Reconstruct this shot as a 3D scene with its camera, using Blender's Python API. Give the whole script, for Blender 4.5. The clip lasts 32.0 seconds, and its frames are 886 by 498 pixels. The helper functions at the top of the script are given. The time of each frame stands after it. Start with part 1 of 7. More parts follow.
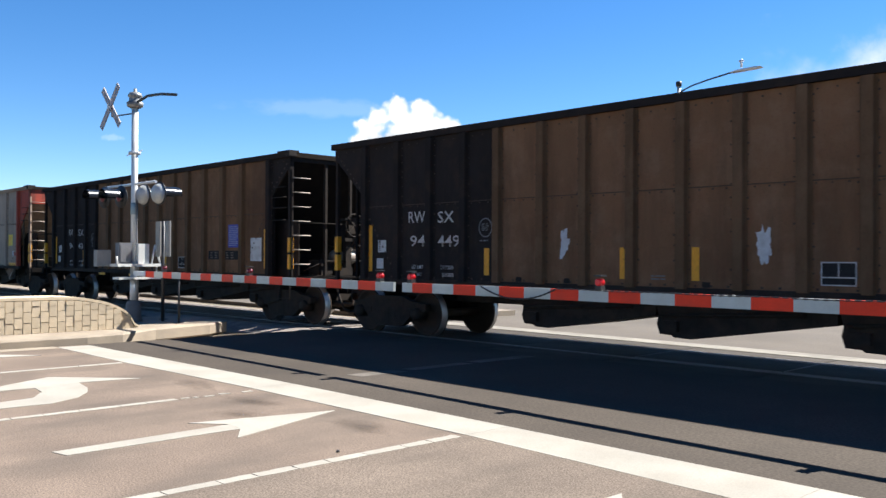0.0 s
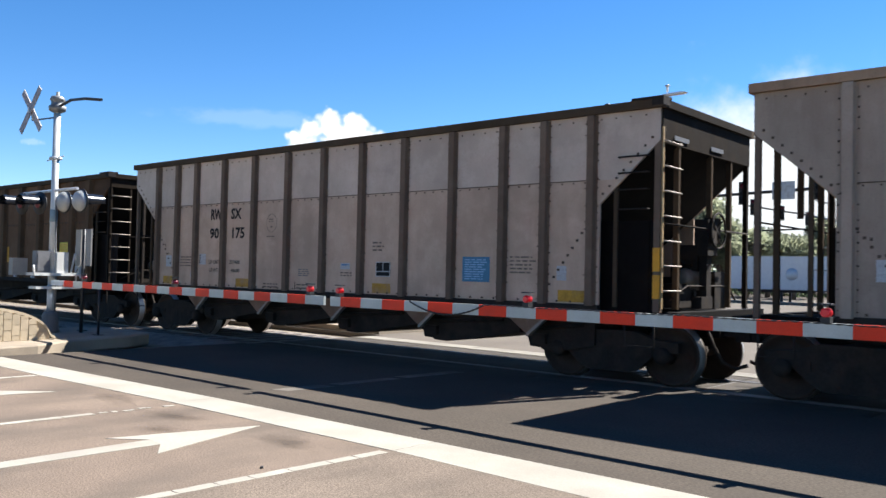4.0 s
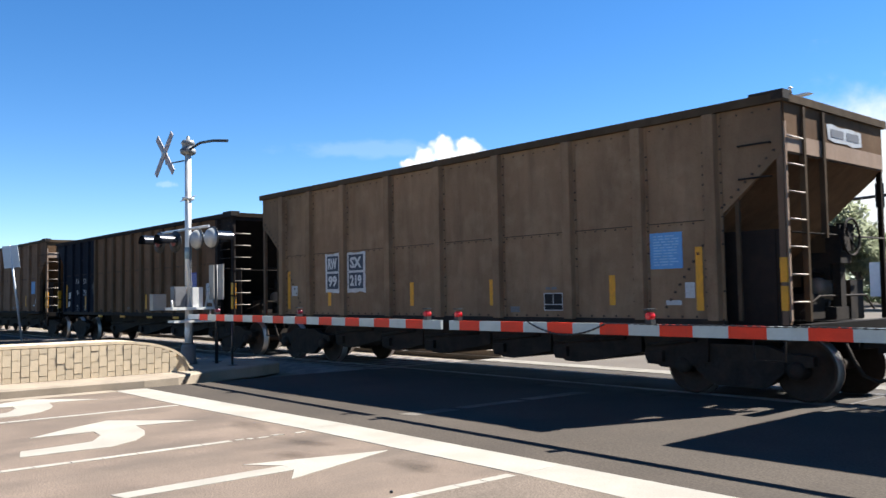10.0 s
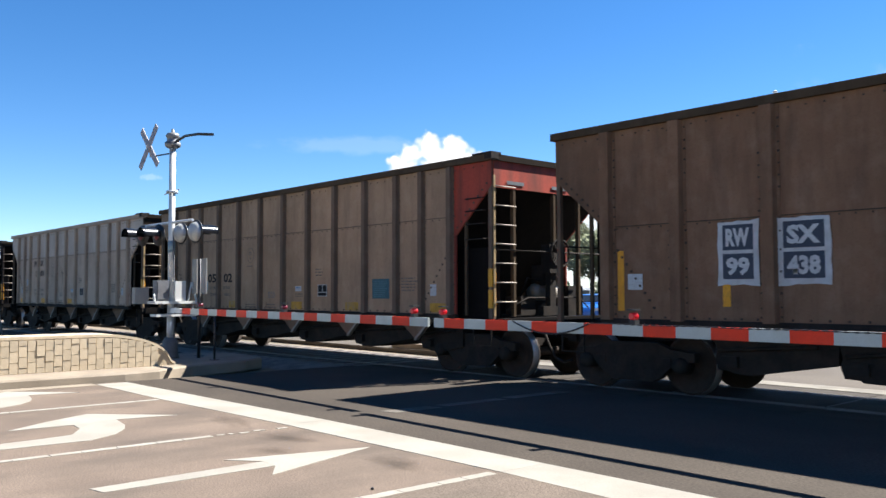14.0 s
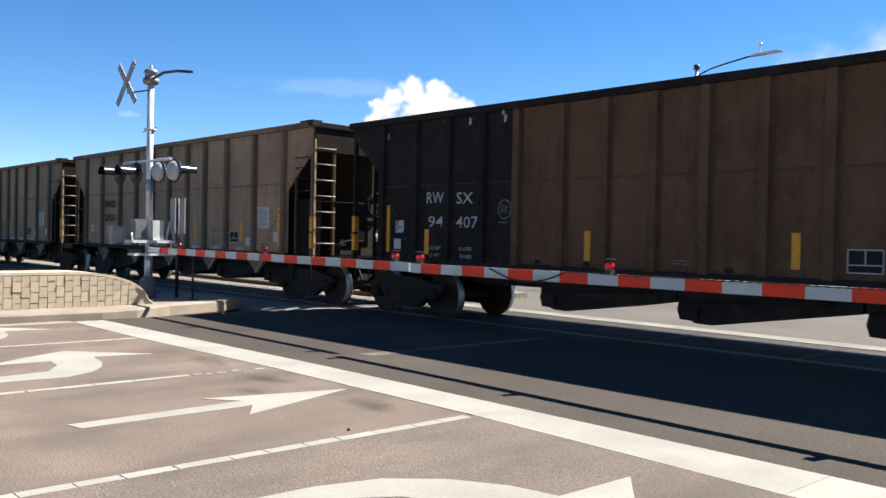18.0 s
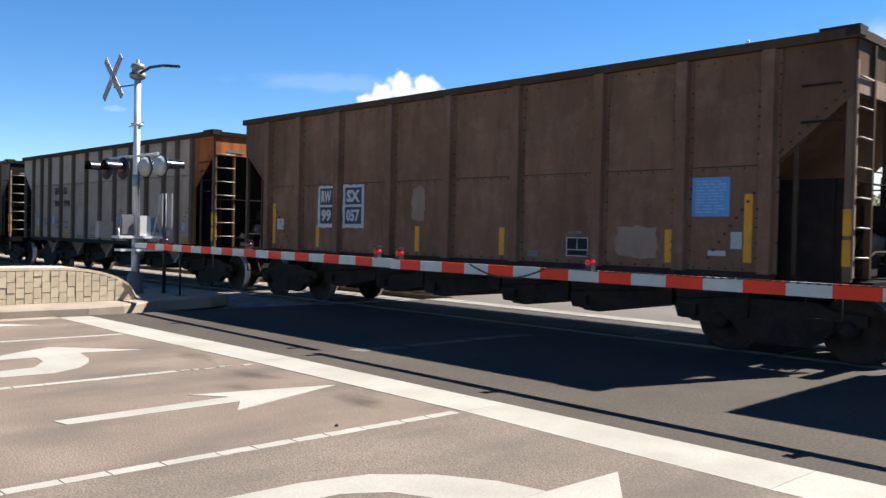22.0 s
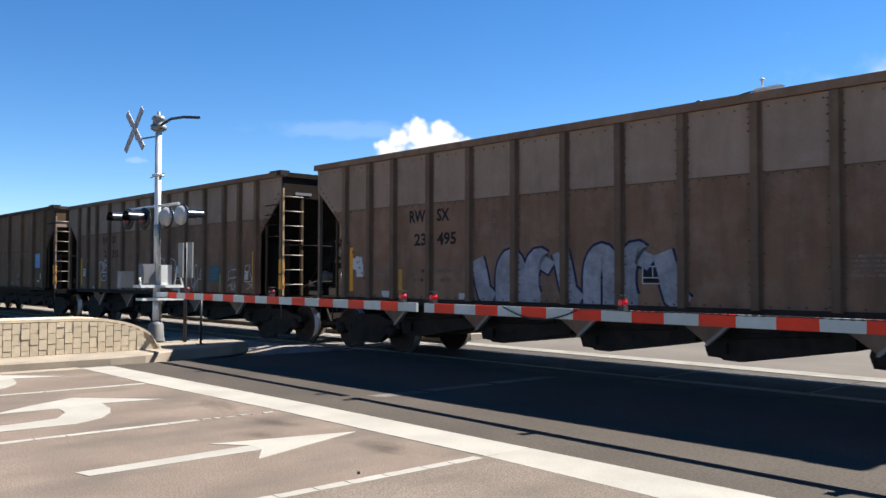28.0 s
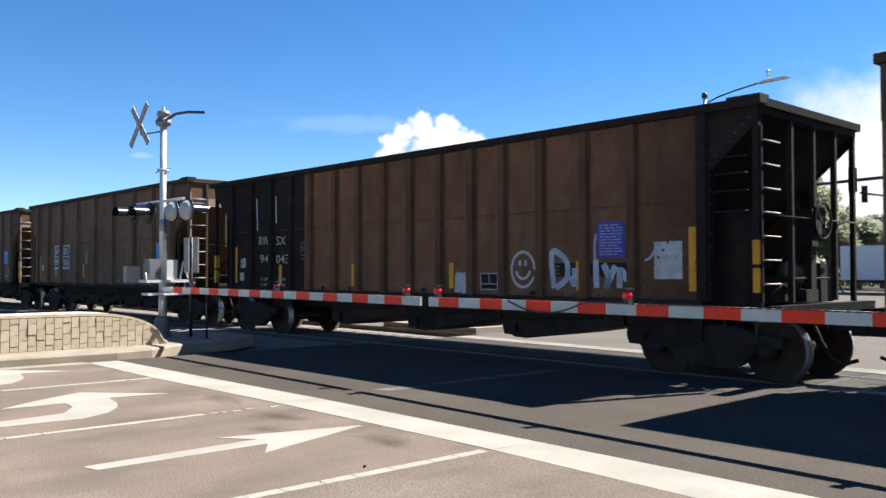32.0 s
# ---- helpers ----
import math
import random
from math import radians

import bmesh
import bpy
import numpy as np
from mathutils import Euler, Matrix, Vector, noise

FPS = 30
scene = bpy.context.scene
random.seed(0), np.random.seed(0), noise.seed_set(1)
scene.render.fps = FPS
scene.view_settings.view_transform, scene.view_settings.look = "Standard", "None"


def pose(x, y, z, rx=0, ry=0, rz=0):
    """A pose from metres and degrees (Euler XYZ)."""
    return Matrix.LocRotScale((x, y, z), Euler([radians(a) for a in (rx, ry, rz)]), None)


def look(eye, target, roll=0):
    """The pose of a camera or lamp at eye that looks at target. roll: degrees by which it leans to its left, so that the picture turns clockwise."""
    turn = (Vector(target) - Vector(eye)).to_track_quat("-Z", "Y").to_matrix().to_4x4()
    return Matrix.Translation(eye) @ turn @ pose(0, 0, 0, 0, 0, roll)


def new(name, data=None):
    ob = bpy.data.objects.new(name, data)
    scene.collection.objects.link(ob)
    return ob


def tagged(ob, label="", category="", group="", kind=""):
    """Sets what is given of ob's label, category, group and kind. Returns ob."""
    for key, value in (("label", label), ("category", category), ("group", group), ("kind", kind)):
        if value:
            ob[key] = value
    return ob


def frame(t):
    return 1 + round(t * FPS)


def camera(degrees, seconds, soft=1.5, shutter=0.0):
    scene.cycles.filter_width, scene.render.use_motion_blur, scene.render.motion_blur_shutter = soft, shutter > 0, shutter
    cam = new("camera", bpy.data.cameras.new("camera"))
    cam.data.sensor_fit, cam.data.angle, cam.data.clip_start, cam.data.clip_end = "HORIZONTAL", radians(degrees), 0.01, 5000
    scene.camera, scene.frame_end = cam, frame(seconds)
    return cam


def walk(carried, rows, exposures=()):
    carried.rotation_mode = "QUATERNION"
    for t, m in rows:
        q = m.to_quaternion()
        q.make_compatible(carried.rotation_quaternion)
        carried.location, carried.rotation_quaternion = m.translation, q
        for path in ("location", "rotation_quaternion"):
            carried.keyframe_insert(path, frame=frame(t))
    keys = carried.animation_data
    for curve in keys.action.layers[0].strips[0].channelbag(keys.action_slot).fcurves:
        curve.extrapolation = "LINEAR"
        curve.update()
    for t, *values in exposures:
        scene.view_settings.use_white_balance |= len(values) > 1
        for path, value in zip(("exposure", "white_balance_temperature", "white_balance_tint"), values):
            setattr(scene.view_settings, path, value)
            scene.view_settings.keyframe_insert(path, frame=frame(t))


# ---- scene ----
cam = camera(55.5, 32.0, soft=1.5, shutter=0.06)
EYE = 1.6
PATH = [
    (0.0, 90.52, -0.29, 47.12),
    (0.5, 90.32, -0.43, 47.12),
    (1.0, 89.95, -0.63, 47.15),
    (1.5, 90.05, -1.03, 47.18),
    (2.0, 90.09, -0.70, 47.35),
    (2.5, 90.39, -0.71, 47.62),
    (4.5, 91.82, -1.33, 41.37),
    (5.0, 92.18, -0.95, 41.86),
    (5.5, 92.78, -0.16, 43.57),
    (6.0, 92.33, -0.13, 44.55),
    (6.5, 91.94, -0.35, 44.85),
    (7.0, 92.22, 0.17, 46.98),
    (7.5, 93.16, -0.70, 48.24),
    (8.0, 93.28, -0.28, 48.93),
    (8.5, 93.46, -0.01, 50.03),
    (9.0, 93.27, 0.47, 50.21),
    (9.5, 93.08, 0.77, 50.48),
    (10.0, 93.07, 1.00, 50.47),
    (10.5, 93.00, 1.13, 50.40),
    (11.0, 93.03, 1.07, 50.02),
    (11.5, 93.01, 0.74, 49.72),
    (12.0, 93.08, 0.40, 49.58),
    (12.5, 93.01, 0.28, 49.51),
    (13.0, 92.92, 0.28, 49.46),
    (13.5, 92.92, 0.18, 49.38),
    (14.0, 92.90, 0.17, 49.39),
    (14.5, 92.27, 0.04, 49.24),
    (16.5, 89.12, -1.02, 48.06),
    (17.0, 89.09, -0.84, 48.14),
    (17.5, 89.30, -1.00, 48.13),
    (18.0, 89.22, -1.17, 48.01),
    (18.5, 89.03, -1.12, 47.95),
    (19.0, 89.14, -1.15, 47.88),
    (19.5, 89.26, -1.15, 47.84),
    (20.0, 89.28, -1.17, 47.82),
    (20.5, 89.21, -1.09, 47.82),
    (21.0, 89.23, -1.15, 47.82),
    (21.5, 88.50, -1.23, 47.87),
    (22.0, 88.96, -1.26, 47.22),
    (22.5, 89.19, -2.06, 46.72),
    (23.0, 90.00, -1.92, 46.68),
    (23.5, 90.30, -1.81, 47.49),
    (24.0, 91.04, -0.79, 47.08),
    (24.5, 91.37, -0.28, 47.75),
    (25.0, 91.71, -0.26, 48.04),
    (25.5, 92.46, -0.16, 48.33),
    (26.0, 92.36, -0.05, 47.98),
    (26.5, 92.39, 0.15, 48.10),
    (28.5, 91.67, -0.13, 48.57),
    (29.0, 91.46, -0.07, 48.54),
    (29.5, 91.37, -0.17, 48.54),
    (30.0, 91.35, -0.34, 48.64),
    (30.5, 91.48, -0.22, 48.70),
    (31.0, 91.63, -0.17, 48.80),
    (31.5, 91.66, -0.22, 48.84),
    (32.0, 91.48, 0.09, 48.86),
]
walk(cam, [(t, pose(0, 0, EYE, rx, ry, rz)) for t, rx, ry, rz in PATH], exposures=[(0.0, 1.69), (2.5, 1.7), (4.5, 1.74), (14.5, 1.72), (16.5, 1.57), (30.5, 1.55), (32.0, 1.62)])

# ---- world, sun, exposure ----
SUN = Vector((0.277, 0.83, 1.0))
world = bpy.data.worlds.new("sky")
scene.world = world
world.use_nodes = True
wn = world.node_tree.nodes
sky = wn.new("ShaderNodeTexSky")
sky.sky_type = "NISHITA"
sky.sun_disc = False
sky.sun_elevation = math.atan2(SUN.z, math.hypot(SUN.x, SUN.y))
sky.sun_rotation = math.atan2(SUN.x, SUN.y)
sky.altitude, sky.air_density, sky.dust_density, sky.ozone_density = 2200, 1.0, 0.0, 3.0
wn["Background"].inputs["Strength"].default_value = 0.0585
hue = wn.new("ShaderNodeHueSaturation")
hue.inputs["Saturation"].default_value = 1.28
hue.inputs["Hue"].default_value = 0.503
world.node_tree.links.new(sky.outputs[0], hue.inputs["Color"])
world.node_tree.links.new(hue.outputs[0], wn["Background"].inputs["Color"])
sun_data = bpy.data.lights.new("sun", "SUN")
sun_data.energy, sun_data.angle, sun_data.color = 5.0, radians(0.53), (1.0, 0.985, 0.955)
sun_ob = new("sun", sun_data)
sun_ob.matrix_world = look(SUN * 60, (0, 0, 0))
scene.view_settings.exposure = 1.6


# ---- materials ----
def mat(name, rgb, rough=0.7, metal=0.0, vary=0.25, big=1.5, fine=40.0, bump=0.15, stain=None, stain_amount=0.0,
        streak=False, per_object=0.06, coat=0.0, spec=0.5, grain=None, stretch=(1, 1, 1)):
    m = bpy.data.materials.new(name)
    m.use_nodes = True
    n, l = m.node_tree.nodes, m.node_tree.links
    b = n["Principled BSDF"]
    b.inputs["Metallic"].default_value = metal
    b.inputs["Coat Weight"].default_value = coat
    b.inputs["Specular IOR Level"].default_value = spec
    co = n.new("ShaderNodeTexCoord")
    mp = n.new("ShaderNodeMapping")
    l.new(co.outputs["Object"], mp.inputs["Vector"])
    info = n.new("ShaderNodeObjectInfo")

    def noise_tex(scale, detail, src):
        t = n.new("ShaderNodeTexNoise")
        t.inputs["Scale"].default_value = scale
        t.inputs["Detail"].default_value = detail
        l.new(src, t.inputs["Vector"])
        return t

    def ramp(src, a, c, lo=0.3, hi=0.7):
        r = n.new("ShaderNodeMapRange")
        r.inputs["From Min"].default_value, r.inputs["From Max"].default_value = lo, hi
        r.inputs["To Min"].default_value, r.inputs["To Max"].default_value = a, c
        l.new(src, r.inputs["Value"])
        return r.outputs["Result"]

    def mul(a, c):
        x = n.new("ShaderNodeMath")
        x.operation = "MULTIPLY"
        l.new(a, x.inputs[0])
        l.new(c, x.inputs[1])
        return x.outputs[0]

    large = noise_tex(big, 5, mp.outputs["Vector"])
    small = noise_tex(fine, 3, mp.outputs["Vector"])
    value = mul(ramp(large.outputs["Fac"], 1 - vary, 1 + vary), ramp(small.outputs["Fac"], 1 - (grain or vary * 0.5), 1 + (grain or vary * 0.5)))
    value = mul(value, ramp(info.outputs["Random"], 1 - per_object, 1 + per_object, 0, 1))
    tint = n.new("ShaderNodeMix")
    tint.data_type = "RGBA"
    tint.blend_type = "MULTIPLY"
    tint.inputs["Factor"].default_value = 1.0
    tint.inputs["A"].default_value = (*rgb, 1)
    grey = n.new("ShaderNodeCombineColor")
    for k in range(3):
        l.new(value, grey.inputs[k])
    l.new(grey.outputs[0], tint.inputs["B"])
    colour = tint.outputs["Result"]
    if stain:
        mp2 = n.new("ShaderNodeMapping")
        mp2.inputs["Scale"].default_value = (3.2, 3.2, 0.35) if streak else stretch
        l.new(co.outputs["Object"], mp2.inputs["Vector"])
        s = noise_tex(big * 1.3, 6, mp2.outputs["Vector"])
        fac = ramp(s.outputs["Fac"], 0, stain_amount, 0.45, 0.75)
        mx = n.new("ShaderNodeMix")
        mx.data_type = "RGBA"
        mx.inputs["B"].default_value = (*stain, 1)
        l.new(fac, mx.inputs["Factor"])
        l.new(colour, mx.inputs["A"])
        colour = mx.outputs["Result"]
    l.new(colour, b.inputs["Base Color"])
    l.new(ramp(large.outputs["Fac"], max(rough - 0.1, 0.03), min(rough + 0.1, 1.0)), b.inputs["Roughness"])
    if bump:
        bp = n.new("ShaderNodeBump")
        bp.inputs["Strength"].default_value = bump
        bp.inputs["Distance"].default_value = 0.01
        l.new(small.outputs["Fac"], bp.inputs["Height"])
        l.new(bp.outputs["Normal"], b.inputs["Normal"])
    return m


def glow(name, rgb, strength):
    m = mat(name, rgb, 0.3, vary=0.02, bump=0)
    b = m.node_tree.nodes["Principled BSDF"]
    b.inputs["Emission Color"].default_value = (*rgb, 1)
    b.inputs["Emission Strength"].default_value = strength
    return m



def weathered(name, rgb, soot, dust, rough=0.62, metal=0.0, end_soot=0.0, streaks=0.55):
    """Weathered car paint: blotches, dust, rain streaks, rivet-high scratches and sooted ends."""
    m = bpy.data.materials.new(name)
    m.use_nodes = True
    n, l = m.node_tree.nodes, m.node_tree.links
    b = n["Principled BSDF"]
    b.inputs["Metallic"].default_value = metal
    b.inputs["Specular IOR Level"].default_value = 0.06
    co, info = n.new("ShaderNodeTexCoord"), n.new("ShaderNodeObjectInfo")
    seed = n.new("ShaderNodeVectorMath")
    seed.operation = "MULTIPLY_ADD"
    l.new(info.outputs["Random"], seed.inputs[0])
    seed.inputs[1].default_value = (37, 11, 23)
    l.new(co.outputs["Object"], seed.inputs[2])

    def tex(scale, detail, stretch=(1, 1, 1), rough_=0.6):
        mp, t = n.new("ShaderNodeMapping"), n.new("ShaderNodeTexNoise")
        mp.inputs["Scale"].default_value = stretch
        t.inputs["Scale"].default_value, t.inputs["Detail"].default_value, t.inputs["Roughness"].default_value = scale, detail, rough_
        l.new(seed.outputs[0], mp.inputs["Vector"])
        l.new(mp.outputs["Vector"], t.inputs["Vector"])
        return t.outputs["Fac"]

    def span(src, a, c, lo, hi):
        r = n.new("ShaderNodeMapRange")
        for k, v in (("From Min", lo), ("From Max", hi), ("To Min", a), ("To Max", c)):
            r.inputs[k].default_value = v
        l.new(src, r.inputs["Value"])
        return r.outputs["Result"]

    def mix(a, colour, fac, kind="MIX"):
        x = n.new("ShaderNodeMix")
        x.data_type, x.blend_type = "RGBA", kind
        if isinstance(a, tuple):
            x.inputs["A"].default_value = (*a, 1)
        else:
            l.new(a, x.inputs["A"])
        x.inputs["B"].default_value = (*colour, 1)
        l.new(fac, x.inputs["Factor"])
        return x.outputs["Result"]

    large, mid, fine = tex(0.55, 4), tex(2.6, 6), tex(30, 4)
    col = mix(rgb, tuple(v * 0.72 for v in rgb), span(large, 0, 1, 0.35, 0.68))
    col = mix(col, dust, span(mid, 0, 0.5, 0.48, 0.74))
    col = mix(col, soot, span(tex(2.4, 5, (1.6, 1.6, 0.3)), 0, streaks * 0.8, 0.46, 0.74))
    col = mix(col, dust, span(tex(7, 5, (1.5, 1.5, 0.25)), 0, 0.22, 0.58, 0.78))
    col = mix(col, soot, span(fine, 0, 0.35, 0.52, 0.8))
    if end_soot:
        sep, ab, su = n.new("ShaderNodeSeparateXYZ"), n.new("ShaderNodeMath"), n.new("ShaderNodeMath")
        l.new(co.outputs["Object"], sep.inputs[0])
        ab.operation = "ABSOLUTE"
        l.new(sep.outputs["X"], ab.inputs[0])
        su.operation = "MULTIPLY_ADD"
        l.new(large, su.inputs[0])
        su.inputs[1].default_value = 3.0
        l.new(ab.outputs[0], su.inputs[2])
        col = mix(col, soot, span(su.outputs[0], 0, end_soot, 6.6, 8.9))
    l.new(col, b.inputs["Base Color"])
    l.new(span(mid, rough, min(rough + 0.25, 1.0), 0.3, 0.7), b.inputs["Roughness"])
    b1, b2 = n.new("ShaderNodeBump"), n.new("ShaderNodeBump")
    b1.inputs["Strength"].default_value, b1.inputs["Distance"].default_value = 0.35, 0.03
    b2.inputs["Strength"].default_value, b2.inputs["Distance"].default_value = 0.15, 0.006
    l.new(tex(1.3, 1), b1.inputs["Height"])
    l.new(fine, b2.inputs["Height"])
    l.new(b1.outputs[0], b2.inputs["Normal"])
    l.new(b2.outputs[0], b.inputs["Normal"])
    return m


ASPHALT = mat("asphalt_worn", (0.1548, 0.1174, 0.0903), 0.95, vary=0.16, big=0.9, fine=70, grain=0.42, bump=0.35, stain=(0.0816, 0.0672, 0.0544), stain_amount=0.75, spec=0.12, stretch=(1.3, 0.6, 1))
ASPHALT_NEAR = mat("asphalt_worn_grey", (0.1268, 0.0993, 0.0772), 0.95, vary=0.16, big=0.9, fine=70, grain=0.45, bump=0.4, stain=(0.0725, 0.0601, 0.0481), stain_amount=0.75, spec=0.12, stretch=(1.3, 0.6, 1))
ASPHALT_PALE = mat("asphalt_sun_bleached", (0.1141, 0.0976, 0.0801), 0.95, vary=0.15, big=0.4, fine=40, grain=0.2, bump=0.2, stain=(0.0783, 0.0661, 0.0534), stain_amount=0.6, spec=0.12)
ASPHALT_NEW = mat("asphalt_grey", (0.0635, 0.0523, 0.0419), 0.95, vary=0.16, big=0.5, fine=40, grain=0.25, bump=0.2, stain=(0.0446, 0.0377, 0.0318), stain_amount=0.7, spec=0.08)
CONCRETE = mat("concrete_pale", (0.2391, 0.1923, 0.1385), 0.9, vary=0.14, big=1.2, fine=60, bump=0.3, stain=(0.1232, 0.0944, 0.066), stain_amount=0.5)
PANEL = mat("crossing_panel_concrete", (0.0619, 0.0522, 0.0428), 0.85, vary=0.2, big=0.9, fine=60, grain=0.2, bump=0.35, stain=(0.0248, 0.0209, 0.0167), stain_amount=0.7, spec=0.12)
LINE = mat("road_paint_white", (0.2754, 0.253, 0.2106), 0.75, vary=0.08, big=1.4, fine=60, grain=0.1, bump=0.2, stain=(0.2057, 0.1772, 0.1403), stain_amount=0.5, spec=0.15)
EDGEPAINT = mat("greyed_road_paint", (0.22, 0.2, 0.165), 0.8, vary=0.15, big=1.4, fine=40, grain=0.15, bump=0.2, stain=(0.12, 0.105, 0.085), stain_amount=0.8, spec=0.12)
EARTH = mat("dry_earth", (0.1667, 0.1294, 0.089), 0.97, vary=0.25, big=0.12, fine=9, bump=0.5, stain=(0.0652, 0.07, 0.0329), stain_amount=0.6)
BALLAST = mat("ballast_stone", (0.1594, 0.1329, 0.1121), 0.95, vary=0.4, big=4, fine=30, bump=1.0)
RAIL = mat("rail_steel", (0.13, 0.12, 0.112), 0.6, 0.5, vary=0.2, big=3)
TAN_BLOCK = mat("tan_concrete_block", (0.4638, 0.3707, 0.2506), 0.9, vary=0.12, big=4, fine=50, bump=0.5, per_object=0.1)
TAN_MORTAR = mat("tan_mortar", (0.3986, 0.3147, 0.2078), 0.95, vary=0.15, big=5, fine=60, bump=0.4)
GALV = mat("galvanised_steel", (0.50, 0.51, 0.52), 0.5, 0.35, vary=0.1, big=3, fine=30, bump=0.05)
SILVER = mat("aluminium_paint", (0.5167, 0.5167, 0.5), 0.45, 0.3, vary=0.08, big=3, fine=30, bump=0.05)
BLACK = mat("black_paint", (0.012, 0.012, 0.013), 0.55, vary=0.2, big=3, fine=30, bump=0.05)
WHITE = mat("white_sheeting", (0.62, 0.62, 0.60), 0.5, vary=0.05, big=4, fine=60, bump=0.03)
RED_SHEET = mat("red_sheeting", (0.6, 0.034, 0.01), 0.45, vary=0.1, big=3, fine=60, bump=0.03, stain=(0.42, 0.04, 0.02), stain_amount=0.5, spec=0.2)
GREY_SHEET = mat("grey_white_sheeting", (0.36, 0.39, 0.375), 0.4, vary=0.08, big=3, fine=60, bump=0.03, stain=(0.27, 0.28, 0.26), stain_amount=0.5)
RED_LENS = glow("red_lens_dim", (0.11, 0.012, 0.022), 0.02)
RED_LIT = glow("red_lens_lit", (0.34, 0.008, 0.012), 0.09)
GLASS_DARK = mat("dark_window_glass", (0.02, 0.025, 0.03), 0.08, vary=0.05, bump=0, spec=0.8)
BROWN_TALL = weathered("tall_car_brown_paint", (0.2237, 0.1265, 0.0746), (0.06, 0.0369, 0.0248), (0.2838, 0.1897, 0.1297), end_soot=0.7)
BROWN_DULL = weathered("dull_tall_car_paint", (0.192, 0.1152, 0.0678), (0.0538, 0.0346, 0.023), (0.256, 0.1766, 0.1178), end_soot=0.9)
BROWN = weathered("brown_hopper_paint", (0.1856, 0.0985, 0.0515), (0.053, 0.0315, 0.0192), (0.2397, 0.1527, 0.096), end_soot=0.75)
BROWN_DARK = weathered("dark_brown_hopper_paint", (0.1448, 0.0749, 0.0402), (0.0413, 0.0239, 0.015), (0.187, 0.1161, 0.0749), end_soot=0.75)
BROWN_OLIVE = weathered("olive_brown_hopper_paint", (0.245, 0.156, 0.091), (0.078, 0.052, 0.033), (0.3, 0.21, 0.132), end_soot=0.6)
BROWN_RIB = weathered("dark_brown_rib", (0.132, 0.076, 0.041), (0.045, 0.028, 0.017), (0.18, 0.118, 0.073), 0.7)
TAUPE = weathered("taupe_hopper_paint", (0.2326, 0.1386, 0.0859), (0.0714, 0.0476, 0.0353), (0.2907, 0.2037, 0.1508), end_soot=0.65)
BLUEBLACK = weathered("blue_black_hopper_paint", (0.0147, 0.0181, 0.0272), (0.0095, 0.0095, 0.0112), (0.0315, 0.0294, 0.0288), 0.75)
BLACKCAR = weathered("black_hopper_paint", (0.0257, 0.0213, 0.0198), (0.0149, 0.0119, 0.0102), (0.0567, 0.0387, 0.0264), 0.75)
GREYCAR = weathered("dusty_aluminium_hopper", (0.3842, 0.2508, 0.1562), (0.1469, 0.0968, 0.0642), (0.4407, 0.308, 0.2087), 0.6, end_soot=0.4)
PALE_UPPER = weathered("clean_aluminium_upper", (0.5761, 0.4612, 0.3667), (0.352, 0.2716, 0.2131), (0.6401, 0.5329, 0.446), 0.5, streaks=0.3)
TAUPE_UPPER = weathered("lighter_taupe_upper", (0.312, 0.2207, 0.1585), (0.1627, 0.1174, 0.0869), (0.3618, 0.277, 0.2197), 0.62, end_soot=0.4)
TAUPE_RIB = weathered("taupe_car_rib", (0.1625, 0.1053, 0.0689), (0.078, 0.052, 0.0351), (0.221, 0.156, 0.1066), 0.65)
PALEDULL = weathered("dulled_aluminium_hopper", (0.4615, 0.3256, 0.2286), (0.2414, 0.1675, 0.1168), (0.5467, 0.402, 0.2984), 0.58, streaks=0.45)
PALEWORN = weathered("streaked_aluminium_hopper", (0.37, 0.29, 0.222), (0.19, 0.145, 0.11), (0.42, 0.335, 0.265), 0.58, streaks=0.6)
PALECAR = weathered("pale_aluminium_hopper", (0.5481, 0.398, 0.2892), (0.3024, 0.2162, 0.1552), (0.63, 0.4752, 0.36), 0.55, streaks=0.4)
RIBDARK = weathered("coal_dusted_rib", (0.078, 0.0534, 0.0328), (0.03, 0.022, 0.015), (0.11, 0.08, 0.055), 0.7)
RIBBROWN = weathered("brown_dusted_rib", (0.17, 0.118, 0.083), (0.085, 0.06, 0.043), (0.23, 0.165, 0.118), 0.65)
# Grime plus the shade of the car ends, both put into the paint.
ENDGRIME_SHADE = weathered("sooted_shaded_end_sheet", (0.0223, 0.0161, 0.0112), (0.0074, 0.0056, 0.0043), (0.0434, 0.031, 0.0211), 0.75)
# Soot black that also holds the shade under the slope sheets in its colour.
SOOT_SHADE = weathered("coal_soot_with_shade", (0.011, 0.0095, 0.009), (0.007, 0.006, 0.006), (0.022, 0.018, 0.014), 0.85)
RIVET = mat("dark_rivet", (0.085, 0.062, 0.045), 0.7, vary=0.3, big=5, fine=40, bump=0.1, spec=0.15)
RIVET_DARK = mat("sooty_rivet", (0.055, 0.04, 0.029), 0.7, vary=0.3, big=5, fine=40, bump=0.1, spec=0.15)
RUNG_TAN = mat("worn_tan_rail_paint", (0.3, 0.2, 0.09), 0.6, 0.0, vary=0.3, big=4, fine=40, bump=0.05)
RUNG = mat("worn_rung_paint", (0.24, 0.2, 0.16), 0.5, 0.2, vary=0.2, big=4, fine=40, bump=0.05)
ORANGE = mat("orange_end_paint", (0.36, 0.105, 0.02), 0.7, vary=0.2, big=1, fine=30, bump=0.1, stain=(0.06, 0.03, 0.018), stain_amount=0.9, streak=True, spec=0.2)
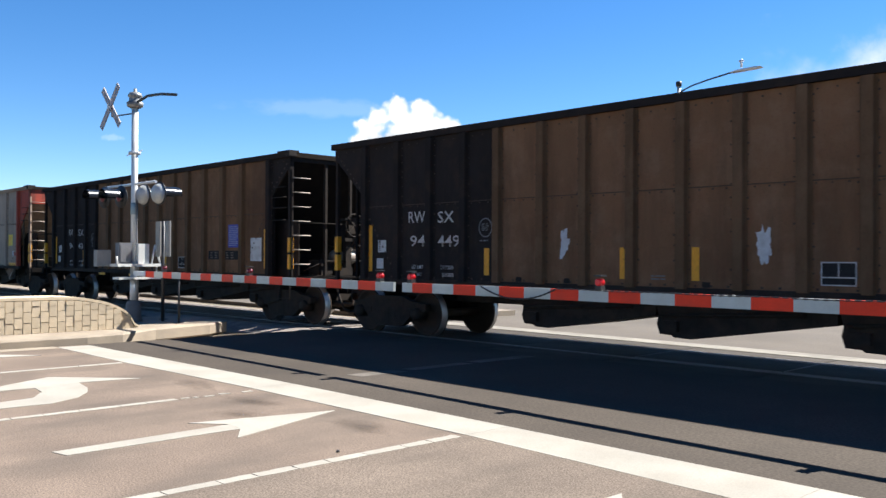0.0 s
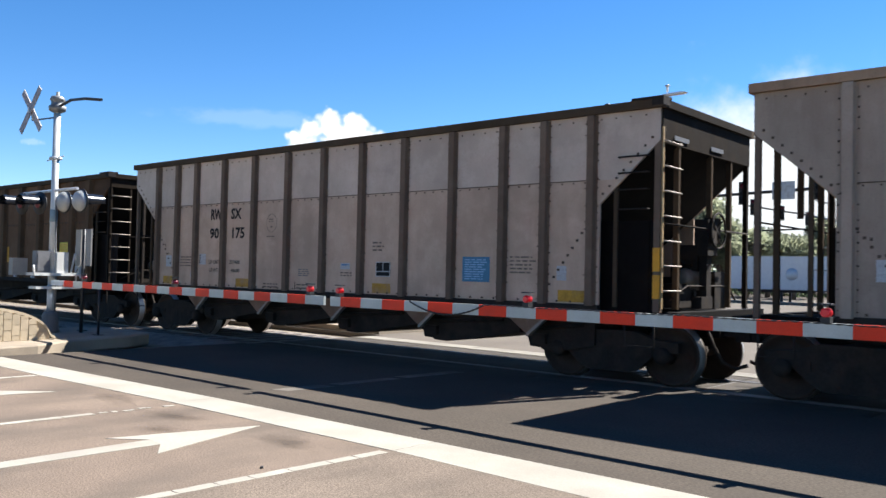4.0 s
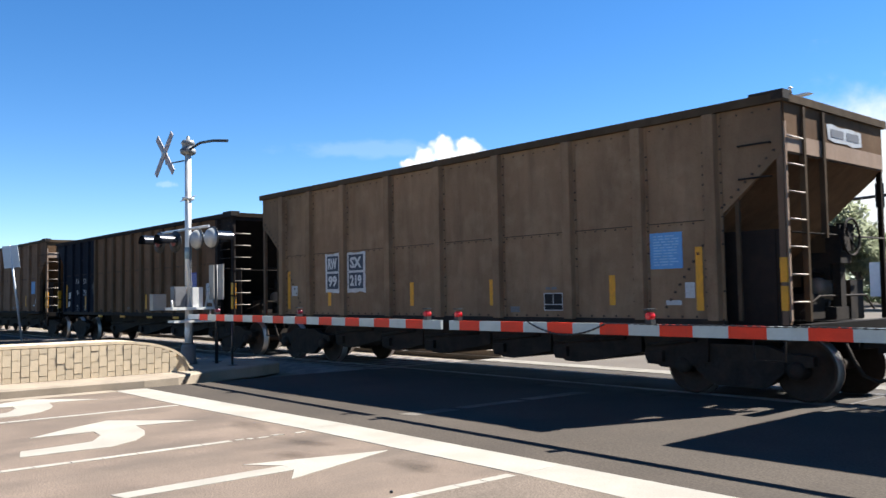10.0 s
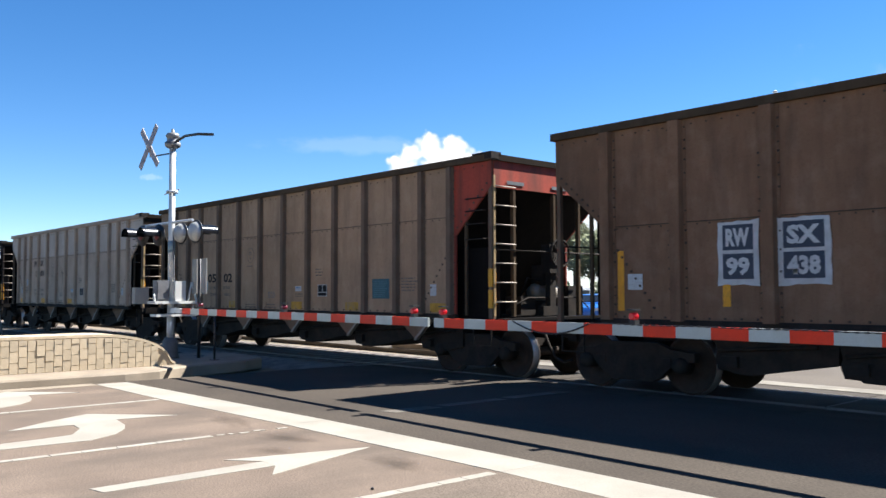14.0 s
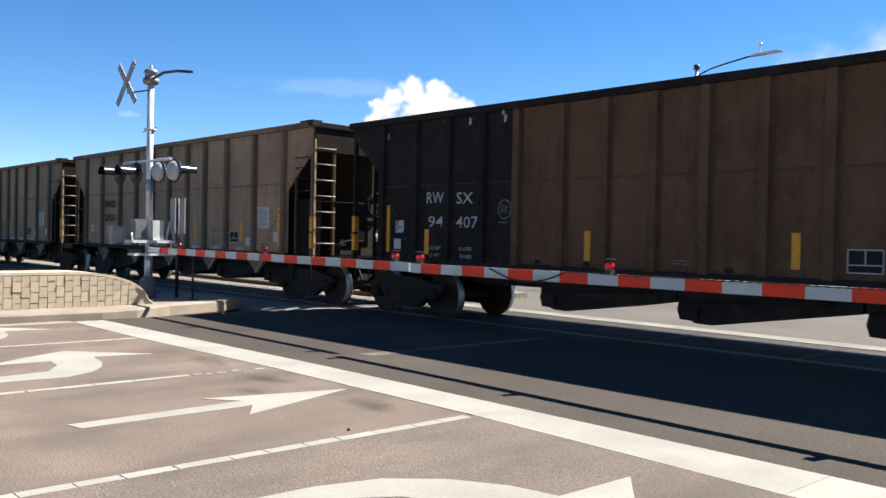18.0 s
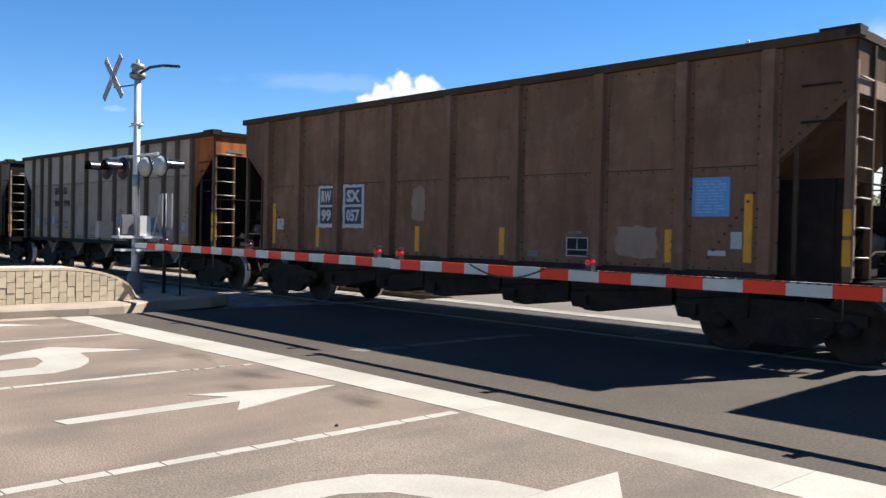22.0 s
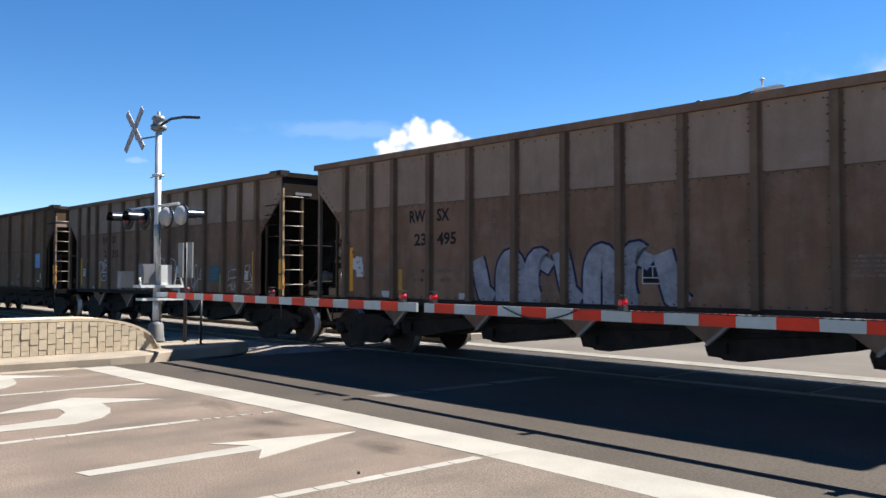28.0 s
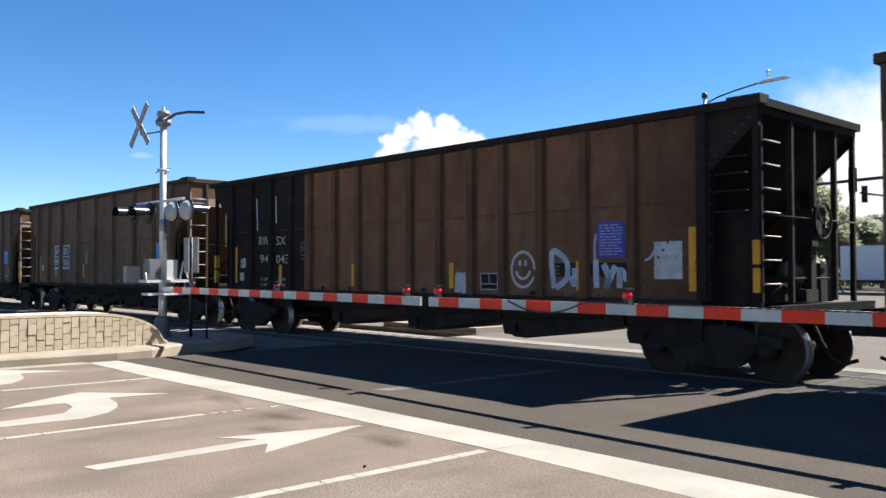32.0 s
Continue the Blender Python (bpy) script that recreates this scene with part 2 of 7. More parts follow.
REDEND = mat("faded_red_end_paint", (0.3, 0.05, 0.03), 0.7, vary=0.2, big=1, fine=30, bump=0.1, stain=(0.07, 0.035, 0.025), stain_amount=0.8, streak=True, spec=0.2)
UNDER = mat("grimy_black_steel", (0.0232, 0.0188, 0.0158), 0.85, 0.0, vary=0.35, big=3, fine=25, bump=0.3, stain=(0.048, 0.0345, 0.024), stain_amount=0.7, spec=0.15)
WHEEL = mat("rolled_wheel_steel", (0.0368, 0.024, 0.017), 0.75, 0.0, vary=0.3, big=4, fine=25, bump=0.2, spec=0.2)
TREAD = mat("polished_tread", (0.42, 0.39, 0.36), 0.5, 1.0, vary=0.1, big=6)
YELLOW = mat("yellow_reflective_tape", (0.66, 0.29, 0.016), 0.5, vary=0.15, big=5, fine=40, bump=0.03, stain=(0.34, 0.17, 0.04), stain_amount=0.5, spec=0.25)
STENCIL = mat("white_stencil_paint", (0.4, 0.39, 0.37), 0.7, vary=0.2, big=6, fine=50, bump=0.02, stain=(0.2, 0.18, 0.16), stain_amount=0.6)
DARKTEXT = mat("dark_stencil_paint", (0.022, 0.021, 0.021), 0.8, vary=0.25, big=6, fine=50, bump=0.02, spec=0.1)
PALEBLUE = mat("pale_blue_print", (0.2, 0.37, 0.55), 0.6, vary=0.1, big=6, bump=0)
GREYPRINT = mat("pale_grey_print", (0.25, 0.26, 0.36), 0.6, vary=0.1, big=6, bump=0)
CROSSBUCK = mat("weathered_crossbuck", (0.3, 0.275, 0.285), 0.6, vary=0.2, big=5, fine=12, bump=0.05, stain=(0.1, 0.09, 0.1), stain_amount=0.95, stretch=(4, 4, 4))
PLATE = mat("white_plate", (0.416, 0.424, 0.424), 0.6, vary=0.1, big=6, fine=50, bump=0.02, stain=(0.24, 0.208, 0.176), stain_amount=0.6)
STICKER = mat("white_number_sticker", (0.47, 0.47, 0.46), 0.6, vary=0.12, big=6, fine=50, bump=0.02, stain=(0.33, 0.3, 0.26), stain_amount=0.5)
NAVY = mat("navy_plate", (0.02, 0.03, 0.05), 0.6, vary=0.1, big=6, bump=0.02)
SKYBLUE = mat("light_blue_notice", (0.085, 0.25, 0.48), 0.6, vary=0.08, big=5, bump=0.02)
TEALDULL = mat("dulled_teal_notice", (0.022, 0.085, 0.1), 0.7, vary=0.2, big=5, bump=0.02)
TEALNOTE = mat("teal_blue_notice", (0.03, 0.15, 0.245), 0.6, vary=0.1, big=5, bump=0.02)
BLUENOTE = mat("royal_blue_notice", (0.03, 0.035, 0.27), 0.6, vary=0.08, big=5, bump=0.02)
YELLOWNOTE = mat("yellow_notice", (0.75, 0.55, 0.06), 0.6, vary=0.08, big=5, bump=0.02)
FAINTINK = mat("faded_stencil_ink", (0.155, 0.125, 0.1), 0.8, vary=0.3, big=6, fine=50, bump=0.02, spec=0.1)
TEALPRINT = mat("pale_teal_print", (0.05, 0.13, 0.15), 0.6, vary=0.1, big=6, bump=0)
YELLOW_WORN = mat("worn_mustard_panel", (0.43, 0.235, 0.035), 0.65, vary=0.25, big=4, fine=30, bump=0.03, stain=(0.27, 0.2, 0.12), stain_amount=0.8, spec=0.15)
SPRAY_WHITE = mat("white_spray_paint", (0.42, 0.42, 0.43), 0.6, vary=0.2, big=6, bump=0.02)
SPRAY_PALE = mat("pale_blue_white_paint", (0.36, 0.4, 0.47), 0.6, vary=0.25, big=5, bump=0.02, stain=(0.2, 0.22, 0.27), stain_amount=0.6)
SPRAY_GREY = mat("greyed_white_spray_paint", (0.24, 0.24, 0.26), 0.65, vary=0.3, big=4, bump=0.02, stain=(0.1, 0.1, 0.13), stain_amount=0.7)
SPRAY_NAVY = mat("navy_spray_paint", (0.02, 0.022, 0.06), 0.7, vary=0.2, big=6, bump=0.02, spec=0.15)
SPRAY_BLUE = mat("blue_spray_paint", (0.03, 0.15, 0.33), 0.6, vary=0.25, big=6, bump=0.02, spec=0.2)
SPRAY_DARK = mat("dark_spray_paint", (0.1, 0.08, 0.066), 0.8, vary=0.25, big=6, bump=0.02, spec=0.1)
SPRAY_YELLOW = mat("ochre_spray_paint", (0.21, 0.14, 0.04), 0.6, vary=0.3, big=6, bump=0.02, spec=0.2)
BARK = mat("tree_bark", (0.1, 0.075, 0.055), 0.95, vary=0.3, big=3, fine=20, bump=0.5)
LEAF = mat("tree_leaf_green", (0.1872, 0.1949, 0.1152), 0.8, vary=0.45, big=0.6, fine=4, bump=0)
leaf_nodes, leaf_links = LEAF.node_tree.nodes, LEAF.node_tree.links
through_leaf, leaf_mix = leaf_nodes.new("ShaderNodeBsdfTranslucent"), leaf_nodes.new("ShaderNodeMixShader")
through_leaf.inputs["Color"].default_value = (0.33, 0.35, 0.23, 1)
leaf_mix.inputs[0].default_value = 0.5
leaf_links.new(leaf_nodes["Principled BSDF"].outputs[0], leaf_mix.inputs[1])
leaf_links.new(through_leaf.outputs[0], leaf_mix.inputs[2])
leaf_links.new(leaf_mix.outputs[0], leaf_nodes["Material Output"].inputs["Surface"])
STUCCO = mat("white_stucco_wall", (0.62, 0.62, 0.6), 0.9, vary=0.06, big=0.4, fine=12, bump=0.2)
ROOFING = mat("grey_roofing", (0.16, 0.14, 0.13), 0.9, vary=0.2, big=0.5, fine=8)
TYRE = mat("tyre_rubber", (0.015, 0.015, 0.016), 0.85, vary=0.2, big=6)
CHROME = mat("bright_metal", (0.55, 0.55, 0.55), 0.25, 0.9, vary=0.05)


# ---- mesh helpers ----
def box(bm, x0, x1, y0, y1, z0, z1):
    v = [bm.verts.new((x, y, z)) for z in (z0, z1) for y in (y0, y1) for x in (x0, x1)]
    for f in ((0, 2, 3, 1), (4, 5, 7, 6), (0, 1, 5, 4), (2, 6, 7, 3), (0, 4, 6, 2), (1, 3, 7, 5)):
        bm.faces.new([v[i] for i in f])
    return v


def prism(bm, poly, axis, c0, c1):
    """Extrude a closed outline of (a, b) along an axis: 'x' takes (y, z), 'y' takes (x, z), 'z' takes (x, y)."""
    def at(a, b, c):
        return {"x": (c, a, b), "y": (a, c, b), "z": (a, b, c)}[axis]
    lo = [bm.verts.new(at(a, b, c0)) for a, b in poly]
    hi = [bm.verts.new(at(a, b, c1)) for a, b in poly]
    fs = [bm.faces.new(lo), bm.faces.new(hi)]
    k = len(poly)
    for i in range(k):
        fs.append(bm.faces.new((lo[i], lo[(i + 1) % k], hi[(i + 1) % k], hi[i])))
    bmesh.ops.recalc_face_normals(bm, faces=fs)


def tube(bm, pts, r, n=8, caps=True):
    """A round bar through the points."""
    pts = [Vector(p) for p in pts]
    rings = []
    for i, p in enumerate(pts):
        d = (pts[min(i + 1, len(pts) - 1)] - pts[max(i - 1, 0)]).normalized()
        a = d.orthogonal().normalized() if i == 0 else (a - d * a.dot(d)).normalized()
        b = d.cross(a)
        rad = r[i] if isinstance(r, (list, tuple)) else r
        rings.append([bm.verts.new(p + (a * math.cos(q) + b * math.sin(q)) * rad) for q in (2 * math.pi * j / n for j in range(n))])
    for s, e in zip(rings, rings[1:]):
        for j in range(n):
            f = bm.faces.new((s[j], s[(j + 1) % n], e[(j + 1) % n], e[j]))
            f.smooth = n > 5
    if caps:
        bm.faces.new(rings[0][::-1])
        bm.faces.new(rings[-1])


def lathe(bm, profile, n=20, axis="z", at=(0, 0, 0)):
    """Turn (radius, height) round an axis."""
    rings = []
    for r, h in profile:
        ring = []
        for j in range(n):
            c, s = r * math.cos(2 * math.pi * j / n), r * math.sin(2 * math.pi * j / n)
            p = {"z": (c, s, h), "y": (s, h, c), "x": (h, c, s)}[axis]
            ring.append(bm.verts.new(Vector(p) + Vector(at)))
        rings.append(ring)
    fs = []
    for s, e in zip(rings, rings[1:]):
        for j in range(n):
            f = bm.faces.new((s[j], s[(j + 1) % n], e[(j + 1) % n], e[j]))
            f.smooth = True
            fs.append(f)
    fs.append(bm.faces.new(rings[0][::-1]))
    fs.append(bm.faces.new(rings[-1]))
    bmesh.ops.recalc_face_normals(bm, faces=fs)


def ribbon(bm, pts, w, y=0.0):
    """A flat painted stroke in the x-z plane."""
    pts = [Vector((p[0], 0, p[1])) for p in pts]
    left, right = [], []
    for i, p in enumerate(pts):
        d = (pts[min(i + 1, len(pts) - 1)] - pts[max(i - 1, 0)]).normalized()
        s = Vector((-d.z, 0, d.x)) * w / 2
        left.append(bm.verts.new((p.x + s.x, y, p.z + s.z)))
        right.append(bm.verts.new((p.x - s.x, y, p.z - s.z)))
    for i in range(len(pts) - 1):
        bm.faces.new((left[i], left[i + 1], right[i + 1], right[i]))


def finish(name, bm, material=None, bevel=0.0):
    if bevel:
        bmesh.ops.bevel(bm, geom=[e for e in bm.edges if len(e.link_faces) == 2 and e.calc_face_angle() > 0.5], offset=bevel, segments=1, affect="EDGES")
    me = bpy.data.meshes.new(name)
    bm.to_mesh(me)
    bm.free()
    if material:
        me.materials.append(material)
    return me


def part(name, data, material, parent, label="", at=None):
    """Link a bmesh or a shared mesh as one object under a thing or a part."""
    me = finish(name, data, None) if isinstance(data, bmesh.types.BMesh) else data
    if not me.materials:
        me.materials.append(material)
    ob = new(name, me)
    ob.parent = parent
    if at:
        ob.location = at
    if material and me.materials[0] != material:
        ob.material_slots[0].link = "OBJECT"
        ob.material_slots[0].material = material
    if label:
        tagged(ob, label)
    return ob


def empty(name, m=None):
    ob = new(name)
    ob.empty_display_size = 0.2
    if m is not None:
        ob.matrix_basis = m
    return ob


def made(fn, *args, **kw):
    bm = bmesh.new()
    fn(bm, *args, **kw)
    return bm


def boxes(*bs):
    bm = bmesh.new()
    for b in bs:
        box(bm, *b)
    return bm


def slab(name, x0, x1, y0, y1, z0, z1, material, label, category, kind="structure"):
    ob = new(name, finish(name, boxes((x0, x1, y0, y1, z0, z1)), material))
    return tagged(ob, label, category, kind=kind)


# ---- ground, road, track ----
TRACK_Y = 12.13
SKEW = 0.0262          # the track runs a degree and a half off the line of the road
ALONG = pose(-10, TRACK_Y, 0, 0, 0, math.degrees(math.atan(SKEW))) @ pose(10, -TRACK_Y, 0)


def track_y(x, off=0.0):
    return TRACK_Y + SKEW * (x + 10) + off


ground_bm = boxes((-2500, 2500, -2500, 2500, -0.6, -0.13))
tagged(new("ground", finish("ground", ground_bm, EARTH)), "dry pale earth with sparse weeds beyond the road", "ground", kind="structure")
slab("road", -15.3, 24, -60, 9.6, -0.1, 0.0, ASPHALT, "worn pinkish grey asphalt road with turn lanes", "road")
slab("road_near_lane", -5.42, 24, -60, 5.35, 0.0, 0.003, ASPHALT_NEAR, "greyer asphalt lane along the lane line", "road")
STOP = [(-15.15, 5.02, 5.56), (-12.4, 5.06, 5.66), (-9.0, 5.23, 5.8), (-5.4, 5.3, 5.86), (-2.5, 5.22, 5.9), (3.0, 5.2, 5.93)]   # x, near and far edge
apron = bmesh.new()
prism(apron, [(-15.3, 5.56)] + [(x, far + 0.004) for x, near, far in STOP[1:]] + [(24, 5.95), (24, 9.6), (-15.3, 9.6)], "z", 0.0, 0.004)
tagged(new("road_apron", finish("road_apron", apron, ASPHALT_NEW)), "grey asphalt strip between stop line and track", "road", kind="structure")
slab("road_far", -120, 90, 14.6, 75, -0.1, 0.0, ASPHALT_PALE, "grey asphalt road beyond the railway track", "road")
slab("pavement_far", -120, 90, 75, 116, -0.1, 0.02, ASPHALT_NEW, "far asphalt street crossing behind the track", "road")
# Assumed carriageway, added dark to weaken light bounced onto the far cars.
slab("road_opposite", -75, -19.62, -60, 9.4, -0.12, 0.0, ASPHALT_NEW, "assumed grey asphalt carriageway past the median, dims bounce light", "road")
# crossing panels of concrete between and beside the rails, with open joints
field_me = finish("crossing_panel", boxes((-1.21, 1.21, -0.31, 0.31, -0.12, -0.004)), PANEL, 0.012)
inner_me = finish("crossing_panel", boxes((-1.21, 1.21, -0.61, 0.61, -0.12, -0.004)), PANEL, 0.012)
crossing = tagged(empty("crossing", ALONG), "concrete grade crossing panels set between the rails", "crossing", kind="structure")
for i in range(16):
    px = -14.0 + 2.44 * i
    for me, py in ((field_me, TRACK_Y - 0.76 - 0.42), (inner_me, TRACK_Y), (field_me, TRACK_Y + 0.76 + 0.42)):
        part("crossing_panel", me, PANEL, crossing, at=(px, py, 0))
edge_me = finish("panel_edge", boxes((-1.2, 1.2, -0.012, 0.012, -0.1, -0.001)), RAIL)
cross_me = finish("panel_edge", boxes((-0.012, 0.012, -0.6, 0.6, -0.1, -0.0015)), RAIL)
for i in range(3, 12):
    px = -14.0 + 2.44 * i
    for off in (-0.86, -0.64, 0.64, 0.86):
        part("panel_edge", edge_me, RAIL, crossing, at=(px, TRACK_Y + off, 0))
    part("panel_edge", cross_me, RAIL, crossing, at=(px - 1.22, TRACK_Y, 0))
for name, edge_y, off, paint in (("road_joint_near", 9.6, -1.5, ASPHALT_NEW), ("road_joint_far", 14.6, 1.5, ASPHALT_PALE)):
    joint = bmesh.new()
    prism(joint, [(-15.3, edge_y), (24, edge_y), (24, track_y(24, off)), (-15.3, track_y(-15.3, off))], "z", -0.1, 0.0)
    tagged(new(name, finish(name, joint, paint)), "grey asphalt joining the crossing panels", "road", kind="structure")
# white edge line on the far side of the track
edge = tagged(empty("edge_line"), "white painted line beyond the track", "road marking")
for x0 in (-15.2, -3.0, 9.2):
    part("stripe", boxes((x0, x0 + 12.0, 13.6, 14.15, 0.0, 0.005)), EDGEPAINT, edge)
bed = bmesh.new()
prism(bed, [(TRACK_Y - 2.4, -0.13), (TRACK_Y - 1.6, -0.03), (TRACK_Y + 1.6, -0.03), (TRACK_Y + 2.4, -0.13)], "x", -600, -15.35)
prism(bed, [(TRACK_Y - 2.4, -0.13), (TRACK_Y - 1.6, -0.03), (TRACK_Y + 1.6, -0.03), (TRACK_Y + 2.4, -0.13)], "x", 25.2, 600)
tagged(new("ballast", finish("ballast", bed, BALLAST)), "grey crushed stone ballast under the track", "ballast", kind="stuff").matrix_basis = ALONG
tie_me = finish("sleeper", boxes((-0.12, 0.12, -1.3, 1.3, -0.1, 0.0)), mat("sleeper_wood", (0.07, 0.055, 0.045), 0.95, vary=0.3, big=3), 0.01)
track = tagged(empty("railway_track", ALONG), "steel railway track on sleepers and ballast", "track", kind="structure")
for s in (-1, 1):
    bm = bmesh.new()
    y = TRACK_Y + s * 0.755
    prism(bm, [(y - 0.07, -0.17), (y + 0.07, -0.17), (y + 0.07, -0.155), (y + 0.01, -0.13), (y + 0.01, -0.045), (y + 0.036, -0.035),
               (y + 0.036, 0.0), (y - 0.036, 0.0), (y - 0.036, -0.035), (y - 0.01, -0.045), (y - 0.01, -0.13), (y - 0.07, -0.155)], "x", -600, 600)
    part("rail", bm, RAIL, track)
for i in range(60):
    part("sleeper", tie_me, None, track, at=(-15.8 - 0.55 * i, TRACK_Y, -0.02))

# ---- road markings ----
def flat(outline, z1=0.005):
    bm = bmesh.new()
    prism(bm, outline, "z", 0.0, z1)
    return bm


stop = tagged(empty("stop_line"), "broad white stop line painted across the lanes", "road marking")
for (xa, la, ua), (xb, lb, ub) in zip(STOP, STOP[1:]):
    part("stripe", flat([(xa + 0.004, la), (xb, lb), (xb, ub), (xa + 0.004, ua)]), LINE, stop)


def ragged(x, y0, y1, w, seed):
    """A worn stripe along the road with chipped edges and ends."""
    rnd = random.Random(seed)
    k = 5
    ys_ = [y0 + (y1 - y0) * i / k for i in range(k + 1)]
    left = [(x - w / 2 + rnd.choice((0, 0, 0.003, 0.007)), v) for v in ys_]
    right = [(x + w / 2 - rnd.choice((0, 0, 0.003, 0.007)), v) for v in ys_]
    right[0], left[-1] = (right[0][0], y0 + rnd.uniform(0, 0.008)), (left[-1][0], y1 - rnd.uniform(0, 0.008))
    return flat(left + right[::-1])


lane = [(-5.42, -30.0, 5.22, 0.12), (-8.86, -30.0, 4.2, 0.11), (-12.4, -30.0, 5.02, 0.12)]
for x, y0, y1, w in lane:
    ob = empty("lane_line")
    tagged(ob, "thin white lane line, worn and cracked", "road marking", group="lane lines")
    y = y1
    k = 0
    while y > y0:
        ln = (0.34, 0.29, 0.41, 0.36, 0.3)[k % 5] if y > -1.0 else 1.2
        part("stripe", ragged(x, y - ln + 0.006, y, w, k + int(-x)), LINE, ob)
        y -= ln
        k += 1


def arrow(name, stem, head, label):
    """A painted arrow: its stem and its head are separate fields of paint."""
    ob = tagged(empty(name), label, "road marking")
    part("stem", flat(stem), LINE, ob)
    part("head", flat(head), LINE, ob)


arrow("straight_arrow", [(-7.15, 2.33), (-6.95, 2.38), (-6.97, 3.93), (-7.22, 3.95)], [(-6.97, 3.932), (-6.64, 3.72), (-7.15, 5.13), (-7.53, 3.69), (-7.22, 3.952)], "white painted straight-ahead arrow in the lane")


def turn_arrow(x, y, side):
    """A turn arrow: the stem comes up the lane and bends to a broad head."""
    def p(u, v):
        return (x + side * u, y + v)
    stem = [p(0.0, 0.0), p(0.02, 0.55), p(0.14, 1.0), p(0.42, 1.34), p(0.78, 1.56), p(1.12, 1.64), p(1.1, 1.06), p(0.82, 1.02), p(0.52, 0.86), p(0.36, 0.6), p(0.32, -0.04)]
    return stem, [p(1.122, 1.64), p(1.14, 2.36), p(1.86, 1.45), p(1.2, 0.36), p(1.102, 1.06)]


def left_arrow(x, y):
    """A left-turn arrow: a swelling stem that bends into a broad flat head."""
    stem = [(0.0, 0.0), (0.02, 0.55), (0.04, 0.9), (-0.18, 1.25), (-0.5, 1.47), (-0.8, 1.58), (-1.29, 1.65), (-1.19, 1.1), (-0.84, 1.07), (-0.46, 0.86), (-0.4, 0.55), (-0.36, 0.09)]
    head = [(-1.292, 1.65), (-1.15, 2.39), (-2.03, 1.53), (-1.66, 0.93), (-1.23, 0.38), (-1.192, 1.1)]
    return [(x + a, y + b) for a, b in stem], [(x + a, y + b) for a, b in head]


arrow("left_turn_arrow", *left_arrow(-9.52, 2.19), "white painted left-turn arrow in the lane")
arrow("left_turn_arrow", *left_arrow(-12.98, 2.05), "white painted left-turn arrow in the outer lane")
arrow("right_turn_arrow", *turn_arrow(-4.5, 2.42, 1), "white painted right-turn arrow in the near lane")
# faint end of the lane line, nearly worn away
faint = tagged(empty("worn_lane_line"), "nearly worn-away end of a lane line", "road marking")
for k, y in enumerate((4.26, 4.4, 4.52, 4.72, 4.8, 5.0)):
    part("stripe", ragged(-8.87 + 0.02 * (k % 3), y, y + (0.1, 0.06, 0.13)[k % 3], 0.05 + 0.02 * (k % 2), k), LINE, faint)


def stain_material():
    """Old oil on asphalt: a dark blotch that thins out in an uneven fringe."""
    m = bpy.data.materials.new("oil_stain")
    m.use_nodes = True
    n, l = m.node_tree.nodes, m.node_tree.links
    b = n["Principled BSDF"]
    b.inputs["Base Color"].default_value = (0.035, 0.028, 0.023, 1)
    b.inputs["Roughness"].default_value = 0.8
    b.inputs["Specular IOR Level"].default_value = 0.1
    co, gr, nz, mp = n.new("ShaderNodeTexCoord"), n.new("ShaderNodeTexGradient"), n.new("ShaderNodeTexNoise"), n.new("ShaderNodeMapRange")
    gr.gradient_type = "SPHERICAL"
    info, add, mix = n.new("ShaderNodeObjectInfo"), n.new("ShaderNodeVectorMath"), n.new("ShaderNodeMath")
    l.new(co.outputs["Object"], gr.inputs["Vector"])
    add.operation = "MULTIPLY_ADD"
    l.new(info.outputs["Random"], add.inputs[0])
    add.inputs[1].default_value = (31, 17, 5)
    l.new(co.outputs["Object"], add.inputs[2])
    l.new(add.outputs[0], nz.inputs["Vector"])
    nz.inputs["Scale"].default_value, nz.inputs["Detail"].default_value, nz.inputs["Roughness"].default_value = 2.6, 6, 0.65
    mix.operation = "MULTIPLY_ADD"
    l.new(gr.outputs["Fac"], mix.inputs[0])
    mix.inputs[1].default_value = 0.7
    l.new(nz.outputs["Fac"], mix.inputs[2])
    mp.inputs["From Min"].default_value, mp.inputs["From Max"].default_value, mp.inputs["To Max"].default_value = 0.7, 1.2, 0.3
    l.new(mix.outputs[0], mp.inputs["Value"])
    l.new(mp.outputs["Result"], b.inputs["Alpha"])
    return m


OIL = stain_material()
stains = tagged(empty("oil_stain"), "dark oil stains soaked into the asphalt before the stop line", "stain", kind="structure")
stain_bm = bmesh.new()
bmesh.ops.create_grid(stain_bm, x_segments=1, y_segments=1, size=1.0)
stain_me = finish("stain", stain_bm, OIL)
for x, y, wx, wy, turn in ((-8.2, 4.75, 0.7, 0.4, 10), (-9.7, 4.85, 0.9, 0.3, -12), (-6.3, 4.85, 0.7, 0.35, 0), (-7.6, 4.3, 0.5, 0.35, 30)):
    part("stain", stain_me, OIL, stains).matrix_basis = pose(x, y, 0.0036, 0, 0, turn) @ Matrix.Diagonal((wx, wy, 1, 1))
# dark stones lying on the asphalt
pebble = bmesh.new()
bmesh.ops.create_icosphere(pebble, subdivisions=1, radius=0.016)
tagged(new("pebble", finish("pebble", pebble, BLACK)), "small dark stone on the asphalt", "stone").location = (-5.62, 4.06, 0.008)

